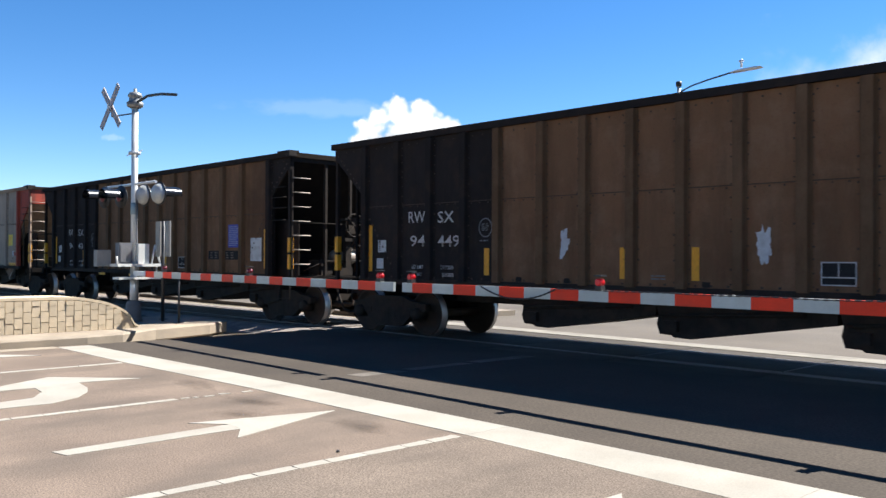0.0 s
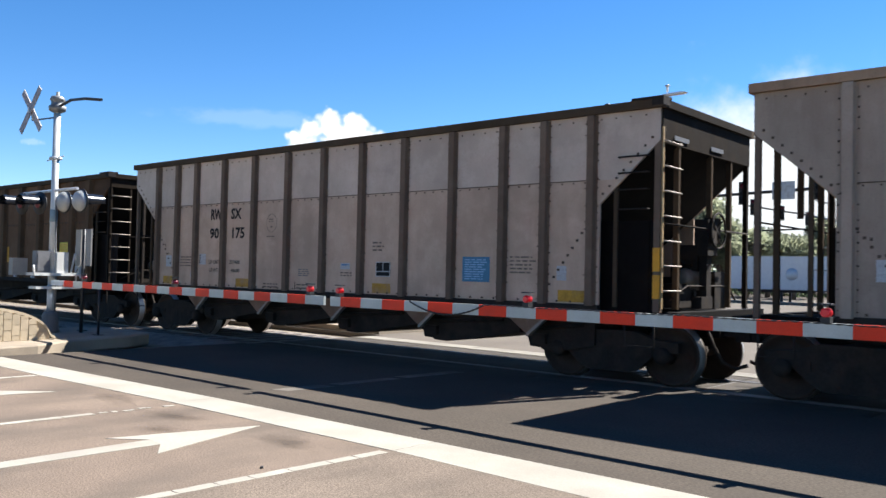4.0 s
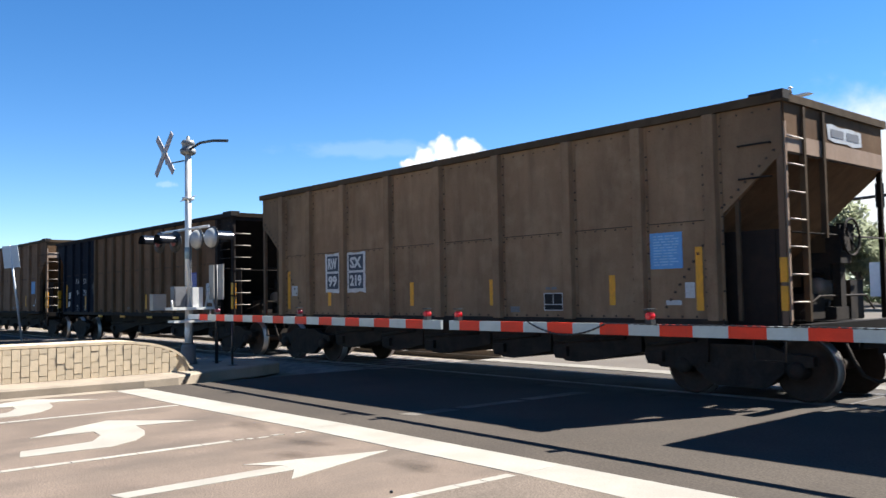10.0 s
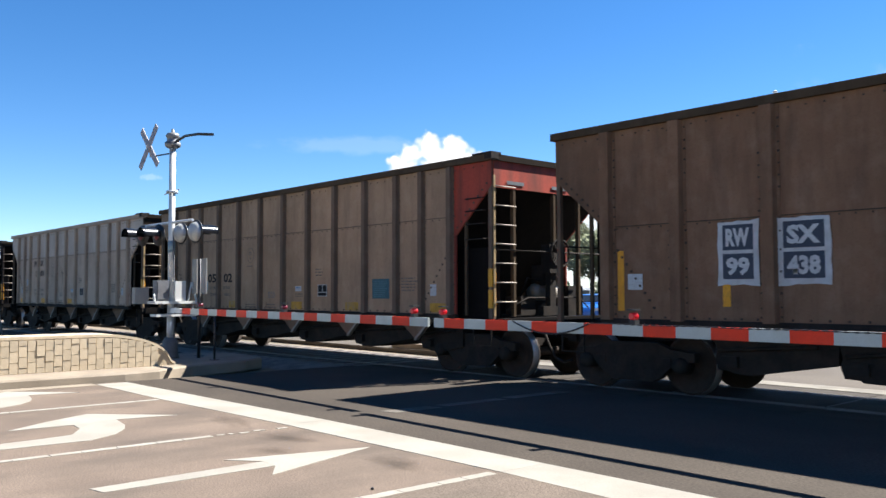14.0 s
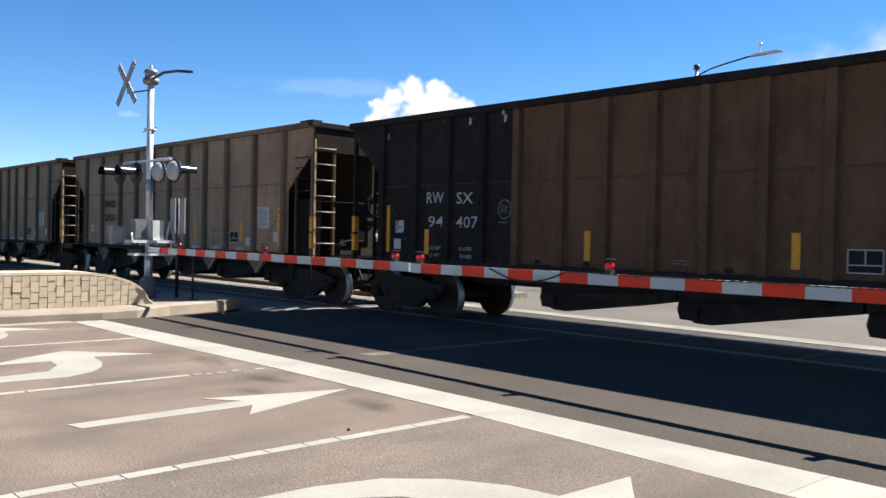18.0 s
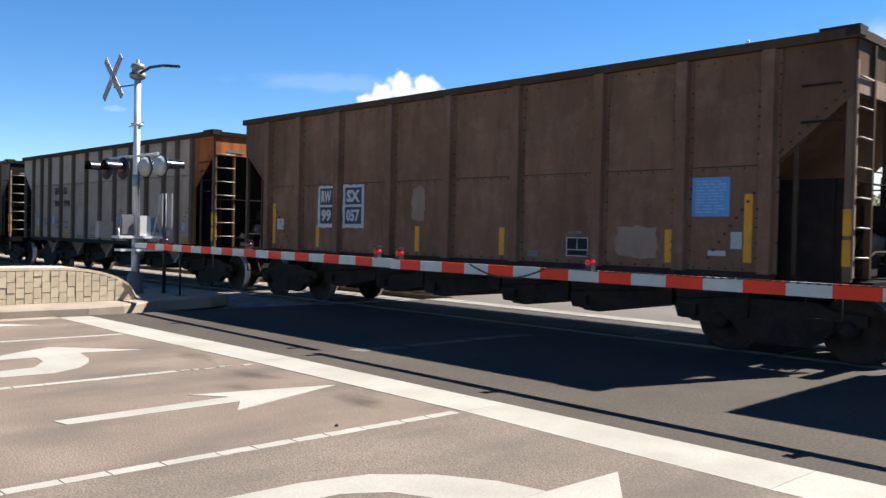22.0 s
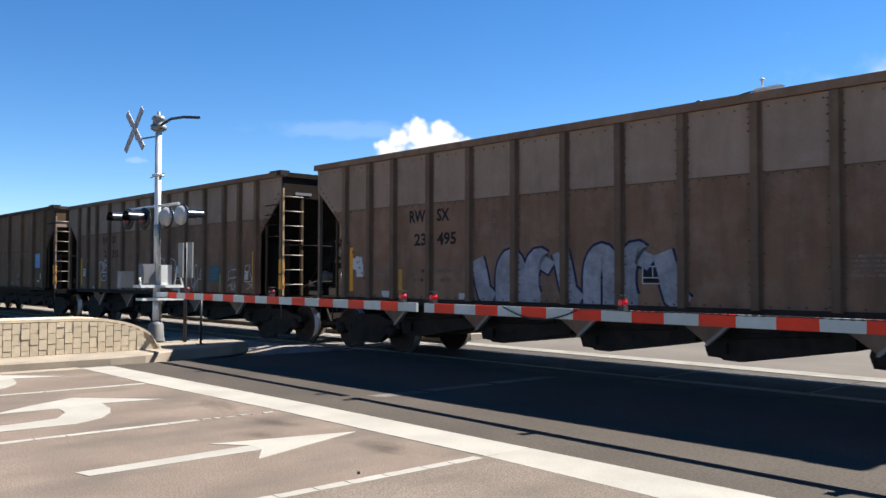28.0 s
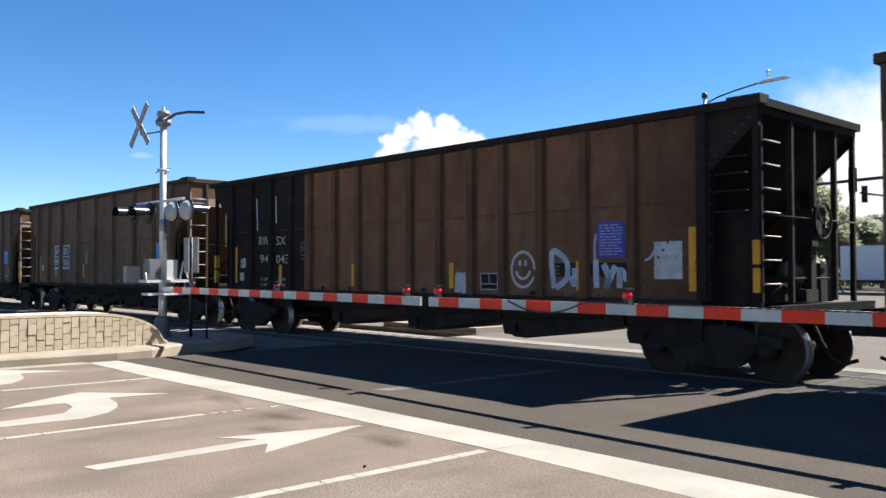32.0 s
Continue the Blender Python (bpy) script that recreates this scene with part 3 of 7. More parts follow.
# ---- raised median with the block wall ----
median = tagged(empty("median"), "raised concrete median with a rounded kerb", "median", kind="structure")
bm = bmesh.new()
prism(bm, [(-15.35, -40), (-15.35, 5.6), (-15.5, 6.3), (-16.1, 7.2), (-16.55, 8.6), (-17.0, 9.25), (-18.6, 9.35), (-19.4, 8.8), (-19.6, 7.0), (-19.6, -40)], "z", -0.1, 0.15)
me = finish("kerb", bm, CONCRETE, 0.03)
part("kerb", me, CONCRETE, median)
part("gutter", boxes((-15.34, -14.98, -40, 5.0, -0.02, 0.006)), CONCRETE, median, "flat concrete gutter strip")

wall = tagged(empty("block_wall"), "low tan concrete block wall with a curved coping", "wall", kind="structure")


def wall_top(y):
    """Height of the wall: level, then rounding down to the ground at its end."""
    u = max(0.0, min(1.0, (y - 5.35) / 1.55))
    return 0.18 + 0.60 * math.sqrt(max(0.0, 1 - u ** 2.2))


bm = bmesh.new()
outline = [(-40.0, 0.1)] + [(6.9, 0.1)] + [(6.9 - 0.09 * i, wall_top(6.9 - 0.09 * i) - 0.03) for i in range(18)] + [(-40.0, 0.75)]
prism(bm, outline, "x", -17.2, -16.42)
part("wall_core", bm, TAN_MORTAR, wall)
bm = bmesh.new()
ys = [6.98 - 0.085 * i for i in range(20)] + [-40.0]
rows_top = [(y, wall_top(y)) for y in ys]
prism(bm, [(y, z + 0.03) for y, z in rows_top] + [(y, z - 0.022) for y, z in rows_top[::-1]], "x", -17.24, -16.40)
part("coping", bm, TAN_BLOCK, wall, "smooth tan coping")
# upright blocks in staggered columns
block_cache = {}
yy = 6.62
col = 0
while yy > -9:
    wcol = 0.15
    top = wall_top(yy - wcol / 2) - 0.03
    z = 0.15 + (0.0 if col % 2 else -0.1)
    while z < top - 0.02:
        z0, z1 = max(z, 0.15), min(z + 0.2, top)
        if z1 - z0 > 0.04:
            key = (round(z1 - z0, 2))
            if key not in block_cache:
                h = key
                block_cache[key] = finish("block", boxes((-0.02, 0.02, -wcol / 2 + 0.006, wcol / 2 - 0.006, 0.006, h - 0.006)), TAN_BLOCK, 0.009)
            part("block", block_cache[key], TAN_BLOCK, wall, at=(-16.399 + random.uniform(-0.008, 0.006), yy - wcol / 2, z0))
        z += 0.2
    yy -= wcol
    col += 1

# ---- crossing signal mast ----
SIGNBACK = mat("dull_sign_back", (0.21, 0.2, 0.185), 0.6, 0.1, vary=0.12, big=3, fine=30, bump=0.03)
CASTING = mat("grey_casting", (0.13, 0.125, 0.12), 0.7, 0.2, vary=0.2, big=4, fine=40, bump=0.2)
BELL = mat("tarnished_bell_metal", (0.2, 0.2, 0.195), 0.5, 0.4, vary=0.3, big=8, fine=30, bump=0.1, stain=(0.06, 0.06, 0.06), stain_amount=0.8)
DOME = mat("grey_flasher_back", (0.336, 0.336, 0.328), 0.5, 0.3, vary=0.15, big=4, fine=30, bump=0.05)
CASE = mat("dull_grey_case", (0.13, 0.13, 0.135), 0.6, 0.1, vary=0.15, big=3, fine=30, bump=0.05, stain=(0.08, 0.075, 0.07), stain_amount=0.5)
GLOSS = mat("glossy_black_hood", (0.009, 0.009, 0.01), 0.2, vary=0.05, big=3, bump=0, spec=0.45)
WHITEPAINT = mat("off_white_paint", (0.5391, 0.5304, 0.4957), 0.55, vary=0.08, big=3, fine=30, bump=0.05)
MX, MY = -18.2, 7.62
mast = tagged(empty("crossing_signal", pose(MX, MY, 0.15)), "silver level-crossing signal mast with flashing lamps on the median", "crossing signal")
bm = bmesh.new()
lathe(bm, [(0.02, 0.0), (0.2, 0.0), (0.19, 0.05), (0.17, 0.12), (0.16, 0.38), (0.12, 0.44), (0.09, 0.46)], 16)
part("base", bm, CASTING, mast, "cast mast base")
part("mast_pole", made(tube, [(0, 0, 0.3), (0, 0, 4.75)], 0.07, 14), SILVER, mast)
part("tag_band", made(tube, [(0, 0, 2.34), (0, 0, 2.6)], 0.077, 14), mat("pale_teal_tag", (0.2, 0.27, 0.3), 0.6, vary=0.15, big=5, bump=0.03), mast, "pale teal tag band")
part("mast_sleeve", made(tube, [(0, 0, 0.4), (0, 0, 1.0)], 0.078, 14), GALV, mast)
bm = bmesh.new()
lathe(bm, [(0.03, 4.66), (0.1, 4.68), (0.17, 4.72), (0.18, 4.8), (0.13, 4.84), (0.13, 4.92), (0.16, 4.95), (0.12, 5.02), (0.04, 5.04), (0.03, 5.12)], 14)
part("bell", bm, BELL, mast, "round electronic bell on top")
part("bell_bracket", made(tube, [(0.1, 0, 4.8), (0.7, -0.02, 4.86), (1.4, -0.04, 4.8), (2.15, -0.06, 4.68)], 0.03, 8), BLACK, mast, "thin dark arm")
part("ring", made(lathe, [(0.09, 3.66), (0.13, 3.67), (0.13, 3.72), (0.09, 3.73)], 14), GALV, mast)
part("cross_bar", made(tube, [(-0.42, 0, 3.68), (0.4, 0, 3.72)], 0.012, 6), GALV, mast)
# crossbuck on its bracket, turned towards the road
cb = part("crossbuck", boxes((-0.05, 0.02, -0.06, 0.06, -0.06, 0.06)), GALV, mast, "weathered white crossbuck seen from behind")
cb.matrix_basis = pose(-1.12, -0.1, 4.84, 0, 0, 4)
for a in (47, -47):
    blade = part("blade", made(box, -0.62, 0.62, -0.02, 0.0, -0.08, 0.08), CROSSBUCK, cb)
    blade.matrix_basis = pose(0, 0.02 if a > 0 else -0.01, 0, 0, a, 0)
part("crossbuck_bracket", made(tube, [(-0.05, 0, 4.58), (-1.1, -0.08, 4.62), (-1.13, -0.08, 4.8)], 0.016, 6), BLACK, mast)
# two pairs of flashing lamps on a cross arm
arm = part("lamp_arm", made(tube, [(-1.7, 0, 3.02), (1.1, 0, 3.0)], 0.03, 8), GALV, mast)


def flasher(x, y, z, yaw, lens):
    big = lens[1] == CASE
    prof = [(0.02, 0.15), (0.14, 0.14), (0.22, 0.09), (0.25, 0.03), (0.25, 0.016)] if big else [(0.02, 0.14), (0.09, 0.13), (0.13, 0.03), (0.15, 0.0), (0.15, -0.03), (0.13, -0.05)]
    ob = part("flasher", made(lathe, prof, 22, "y"), DOME if big else BLACK, mast, "domed grey flasher back" if big else "black round flasher housing")
    ob.matrix_basis = pose(x, y, z, 0, 0, yaw) @ Matrix.Diagonal((0.86, 1.0, 0.86, 1))
    bg = bmesh.new()
    lathe(bg, [(0.02, 0.0), (0.29, 0.0), (0.29, 0.015), (0.02, 0.015)], 24, "y")
    part("backboard", bg, BLACK, ob)
    part("lens", made(lathe, [(0.14, -0.035), (0.12, -0.06), (0.06, -0.075), (0.01, -0.08)], 18, "y"), lens[0], ob)
    hood = bmesh.new()
    k = 12
    ring0 = [Vector((0.18 * math.cos(a), -0.03, 0.18 * math.sin(a))) for a in (math.pi * (-0.08 + 1.16 * j / k) for j in range(k + 1))]
    rings = [[hood.verts.new(v + Vector((0, d, 0))) for v in ring0] for d in (0, -0.42)]
    rings2 = [[hood.verts.new(v * 0.94 + Vector((0, d, 0))) for v in ring0] for d in (0, -0.42)]
    for j in range(k):
        hood.faces.new((rings[0][j], rings[0][j + 1], rings[1][j + 1], rings[1][j]))
        hood.faces.new((rings2[0][j], rings2[1][j], rings2[1][j + 1], rings2[0][j + 1]))
    for f in hood.faces:
        f.smooth = True
    part("hood", hood, GLOSS, ob, "glossy black hood")
    return ob


flasher(-1.4, -0.12, 2.78, 9, (RED_LENS, BLACK))
flasher(-0.45, -0.12, 2.75, 9, (RED_LENS, BLACK))
flasher(0.23, 0.13, 2.77, 188, (RED_LENS, CASE))
flasher(1.0, 0.13, 2.76, 188, (RED_LENS, CASE))
# gate mechanism on its platform
part("gate_bracket", boxes((-0.2, 0.25, -0.45, 0.6, 1.2, 1.26), (-0.16, 0.2, -0.4, 0.55, 0.92, 0.97)), WHITEPAINT, mast, "off-white bracket shelves")
part("bracket_stay", made(tube, [(0.05, 0.5, 0.95), (0.05, 0.5, 1.22)], 0.02, 6), WHITEPAINT, mast)
part("gate_motor", finish("gate_motor", boxes((-0.05, 0.2, 0.02, 0.26, 1.26, 1.7)), None, 0.06), WHITEPAINT, mast, "off-white gate motor housing")
part("control_case", finish("control_case", boxes((-0.4, -0.2, -0.72, -0.42, 1.2, 1.56)), None, 0.02), SIGNBACK, mast, "dull grey control case")
part("junction_case", finish("junction_case", boxes((-0.12, 0.1, -0.36, -0.08, 1.26, 1.72)), None, 0.03), CASE, mast)
part("junction_lid", finish("junction_lid", boxes((0.1, 0.12, -0.34, -0.1, 1.3, 1.68)), None, 0.005), CASE, mast)
for k in (0.36, 0.56):
    part("guard_bar", made(tube, [(0.1, k, 1.26), (0.1, 0.44, 1.68)], 0.022, 6), WHITEPAINT, mast)
part("guard_bar", made(tube, [(0.15, -0.42, 1.26), (0.15, -0.44, 1.42)], 0.022, 6), WHITEPAINT, mast)
part("conduit", made(tube, [(0.1, 0.05, 0.4), (0.11, 0.05, 1.3), (0.1, 0.02, 1.9), (0.09, 0.0, 2.8)], 0.018, 6), CASE, mast)

# ---- gate arms with red and white sheeting ----
ARM_Y = 7.45


def gate(x0, x1, z0, z1, label, lamps):
    ob = tagged(empty("crossing_gate", pose(x0, ARM_Y, z0)), label, "crossing gate", group="crossing gates")
    n = max(2, round(abs(x1 - x0) / 0.398))
    step = (x1 - x0) / n
    for i in range(n):
        xa, xb = i * step, (i + 1) * step
        za, zb = (z1 - z0) * i / n, (z1 - z0) * (i + 1) / n
        bm = bmesh.new()
        prism(bm, [(xa, za - 0.09), (xb, zb - 0.09), (xb, zb + 0.035), (xa, za + 0.035)], "y", -0.02, 0.02)
        part("stripe", bm, GREY_SHEET if i % 2 else RED_SHEET, ob)
    for lx, lit in lamps:
        k = (lx - x0) / (x1 - x0)
        lz = (z1 - z0) * k + 0.035
        lamp = part("gate_lamp", boxes((lx - x0 - 0.04, lx - x0 + 0.04, -0.04, 0.04, lz, lz + 0.05)), BLACK, ob)
        bm = bmesh.new()
        lathe(bm, [(0.03, -0.05), (0.042, -0.035), (0.042, 0.035), (0.03, 0.05)], 14, "y", (lx - x0, 0, lz + 0.085))
        part("lens", bm, RED_LIT if lit else RED_LENS, lamp, "red gate lamp")
        part("cap", boxes((lx - x0 - 0.05, lx - x0 + 0.05, -0.05, 0.05, lz + 0.15, lz + 0.165)), BLACK, lamp)
    return ob


gate_a = gate(-17.14, -9.03, 1.23, 1.205, "red and white striped crossing gate arm, lowered", [(-16.3, False), (-12.95, False), (-9.35, True)])
gate_b = gate(-8.62, 8.27, 1.205, 1.225, "long red and white striped crossing gate arm, lowered", [(-8.66, True), (-5.53, True), (-2.4, True), (2.0, False)])
# slack cable hanging in loops along the long arm
bm = bmesh.new()
pts = [(1.3 + 1.2 * i / 36, -0.03, 0.035 - 0.1375 * (1 - (i / 18 - 1) ** 2)) for i in range(37)]
tube(bm, pts, [0.006 + 0.006 * (i % 2) for i in range(37)], 6)
part("cable", bm, BLACK, gate_b, "thin twisted black cable looping below the arm")
part("cable", made(tube, [(2.5 + 0.045 * i, -0.02, 0.036 + 0.003 * math.sin(i * 0.26)) for i in range(300)], [0.003 + 0.007 * (i % 2) for i in range(300)], 6), BLACK, gate_b, "thin twisted black cable along the arm")
part("stripe", boxes((-0.21, 0.0, -0.02, 0.02, -0.09, 0.035)), GREY_SHEET, gate_b)
part("arm_root", boxes((-0.55, 0.0, -0.05, 0.05, -0.07, 0.03)), GALV, gate_a)
part("counterweight", boxes((16.6, 17.9, -0.1, 0.1, -0.2, 0.25)), GALV, gate_b)
# mast of the second signal, beside the carriageway
mast_b = tagged(empty("crossing_signal", pose(9.2, 7.7, 0.0)), "silver level-crossing signal mast beside the road", "crossing signal")
part("mast_pole", made(tube, [(0, 0, 0), (0, 0, 4.7)], 0.085, 12), SILVER, mast_b)
part("base", made(lathe, [(0.02, 0), (0.28, 0), (0.28, 0.05), (0.18, 0.1), (0.18, 0.45), (0.09, 0.5)], 14), GALV, mast_b)
part("gate_motor", finish("gate_motor", boxes((-0.4, 0.1, -0.2, 0.2, 0.95, 1.5)), None, 0.04), SILVER, mast_b)
# thin sign posts on the median behind the gate
for x, y, h in ((-16.99, 8.1, 1.05), (-18.3, 8.35, 1.1)):
    post = tagged(empty("marker_post", pose(x, y, 0.15)), "thin dark steel marker post on the median", "post", group="median posts")
    part("post", made(tube, [(0, 0, 0), (0, 0, h)], 0.025, 8), BLACK, post)
    part("base_plate", boxes((-0.08, 0.08, -0.08, 0.08, 0.0, 0.012)), BLACK, post)
sign = tagged(empty("median_sign", pose(-17.78, 8.1, 0.15)), "tall grey sign panels seen edge-on by the gate", "sign")
part("post", made(tube, [(0, 0, 0), (0, 0, 2.2)], 0.04, 8), BLACK, sign)
part("sign_panel", boxes((-0.36, -0.12, -0.015, 0.015, 1.42, 2.2)), SIGNBACK, sign, "grey sign back")
part("sign_panel", boxes((0.1, 0.36, -0.015, 0.015, 1.42, 2.2)), SIGNBACK, sign, "grey sign back")
# leaning white road sign far along the median
far_sign = tagged(empty("road_sign", pose(-36.7, 8.5, -0.13, 4, -6, 62)), "leaning white road sign on a thin post", "sign")
part("post", made(tube, [(0, 0, 0), (0, 0, 4.0)], 0.04, 8), GALV, far_sign)
part("sign_panel", boxes((-0.29, 0.29, -0.03, -0.01, 3.1, 3.98)), WHITE, far_sign)
# faded remains of a lane line between the stop line and the track
WORN = mat("worn_away_paint", (0.1087, 0.0944, 0.0792), 0.9, vary=0.3, big=1.5, fine=50, grain=0.3, bump=0.1, stain=(0.0652, 0.056, 0.0461), stain_amount=0.8, spec=0.15)
worn = tagged(empty("worn_lane_line"), "faded traces of a lane line near the track", "road marking")
for y0, y1, w in ((6.75, 7.6, 0.26), (7.7, 8.9, 0.2), (9.0, 10.3, 0.24)):
    part("stripe", flat([(-9.05 - w / 2, y0), (-9.05 + w / 2, y0 + 0.08), (-9.02 + w / 2, y1), (-9.02 - w / 2, y1 - 0.06)], 0.0065), WORN, worn)
# ---- coal hopper cars ----
HALF = 1.6           # half width of a car body
SILL = 1.16          # height of the side sill
WHEEL_R = 0.457
SPEED = 10.72
# kind: body length, coupled length, height of the top, seam height, posts along the side
KINDS = {
    "A": (15.29, 16.93, 3.91, 2.58, [1.03, 2.02, 2.92, 3.8, 4.6, 5.56, 6.41, 7.27, 8.1, 8.96, 9.82, 10.6, 11.47, 12.38, 13.29, 14.47]),
    "B": (14.0, 15.5, 4.19, 2.59, [1.05, 2.3, 3.71, 5.38, 7.0, 8.62, 10.29, 11.7, 12.95]),
    "C": (15.28, 16.7, 3.95, 2.74, [0.98, 1.92, 2.91, 3.94, 5.15, 6.39, 7.63, 8.88, 10.13, 11.36, 12.37, 13.36, 14.3]),
    "D": (14.05, 15.52, 4.055, 3.0, [1.08, 1.92, 2.69, 3.76, 4.84, 5.94, 7.03, 8.1, 9.18, 10.29, 11.35, 12.14, 12.97]),
    "E": (14.2, 15.52, 4.085, 2.77, [1.14, 2.47, 3.87, 5.05, 6.16, 7.23, 8.31, 9.3, 10.45, 11.78, 13.08]),
}
# end bays: how far the side stands back, height where it begins to slope, height where the slope meets the end
BAY = {"A": (0.87, 2.86, 3.64), "B": (0.92, 2.65, 3.42), "C": (1.0, 2.75, 3.65), "D": (0.95, 2.65, 3.52), "E": (1.0, 2.62, 3.47)}
ENDWALL = {"A": 0.16, "B": 0.76, "C": 0.3, "D": 0.55, "E": 0.6}   # depth of the end wall
shared = {}


def keep(key, fn):
    if key not in shared:
        shared[key] = fn()
    return shared[key]


def side_outline(kind, length, top):
    e = length / 2
    i, zb, zt = BAY[kind]
    return [(-e, top), (-e, zt), (-e + i, zb), (-e + i, SILL), (e - i, SILL), (e - i, zb), (e, zt), (e, top)]


def side_mesh(kind, length, top, x0, x1, z0=0.0, z1=9.0):
    """The part of the side sheet between x0 and x1, from the left end."""
    e = length / 2
    pts = side_outline(kind, length, top)
    bm = bmesh.new()
    prism(bm, pts, "y", -0.02, 0.02)
    for cut, sign in ((x0 - e, -1), (x1 - e, 1)):
        geom = bm.verts[:] + bm.edges[:] + bm.faces[:]
        bmesh.ops.bisect_plane(bm, geom=geom, plane_co=(cut, 0, 0), plane_no=(sign, 0, 0), clear_outer=True)
    for cut, sign in ((z0, -1), (z1, 1)):
        geom = bm.verts[:] + bm.edges[:] + bm.faces[:]
        bmesh.ops.bisect_plane(bm, geom=geom, plane_co=(0, 0, cut), plane_no=(0, 0, sign), clear_outer=True)
    return finish("side_sheet", bm)


def post_mesh(h0, h1, w):
    """A pressed hat-section post with a flange either side."""
    d = 0.085 if w < 0.09 else 0.105
    f = 0.02 if w < 0.09 else 0.04
    bm = bmesh.new()
    prism(bm, [(-w - f, 0.0), (w + f, 0.0), (w + f, -0.012), (w, -0.014), (w * 0.8, -d), (-w * 0.8, -d), (-w, -0.014), (-w - f, -0.012)], "z", h0, h1)
    return finish("side_post", bm)


def stud(bm, x, y, z, r=0.019):
    box(bm, x - r, x + r, y - 0.014, y, z - r, z + r)


def rivet_mesh(kind, length, top, posts, w, step):
    """All rivets of a side: down both flanges of each post, along the slope sheets, under the top chord."""
    rnd = random.Random(int(w * 1000))
    bm = bmesh.new()
    e = length / 2
    for px in posts:
        z = SILL + 0.08
        while z < top - 0.16:
            for s in (-1, 1):
                if rnd.random() < (0.72 if s > 0 else 0.5):
                    stud(bm, px - e + s * (w + 0.036), -0.012, z + rnd.uniform(-0.012, 0.012), rnd.uniform(0.008, 0.0125) * (1.25 if kind in "BC" else 1.0))
            z += step * rnd.choice((0.8, 1.0, 1.25))
    for s in (-1, 1):
        for k in range(11):
            u = k / 10
            stud(bm, s * (e - 1.08 - 0.8 * u), 0, 2.45 - 1.1 * u, 0.018)
        i, zb, zt = BAY[kind]
        for k in range(9):
            u = k / 8
            stud(bm, s * (e - 0.12 - (i - 0.06) * u), 0, zt + 0.04 + (zb - zt) * u, 0.016)
    x = -e + 0.15
    while x < e - 0.1:
        stud(bm, x, 0, top - 0.17, 0.01)
        if abs(x) < e - 1.1:
            stud(bm, x, 0, SILL + 0.05, 0.015)
        x += 0.24
    return finish("rivets", bm)


def ladder(parent, h0, h1, width, rungs, paint, m, single=False):
    """One or two thin rails with a rung part for each step."""
    ob = part("ladder", keep(("rails", h1, single), lambda: finish("ladder", boxes(*[(x - 0.022, x + 0.022, -0.012, 0.012, h0, h1) for x in ((0.0,) if single else (0.0, width))]))), paint, parent, "end ladder with thin worn rungs")
    ob.matrix_basis = m
    for k in range(rungs):
        z = h0 + 0.25 + (h1 - h0 - 0.45) * k / (rungs - 1)
        part("rung", keep(("rung", width), lambda: finish("rung", made(tube, [(0, -0.03, 0), (width, -0.03, 0)], 0.012, 6))), RUNG, ob, at=(0, 0, z))


OUTLETS = {"A": ((4.75, 2.62), (7.42, 2.62), (10.12, 2.62), (12.83, 1.3)), "B": ((2.6, 1.75), (4.4, 1.4), (5.87, 1.95), (7.9, 1.45), (9.43, 1.85), (11.37, 1.1)),
           "C": ((4.4, 2.62), (7.1, 2.62), (9.8, 2.62), (12.5, 1.5)), "D": ((2.35, 2.1), (4.65, 2.1), (6.97, 2.1), (9.25, 2.1), (11.55, 1.2)), "E": ((2.0, 2.1), (4.35, 2.1), (6.7, 2.1), (9.05, 2.1), (11.43, 1.3))}


def hopper_mesh(kind, length):
    """Sloped outlet bays below the sill: saw-tooth boxes, deep at one end and rising to the other."""
    out = []
    e = length / 2
    for x0, w in OUTLETS[kind]:
        x0 -= e
        bm = bmesh.new()
        rise = 0.36 + 0.14 * w
        prism(bm, [(x0 - 0.1, SILL - 0.04), (x0, 0.72), (x0 - 0.03, 0.60), (x0 + 0.02, 0.45), (x0 + 0.22, 0.44), (x0 + 0.26, 0.41), (x0 + 0.55, 0.40), (x0 + w, rise), (x0 + w + 0.02, SILL - 0.04)], "y", -1.12, 1.12)
        box(bm, x0 + 0.1, x0 + 0.35, -1.2, -1.12, 0.5, 0.66)
        tube(bm, [(x0 + 0.05, -1.16, 0.74), (x0 + w * 0.85, -1.16, 0.84)], 0.03, 6)
        out.append(("outlet_hopper", finish("outlet_hopper", bm), UNDER))
        if kind in "DE":
            bm = bmesh.new()
            prism(bm, [(x0 - 0.42, SILL - 0.06), (x0 + 0.72, SILL - 0.06), (x0 + 0.2, 0.66)], "y", -1.48, -1.44)
            out.append(("slope_plate", finish("slope_plate", bm), TAUPE))
            bm = bmesh.new()
            prism(bm, [(x0 + 0.18, 0.64), (x0 + 0.21, 0.69), (x0 + 0.73, SILL - 0.05), (x0 + 0.78, SILL - 0.06), (x0 + 0.22, 0.63)], "y", -1.5, -1.42)
            out.append(("plate_flange", finish("plate_flange", bm), RUNG))
    return out


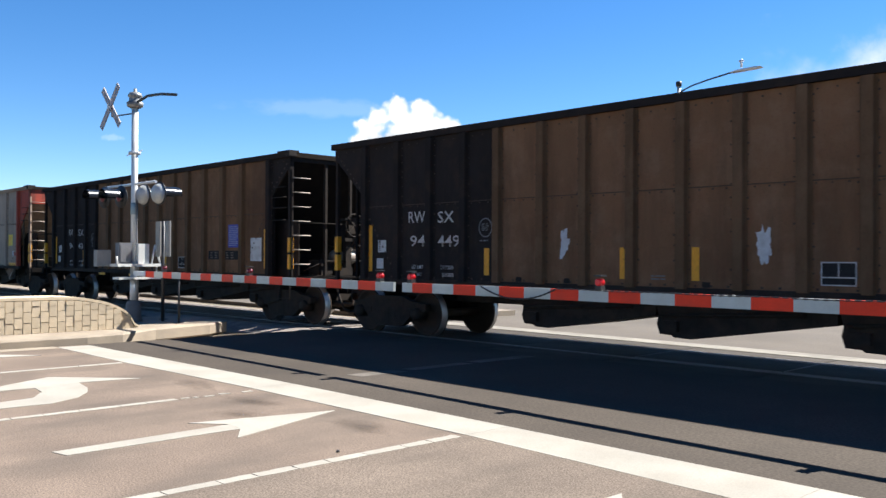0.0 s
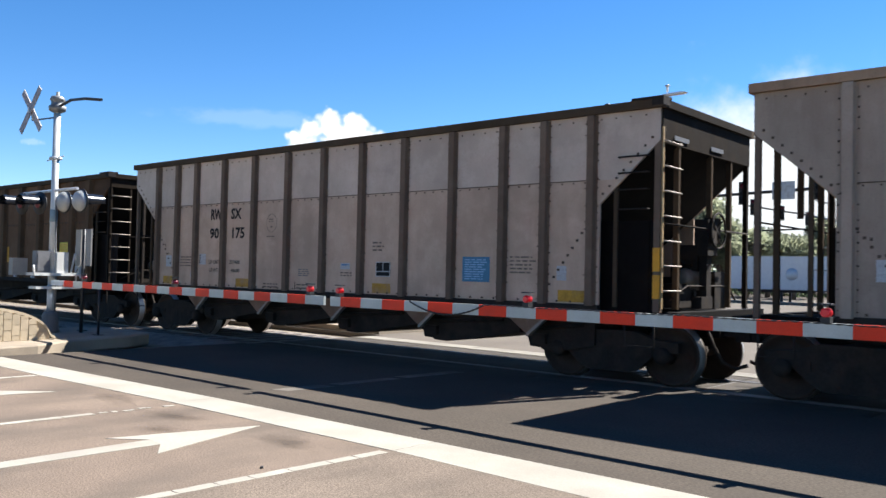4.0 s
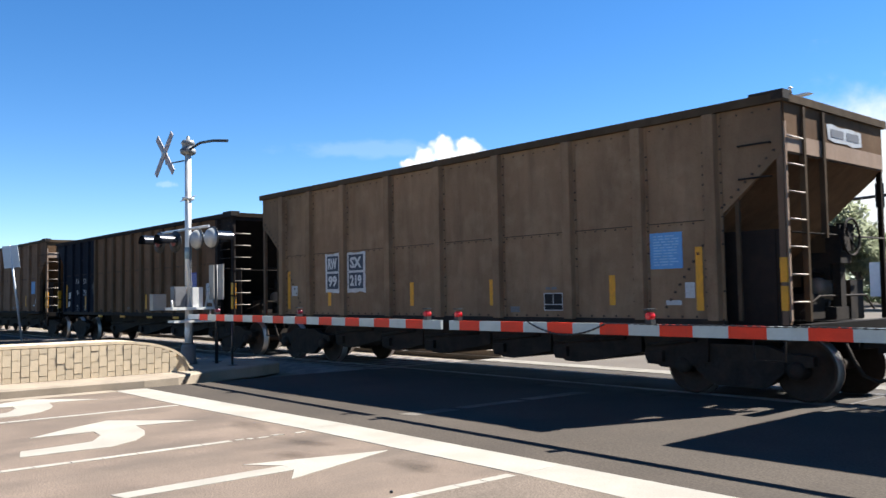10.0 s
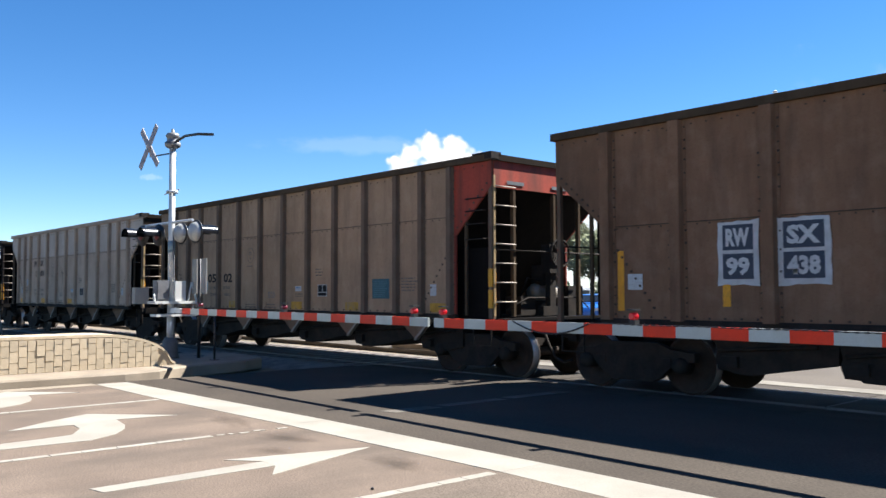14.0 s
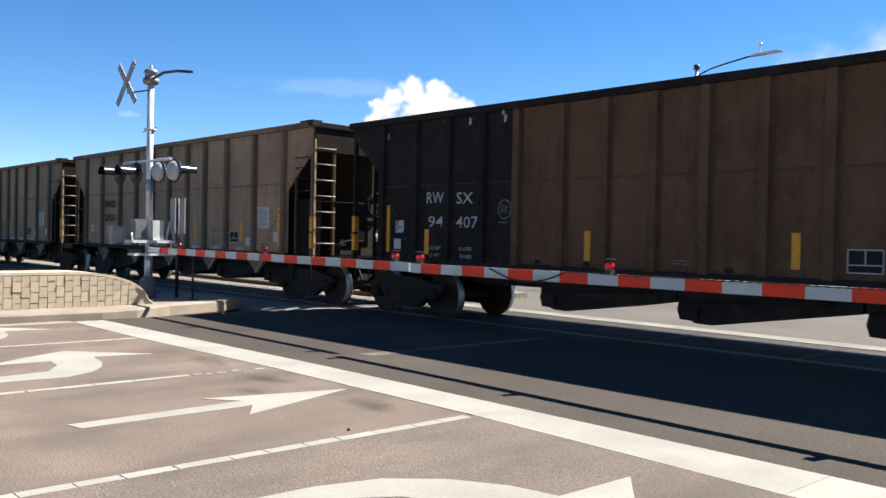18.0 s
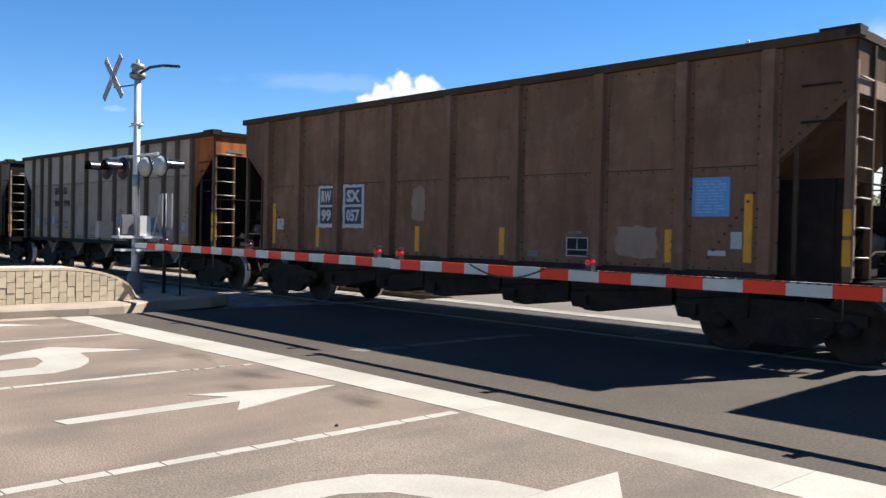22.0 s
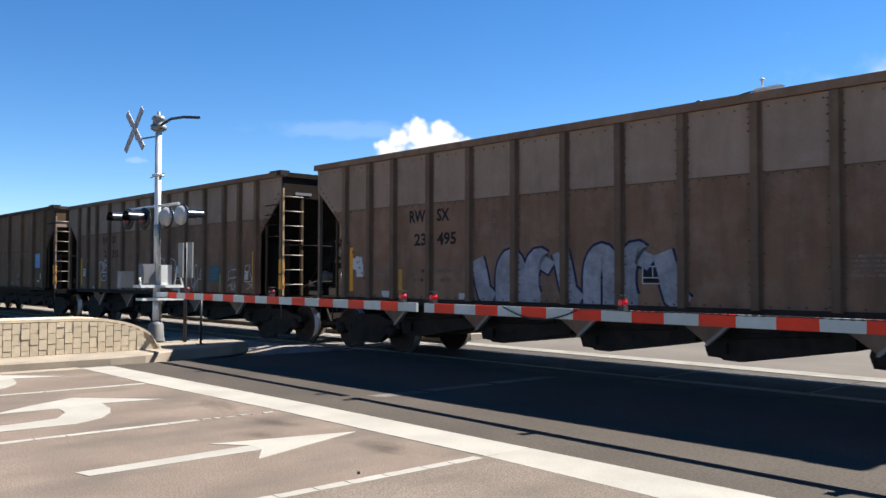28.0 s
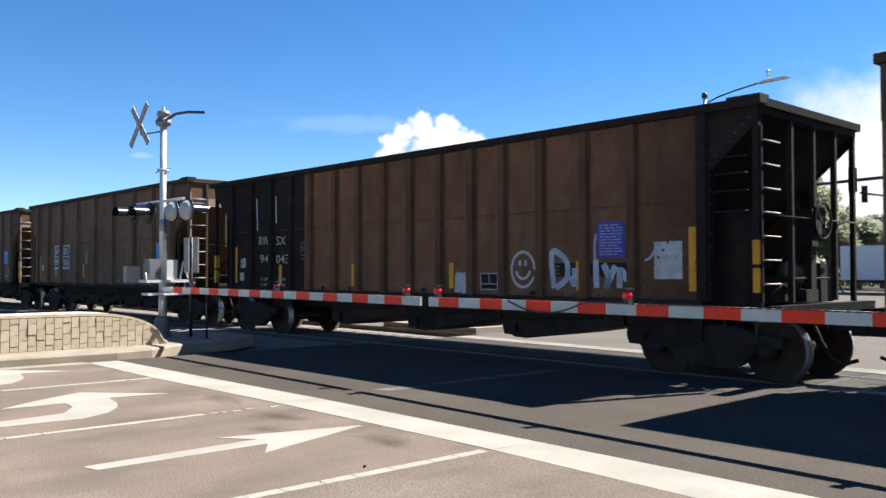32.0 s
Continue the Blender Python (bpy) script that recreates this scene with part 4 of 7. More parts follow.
def wheelset_mesh():
    """Two flanged wheels on an axle; the running bands are bright."""
    bm = bmesh.new()
    for s in (-1, 1):
        prof = [(0.05, 0.66), (0.4, 0.66), (0.484, 0.67), (0.484, 0.695), (0.458, 0.71), (0.452, 0.82), (0.40, 0.82), (0.37, 0.77), (0.2, 0.775), (0.14, 0.83), (0.05, 0.83)]
        lathe(bm, [(r, s * h) for r, h in prof], 28, "y")
    tube(bm, [(0, -1.12, 0), (0, 1.12, 0)], 0.08, 12)
    for s in (-1, 1):
        for k in range(6):
            a = math.pi * k / 3
            lathe(bm, [(0.01, s * 1.125), (0.018, s * 1.13), (0.018, s * 1.1)], 6, "y", (0.055 * math.cos(a), 0, 0.055 * math.sin(a)))
    for f in bm.faces:
        c_ = f.calc_center_median()
        if 0.43 < math.hypot(c_.x, c_.z) < 0.49 and 0.69 < abs(c_.y) < 0.83:
            f.material_index = 1
    me = finish("wheelset", bm, WHEEL)
    me.materials.append(TREAD)
    return me


def frame_mesh():
    bm = bmesh.new()
    top = [(-1.12, 0.52), (-1.12, 0.66), (-0.72, 0.69), (-0.45, 0.79), (0.45, 0.79), (0.72, 0.69), (1.12, 0.66), (1.12, 0.52)]
    bottom = [(0.78, 0.48), (0.5, 0.24), (0.36, 0.18), (-0.36, 0.18), (-0.5, 0.24), (-0.78, 0.48)]
    prism(bm, top + bottom, "y", -0.07, 0.07)
    for s in (-1, 1):
        lathe(bm, [(0.02, -0.16), (0.11, -0.16), (0.13, -0.1), (0.13, 0.1)], 12, "y", (s * 0.89, 0, 0.457))
        box(bm, s * 0.62 - 0.1, s * 0.62 + 0.1, -0.09, 0.09, 0.44, 0.56)
    return finish("side_frame", bm)


def spring_mesh():
    bm = bmesh.new()
    for x in (-0.2, 0.0, 0.2):
        lathe(bm, [(0.07, 0.24)] + [(0.07 + 0.014 * (i % 2), 0.24 + 0.028 * i) for i in range(1, 12)] + [(0.07, 0.56)], 10, "z", (x, 0, 0))
    return finish("spring_nest", bm)


def on_side(car, x):
    """Place along the car, from its middle, of a mark x metres from its rear end."""
    return x - car["half"]


def text_mesh(s, bold=0.03):
    cu = bpy.data.curves.new("lettering", "FONT")
    cu.body, cu.size, cu.resolution_u, cu.offset = s, 1.0, 2, bold
    tmp = bpy.data.objects.new("lettering", cu)
    me = bpy.data.meshes.new_from_object(tmp)
    bpy.data.objects.remove(tmp)
    xs, ys = [v.co.x for v in me.vertices], [v.co.y for v in me.vertices]
    x0, y0, w, h = min(xs), min(ys), max(xs) - min(xs), max(ys) - min(ys)
    for v in me.vertices:
        v.co = ((v.co.x - x0) / w, 0.0, (v.co.y - y0) / h)
    me.flip_normals()
    me.materials.append(STENCIL)
    return me


def lettering(car, s, x0, x1, z0, z1, material, bold=0.03):
    ob = part("lettering", keep(("text", s, bold), lambda: text_mesh(s, bold)), material, car, at=(on_side(car, x0), -HALF - 0.028, z0))
    ob.scale = (on_side(car, x1) - on_side(car, x0), 1, z1 - z0)
    return ob


def sticker(car, name, x0, x1, z0, z1, material, label="", y=0.0):
    """A thin plate or patch on the near side."""
    return part(name, keep(("plate", name), lambda: finish(name, boxes((0, 1, -0.004, 0.0, 0, 1)))), material, car, label, at=(on_side(car, x0), -HALF - 0.0225 - y, z0)), (on_side(car, x1) - on_side(car, x0), z1 - z0)


def plate(car, name, x0, x1, z0, z1, material, label="", y=0.0):
    ob, (w, h) = sticker(car, name, x0, x1, z0, z1, material, label, y)
    ob.scale = (w, 1, h)
    return ob


def patch(car, x0, x1, z0, z1, material, label, seed=1, rough=0.18):
    """A torn or blotchy patch with an uneven outline."""
    rnd = random.Random(seed)
    bm = bmesh.new()
    k = 24
    x0, x1 = on_side(car, x0), on_side(car, x1)
    cx, cz, rx, rz = (x0 + x1) / 2, (z0 + z1) / 2, (x1 - x0) / 2, (z1 - z0) / 2
    pts = []
    for i in range(k):
        a = 2 * math.pi * i / k
        r = rnd.uniform(1.0 - rough, 1.0)
        q = max(abs(math.cos(a)), abs(math.sin(a))) ** (0.7 if rough > 0.1 else 1.0)
        pts.append((cx + rx * r * math.cos(a) / q, cz + rz * r * math.sin(a) / q))
    prism(bm, pts, "y", -HALF - 0.0255, -HALF - 0.0215)
    return part("patch", bm, material, car, label)


def smooth_path(pts, steps=5):
    """A rounded curve through a few points."""
    out = []
    for i in range(len(pts) - 1):
        p0, p1, p2, p3 = pts[max(i - 1, 0)], pts[i], pts[i + 1], pts[min(i + 2, len(pts) - 1)]
        for k in range(steps):
            u = k / steps
            out.append(tuple(0.5 * (2 * p1[j] + (p2[j] - p0[j]) * u + (2 * p0[j] - 5 * p1[j] + 4 * p2[j] - p3[j]) * u * u + (3 * p1[j] - p0[j] - 3 * p2[j] + p3[j]) * u ** 3) for j in (0, 1)))
    return out + [pts[-1]]


def spray(car, paths, w, material, label, layer=0):
    """Hand-sprayed strokes, each rounded through a few turning points (x from the rear end, z)."""
    rnd = random.Random(len(paths))
    for i, p in enumerate(paths):
        bm = bmesh.new()
        ribbon(bm, [(on_side(car, x), z) for x, z in smooth_path(p, 6)], w * rnd.uniform(0.85, 1.15), -HALF - 0.026 - 0.0007 * i - 0.003 * layer)
        part("graffiti", bm, material, car, label)


def blob(car, outline, material, label, layer=0):
    """A flat field of paint with a rounded outline."""
    bm = bmesh.new()
    y = -HALF - 0.024 - 0.003 * layer
    prism(bm, [(on_side(car, x), z) for x, z in smooth_path(list(outline) + [outline[0]], 4)[:-1]], "y", y - 0.0015, y)
    return part("graffiti", bm, material, car, label)


def smile_ring(car, x, z, r, w, material):
    """A sprayed ring with a curved line and two dabs in it."""
    arcs = [[(x + r * math.cos(t), z + 1.15 * r * math.sin(t)) for t in (2 * math.pi * k / 28 for k in range(27))],
            [(x + 0.6 * r * math.cos(t), z + 0.6 * r * math.sin(t)) for t in (math.pi * (1.05 + 0.9 * k / 12) for k in range(13))],
            [(x - 0.25 * r, z + 0.25 * r), (x - 0.25 * r, z + 0.6 * r)], [(x + 0.25 * r, z + 0.25 * r), (x + 0.25 * r, z + 0.6 * r)]]
    spray(car, arcs, w, material, "sprayed ring with a curved line in it")


def fat_letters(car, x0, x1, z0, z1, face, rim, w, n, seed):
    """Broad abstract graffiti strokes, arches and bends, each with a darker rim."""
    rnd = random.Random(seed)
    x0, x1 = on_side(car, x0), on_side(car, x1)
    step = (x1 - x0) / n
    for i in range(n):
        a, b = x0 + step * i + w * 0.5, x0 + step * (i + 1) - w * 0.25
        hi, mid = z1 - w * 0.5 - rnd.uniform(0, 0.12), (a + b) / 2
        if i % 3 == 0:
            pts = [(a, hi)] + [(a + (b - a) * (0.1 + 0.5 * u), hi - (hi - z0) * u ** 0.8) for u in (0.25, 0.5, 0.75)] + [(b, z0)]
        elif i % 3 == 1:
            pts = [(a, z0)] + [(mid - (b - a) / 2 * math.cos(t), z0 + (hi - z0) * (0.55 + 0.45 * math.sin(t))) for t in (math.pi * k / 10 for k in range(11))] + [(b, z0)]
        else:
            pts = [(b, hi)] + [(mid + (b - a) / 2 * math.cos(t), (hi + z0) / 2 + (hi - z0) / 2 * math.sin(t)) for t in (math.pi * (0.25 + 1.3 * k / 12) for k in range(13))]
        for nm, m, ww, y in (("graffiti_rim", rim, w * 1.25, 0.0265 + 0.002 * (i % 2)), ("graffiti", face, w, 0.031 + 0.002 * (i % 2))):
            bm = bmesh.new()
            ribbon(bm, pts, ww, -HALF - y)
            part(nm, bm, m, car, "broad spray-painted stroke")


def box_mark(car, x0, x1, z0, z1, material=STENCIL):
    """A ruled consolidated-data stencil: outline with dark fields."""
    bm = bmesh.new()
    y0, y1 = -HALF - 0.030, -HALF - 0.0268
    t = 0.016
    plate(car, "data_panel", x0, x1, z0, z1, DARKTEXT)
    x0, x1 = on_side(car, x0), on_side(car, x1)
    zm, xm = z0 + (z1 - z0) * 0.32, (x0 + x1) / 2
    for b in ((x0, x1, z0, z0 + t), (x0, x1, z1 - t, z1), (x0, x0 + t, z0, z1), (x1 - t, x1, z0, z1), (xm - t / 2, xm + t / 2, zm, z1), (x0, x1, zm, zm + t)):
        box(bm, b[0], b[1], y0, y1, b[2], b[3])
    return part("data_stencil", bm, material, car)


def bars(car, x0, x1, z0, z1, n, material, name="writing_bar", seed=3):
    """Unreadable small writing as rows of plain bars."""
    rnd = random.Random(seed)
    bm = bmesh.new()
    x0, x1 = on_side(car, x0), on_side(car, x1)
    step = (z1 - z0) / n
    for i in range(n):
        x, end = x0, x0 + (x1 - x0) * rnd.uniform(0.75, 1.0)
        while x < end - 0.02:
            w = min(rnd.uniform(0.05, 0.16), end - x)
            box(bm, x, x + w, -HALF - 0.0285, -HALF - 0.027, z0 + step * i + step * 0.24, z0 + step * i + step * 0.7)
            x += w + rnd.uniform(0.018, 0.035)
    return tagged(part(name, bm, material, car), "rows of small unreadable writing", kind="stuff")


def truck(car, x):
    tr = part("truck", keep("bolster", lambda: finish("truck", boxes((-0.22, 0.22, -1.05, 1.05, 0.5, 0.78), (-0.3, 0.3, -0.3, 0.3, 0.78, 0.98)))), UNDER, car, at=(x, 0, 0))
    for y in (-1.0, 1.0):
        part("side_frame", keep("side_frame", frame_mesh), UNDER, tr, at=(0, y, 0))
        part("spring_nest", keep("springs", spring_mesh), UNDER, tr, at=(0, y, 0))
    for dx in (-0.89, 0.89):
        ws = part("wheelset", keep("wheelset", wheelset_mesh), WHEEL, tr, at=(dx, 0, WHEEL_R))
        wheelsets.append((car, ws, dx, x))
        shoe = boxes((dx * 0.45 - 0.06, dx * 0.45 + 0.06, -0.9, 0.9, 0.3, 0.42))
        part("brake_beam", keep(("beam", dx > 0), lambda: finish("brake_beam", shoe)), UNDER, tr)
    return tr


wheelsets = []
cars = []


def hopper_car(kind, left, paint, label, rib_paint=None, end_paint=None, left_paint=None, left_width=0.0, right_width=0.0,
               upper=None, chord=None, brake=True, tank=True, slope_paint=None, corner_paint=None, rail_paint=None):
    """One open-top coal hopper car; left: place of its rear top corner at the start."""
    length, pitch, top, seam, posts = KINDS[kind]
    e = length / 2
    inset = BAY[kind][0]
    car = empty("coal_hopper_car", pose(left + e, track_y(left + e), 0))
    tagged(car, label, "hopper car", group="coal train")
    car["half"] = e
    car["build"] = kind
    car["pale"] = paint in (PALECAR, PALEDULL, PALEWORN, GREYCAR)
    rib_paint = rib_paint or paint
    end_paint = end_paint or paint
    chord = chord or RIBDARK
    for y in (-HALF, HALF):
        cuts = [0.0] + ([left_width] if left_paint and left_width else []) + ([length - right_width] if right_width else []) + [length]
        for i, (a, b) in enumerate(zip(cuts, cuts[1:])):
            pm = paint
            if left_paint and left_width and i == 0:
                pm = left_paint
            if right_width and i == len(cuts) - 2:
                pm = end_paint
            if upper and pm == paint:
                part("side_sheet", keep(("side", kind, a, b, 0), lambda: side_mesh(kind, length, top, a, b, 0.0, seam)), pm, car, at=(0, y, 0))
                part("side_sheet", keep(("side", kind, a, b, 1), lambda: side_mesh(kind, length, top, a, b, seam, 9.0)), upper, car, "cleaner upper side sheet", at=(0, y, 0))
            else:
                part("side_sheet", keep(("side", kind, a, b), lambda: side_mesh(kind, length, top, a, b)), pm, car, at=(0, y, 0))
    pw = {"A": 0.086, "B": 0.105, "C": 0.11, "D": 0.068, "E": 0.076}[kind]
    post_me = keep(("post", kind), lambda: post_mesh(SILL, top - 0.1, pw))
    rv = part("rivets", keep(("rivets", kind), lambda: rivet_mesh(kind, length, top, posts, pw, 0.13 if kind in "DE" else 0.16)), RIVET if kind in "DE" else RIVET_DARK, car, at=(0, -HALF - 0.02, 0))
    tagged(rv, "rows of small dark rivet heads", kind="stuff")
    for px in posts:
        pm = left_paint if left_paint and px < left_width else (end_paint if px > length - right_width else rib_paint)
        part("side_post", post_me, pm, car, at=(px - e, -HALF - 0.02, 0))
        far = part("side_post", post_me, pm, car)
        far.matrix_basis = pose(px - e, HALF + 0.02, 0, 0, 0, 180)
    # welded seam along the side
    def seam_mesh():
        bm = boxes((-e + inset, e - inset, -0.01, 0.0, seam, seam + 0.013))
        x = -e + inset + 0.1
        while x < e - inset:
            stud(bm, x, 0.0, seam - 0.028, 0.011)
            x += 0.2
        return finish("seam", bm)
    part("seam", keep(("seam", kind), seam_mesh), RIVET if kind in "DE" else RIVET_DARK, car, at=(0, -HALF - 0.02, 0))
    part("side_sill", keep(("sill", kind), lambda: finish("side_sill", boxes((-e + inset, e - inset, -0.05, 0.05, SILL - 0.1, SILL + 0.02)), None, 0.01)), UNDER, car, at=(0, -HALF, 0))
    part("side_sill", keep(("sill", kind), None), UNDER, car, at=(0, HALF, 0))
    # top chord right round
    def chord_mesh():
        return finish("top_chord", boxes((-e - 0.06, e + 0.06, -HALF - 0.09, -HALF + 0.06, top - 0.09, top + 0.03), (-e - 0.06, e + 0.06, HALF - 0.06, HALF + 0.09, top - 0.09, top + 0.03)))
    part("top_chord", keep(("chord", kind), chord_mesh), chord, car)
    for s in (-1, 1):
        part("end_chord", keep(("endchord", kind), lambda: finish("end_chord", boxes((-0.065, 0.065, -HALF + 0.06, HALF - 0.06, top - 0.085, top + 0.025)))), chord if kind == "B" else ENDGRIME_SHADE, car, at=(s * e, 0, 0))
    part("corner_cap", keep(("cap", kind), lambda: finish("corner_cap", boxes((e - 0.42, e + 0.075, -HALF - 0.1, -HALF + 0.16, top + 0.03, top + 0.065), (e - 0.1, e + 0.075, -HALF - 0.1, -HALF + 0.1, top - 0.06, top + 0.03)))), UNDER, car, "black corner cap of the top chord")
    # end walls, slope sheets, posts, ladders, platforms
    for s in (-1, 1):
        ep = end_paint if s > 0 else (left_paint or paint)
        wall_paint = BROWN_RIB if kind == "B" else ENDGRIME_SHADE if ep == paint else ep
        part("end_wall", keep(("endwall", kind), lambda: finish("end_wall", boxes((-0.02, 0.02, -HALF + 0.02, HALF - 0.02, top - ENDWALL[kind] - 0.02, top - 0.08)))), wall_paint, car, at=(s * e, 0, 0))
        def slope():
            bm = bmesh.new()
            drop = ENDWALL[kind]
            run = (top - drop - 1.0) * (1.12 if kind != "A" else 1.0)
            prism(bm, [(0, top - drop), (-run, 1.0), (-run - 0.03, 1.0), (-0.03, top - drop + 0.03)], "y", -HALF + 0.02, HALF - 0.02)
            box(bm, -2.15, -2.09, -0.95, 0.95, 1.0, 1.9)
            return finish("slope_sheet", bm)
        # Default slope colour is near black, painting in the shade of the bay.
        sl = part("slope_sheet", keep(("slope", kind), slope), slope_paint or SOOT_SHADE, car)
        sl.matrix_basis = pose(e, 0, 0) if s > 0 else pose(-e, 0, 0, 0, 0, 180)
        cp = corner_paint or (TAUPE_RIB if kind == "B" else ENDGRIME_SHADE if kind == "C" and s > 0 else RIBBROWN)
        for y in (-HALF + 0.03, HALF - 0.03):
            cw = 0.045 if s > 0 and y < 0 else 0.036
            part("corner_post", keep(("corner", kind, cw), lambda: finish("corner_post", boxes((-cw, cw, -cw, cw, SILL - 0.05, top - 0.08)), None, 0.01)), cp if y < 0 else ENDGRIME_SHADE, car, at=(s * (e - cw), y, 0))
            for zz in ((1.3, 1.68) if y < 0 and (kind == "A" or kind in "BDE" and s > 0) else ()):
                part("reflective_band", keep("band", lambda: finish("reflective_band", boxes((-0.05, 0.05, -0.05, 0.05, 0, 0.33)))), YELLOW, car, at=(s * (e - 0.045), y, zz))
        for y, lo in ((-s * 1.09, SILL - 0.02), (-s * 0.5, 2.3)) if kind == "B" else ((-s * 1.03, SILL - 0.02), (0.1, top - 1.6), (s * 0.85, SILL - 0.02)) if kind in "DE" else ((-0.62, SILL - 0.02), (0.1, top - 1.6), (0.85, SILL - 0.02)):
            part("end_post", keep(("endpost", kind, lo), lambda: finish("end_post", boxes((-0.04, 0.04, -0.03, 0.03, lo, top - 0.1)))), RIBDARK if kind in "BDE" else UNDER, car, at=(s * (e + (0.02 if kind == "B" else -0.03)), y, 0))
        # D bulkheads take the same tone, bay shade painted in.
        part("bay_panel", keep(("bay", kind), lambda: finish("bay_panel", boxes((-2.1, -0.1, -0.012, 0.012, SILL - 0.1, 2.42), (-0.36, -0.3, -0.03, 0.03, SILL - 0.1, 2.42)))), SOOT_SHADE if kind == "D" else BLACKCAR, car, "black bulkhead panel under the slope sheet").matrix_basis = pose(s * e, -HALF + 0.3 if s > 0 else HALF - 0.3, 0, 0, 0, 0 if s > 0 else 180)
        part("bay_post", keep(("baypost", kind), lambda: finish("bay_post", boxes((-0.03, 0.03, -0.02, 0.02, SILL, BAY[kind][2] - (0.1 if kind in "DE" else 0.5))))), SOOT_SHADE if kind == "A" else RIBDARK, car, at=(s * (e - 0.7), -HALF + 0.02, 0))
        for zz in ((top - 0.62, top - 1.08) if kind == "B" else (top - 0.75, top - 0.98, top - 1.22, top - 1.5)) if s > 0 else ():
            part("grab_iron", keep("grab_iron", lambda: finish("grab_iron", made(tube, [(-0.5, 0, 0), (-0.5, -0.06, 0), (-0.04, -0.06, 0), (-0.04, 0, 0)], 0.013, 5))), UNDER, car).matrix_basis = pose(s * (e - 0.12), -HALF - 0.02, zz) @ Matrix.Diagonal((s, 1, 1, 1))
        ladder(car, SILL, top - 0.35, 0.47 if kind in "AB" else 0.54, 7, rail_paint or (RUNG_TAN if kind in "DE" else TAUPE_UPPER if kind == "B" else cp), pose(s * (e + 0.016), s * (-HALF + 0.03), 0, 0, 0, 90 if s > 0 else -90), kind in "ABDE")
        part("grab_rail", keep("grab", lambda: finish("grab_rail", made(tube, [(0, -1.5, 2.35), (0, 1.5, 2.35)], 0.014, 6))), UNDER, car, at=(s * (e + 0.03), 0, 0))
        part("platform", keep("platform", lambda: finish("platform", boxes((-1.2, 0.26, -0.75, 0.75, SILL - 0.12, SILL - 0.05), (0.1, 0.28, -HALF, HALF, SILL - 0.2, SILL - 0.04), (-2.2, 0.3, -0.22, 0.22, 0.72, SILL - 0.12)))), SOOT_SHADE, car).matrix_basis = pose(s * e, 0, 0, 0, 0, 0 if s > 0 else 180)
        cpl = part("coupler", keep(("coupler", kind), lambda: finish("coupler", boxes((0.28, (pitch - length) / 2 - 0.02, -0.09, 0.09, 0.74, 0.92), ((pitch - length) / 2 - 0.22, (pitch - length) / 2 - 0.01, -0.16, 0.12, 0.68, 0.98)), None, 0.02)), UNDER, car)
        cpl.matrix_basis = pose(s * e, 0, 0, 0, 0, 0 if s > 0 else 180)
        part("air_hose", keep("hose", lambda: finish("air_hose", made(tube, [(0.2, -0.45, 0.85), (0.3, -0.43, 0.6), (0.42, -0.4, 0.38), (0.6, -0.36, 0.3), (0.76, -0.33, 0.36)], 0.028, 8))), UNDER, car).matrix_basis = pose(s * e, 0, 0, 0, 0, 0 if s > 0 else 180)
        step = keep("stirrup", lambda: finish("stirrup", made(tube, [(-0.25, 0, 1.1), (-0.25, 0, 0.62), (0.2, 0, 0.62), (0.2, 0, 1.1)], 0.016, 6)))
        for yy in (-HALF + 0.05, HALF - 0.05):
            part("stirrup", step, UNDER, car, at=(s * (e - 0.3), yy, 0))
        truck(car, s * (e - 1.08))
    if tank:
        part("air_tank", keep("tank", lambda: finish("air_tank", made(lathe, [(0.02, -0.36), (0.13, -0.34), (0.17, -0.26), (0.17, 0.26), (0.13, 0.34), (0.02, 0.36)], 14, "y"))), RUNG, car, "cylindrical air tank", at=(e - 0.3, 0.1, SILL + 0.42))
        part("brake_valve", keep("valve", lambda: finish("brake_valve", boxes((-0.15, 0.12, -0.25, 0.2, 0.0, 0.45), (-0.05, 0.2, -0.1, 0.3, 0.45, 0.62)), None, 0.03)), UNDER, car, at=(e - 0.75, 0.5, SILL))
    def rigging():
        bm = bmesh.new()
        box(bm, -0.5, -0.1, -0.75, -0.35, SILL, SILL + 0.35)
        box(bm, -0.55, -0.2, 0.75, 1.2, SILL - 0.05, SILL + 0.55)
        box(bm, -0.42, -0.12, -0.1, 0.22, SILL + 0.55, SILL + 0.95)
        lathe(bm, [(0.02, -0.3), (0.14, -0.28), (0.14, 0.2), (0.08, 0.3), (0.02, 0.42)], 12, "y", (-0.35, -0.1, SILL + 0.22))
        tube(bm, [(-0.3, -0.55, SILL + 0.35), (-0.25, -0.4, SILL + 0.7), (-0.2, 0.1, SILL + 0.6), (-0.1, 0.15, SILL + 1.0)], 0.022, 6)
        tube(bm, [(-0.5, 0.95, SILL + 0.55), (-0.45, 0.6, SILL + 0.8), (-0.3, 0.2, SILL + 0.3), (-0.1, -0.3, SILL + 0.1)], 0.018, 6)
        tube(bm, [(-0.05, -1.2, SILL + 0.1), (-0.05, -0.6, SILL + 0.32), (-0.05, 0.9, SILL + 0.32), (-0.05, 1.2, SILL + 0.1)], 0.016, 6)
        return finish("brake_rigging", bm)
    if kind == "D":
        for yy in (-1.25, 0.0):
            part("end_plate", keep("endplate", lambda: finish("end_plate", boxes((0, 0.006, 0, 0.46, 0, 0.065)))), CASE, car, "worn white plate on the end wall", at=(e + 0.03, yy, top - 0.5))
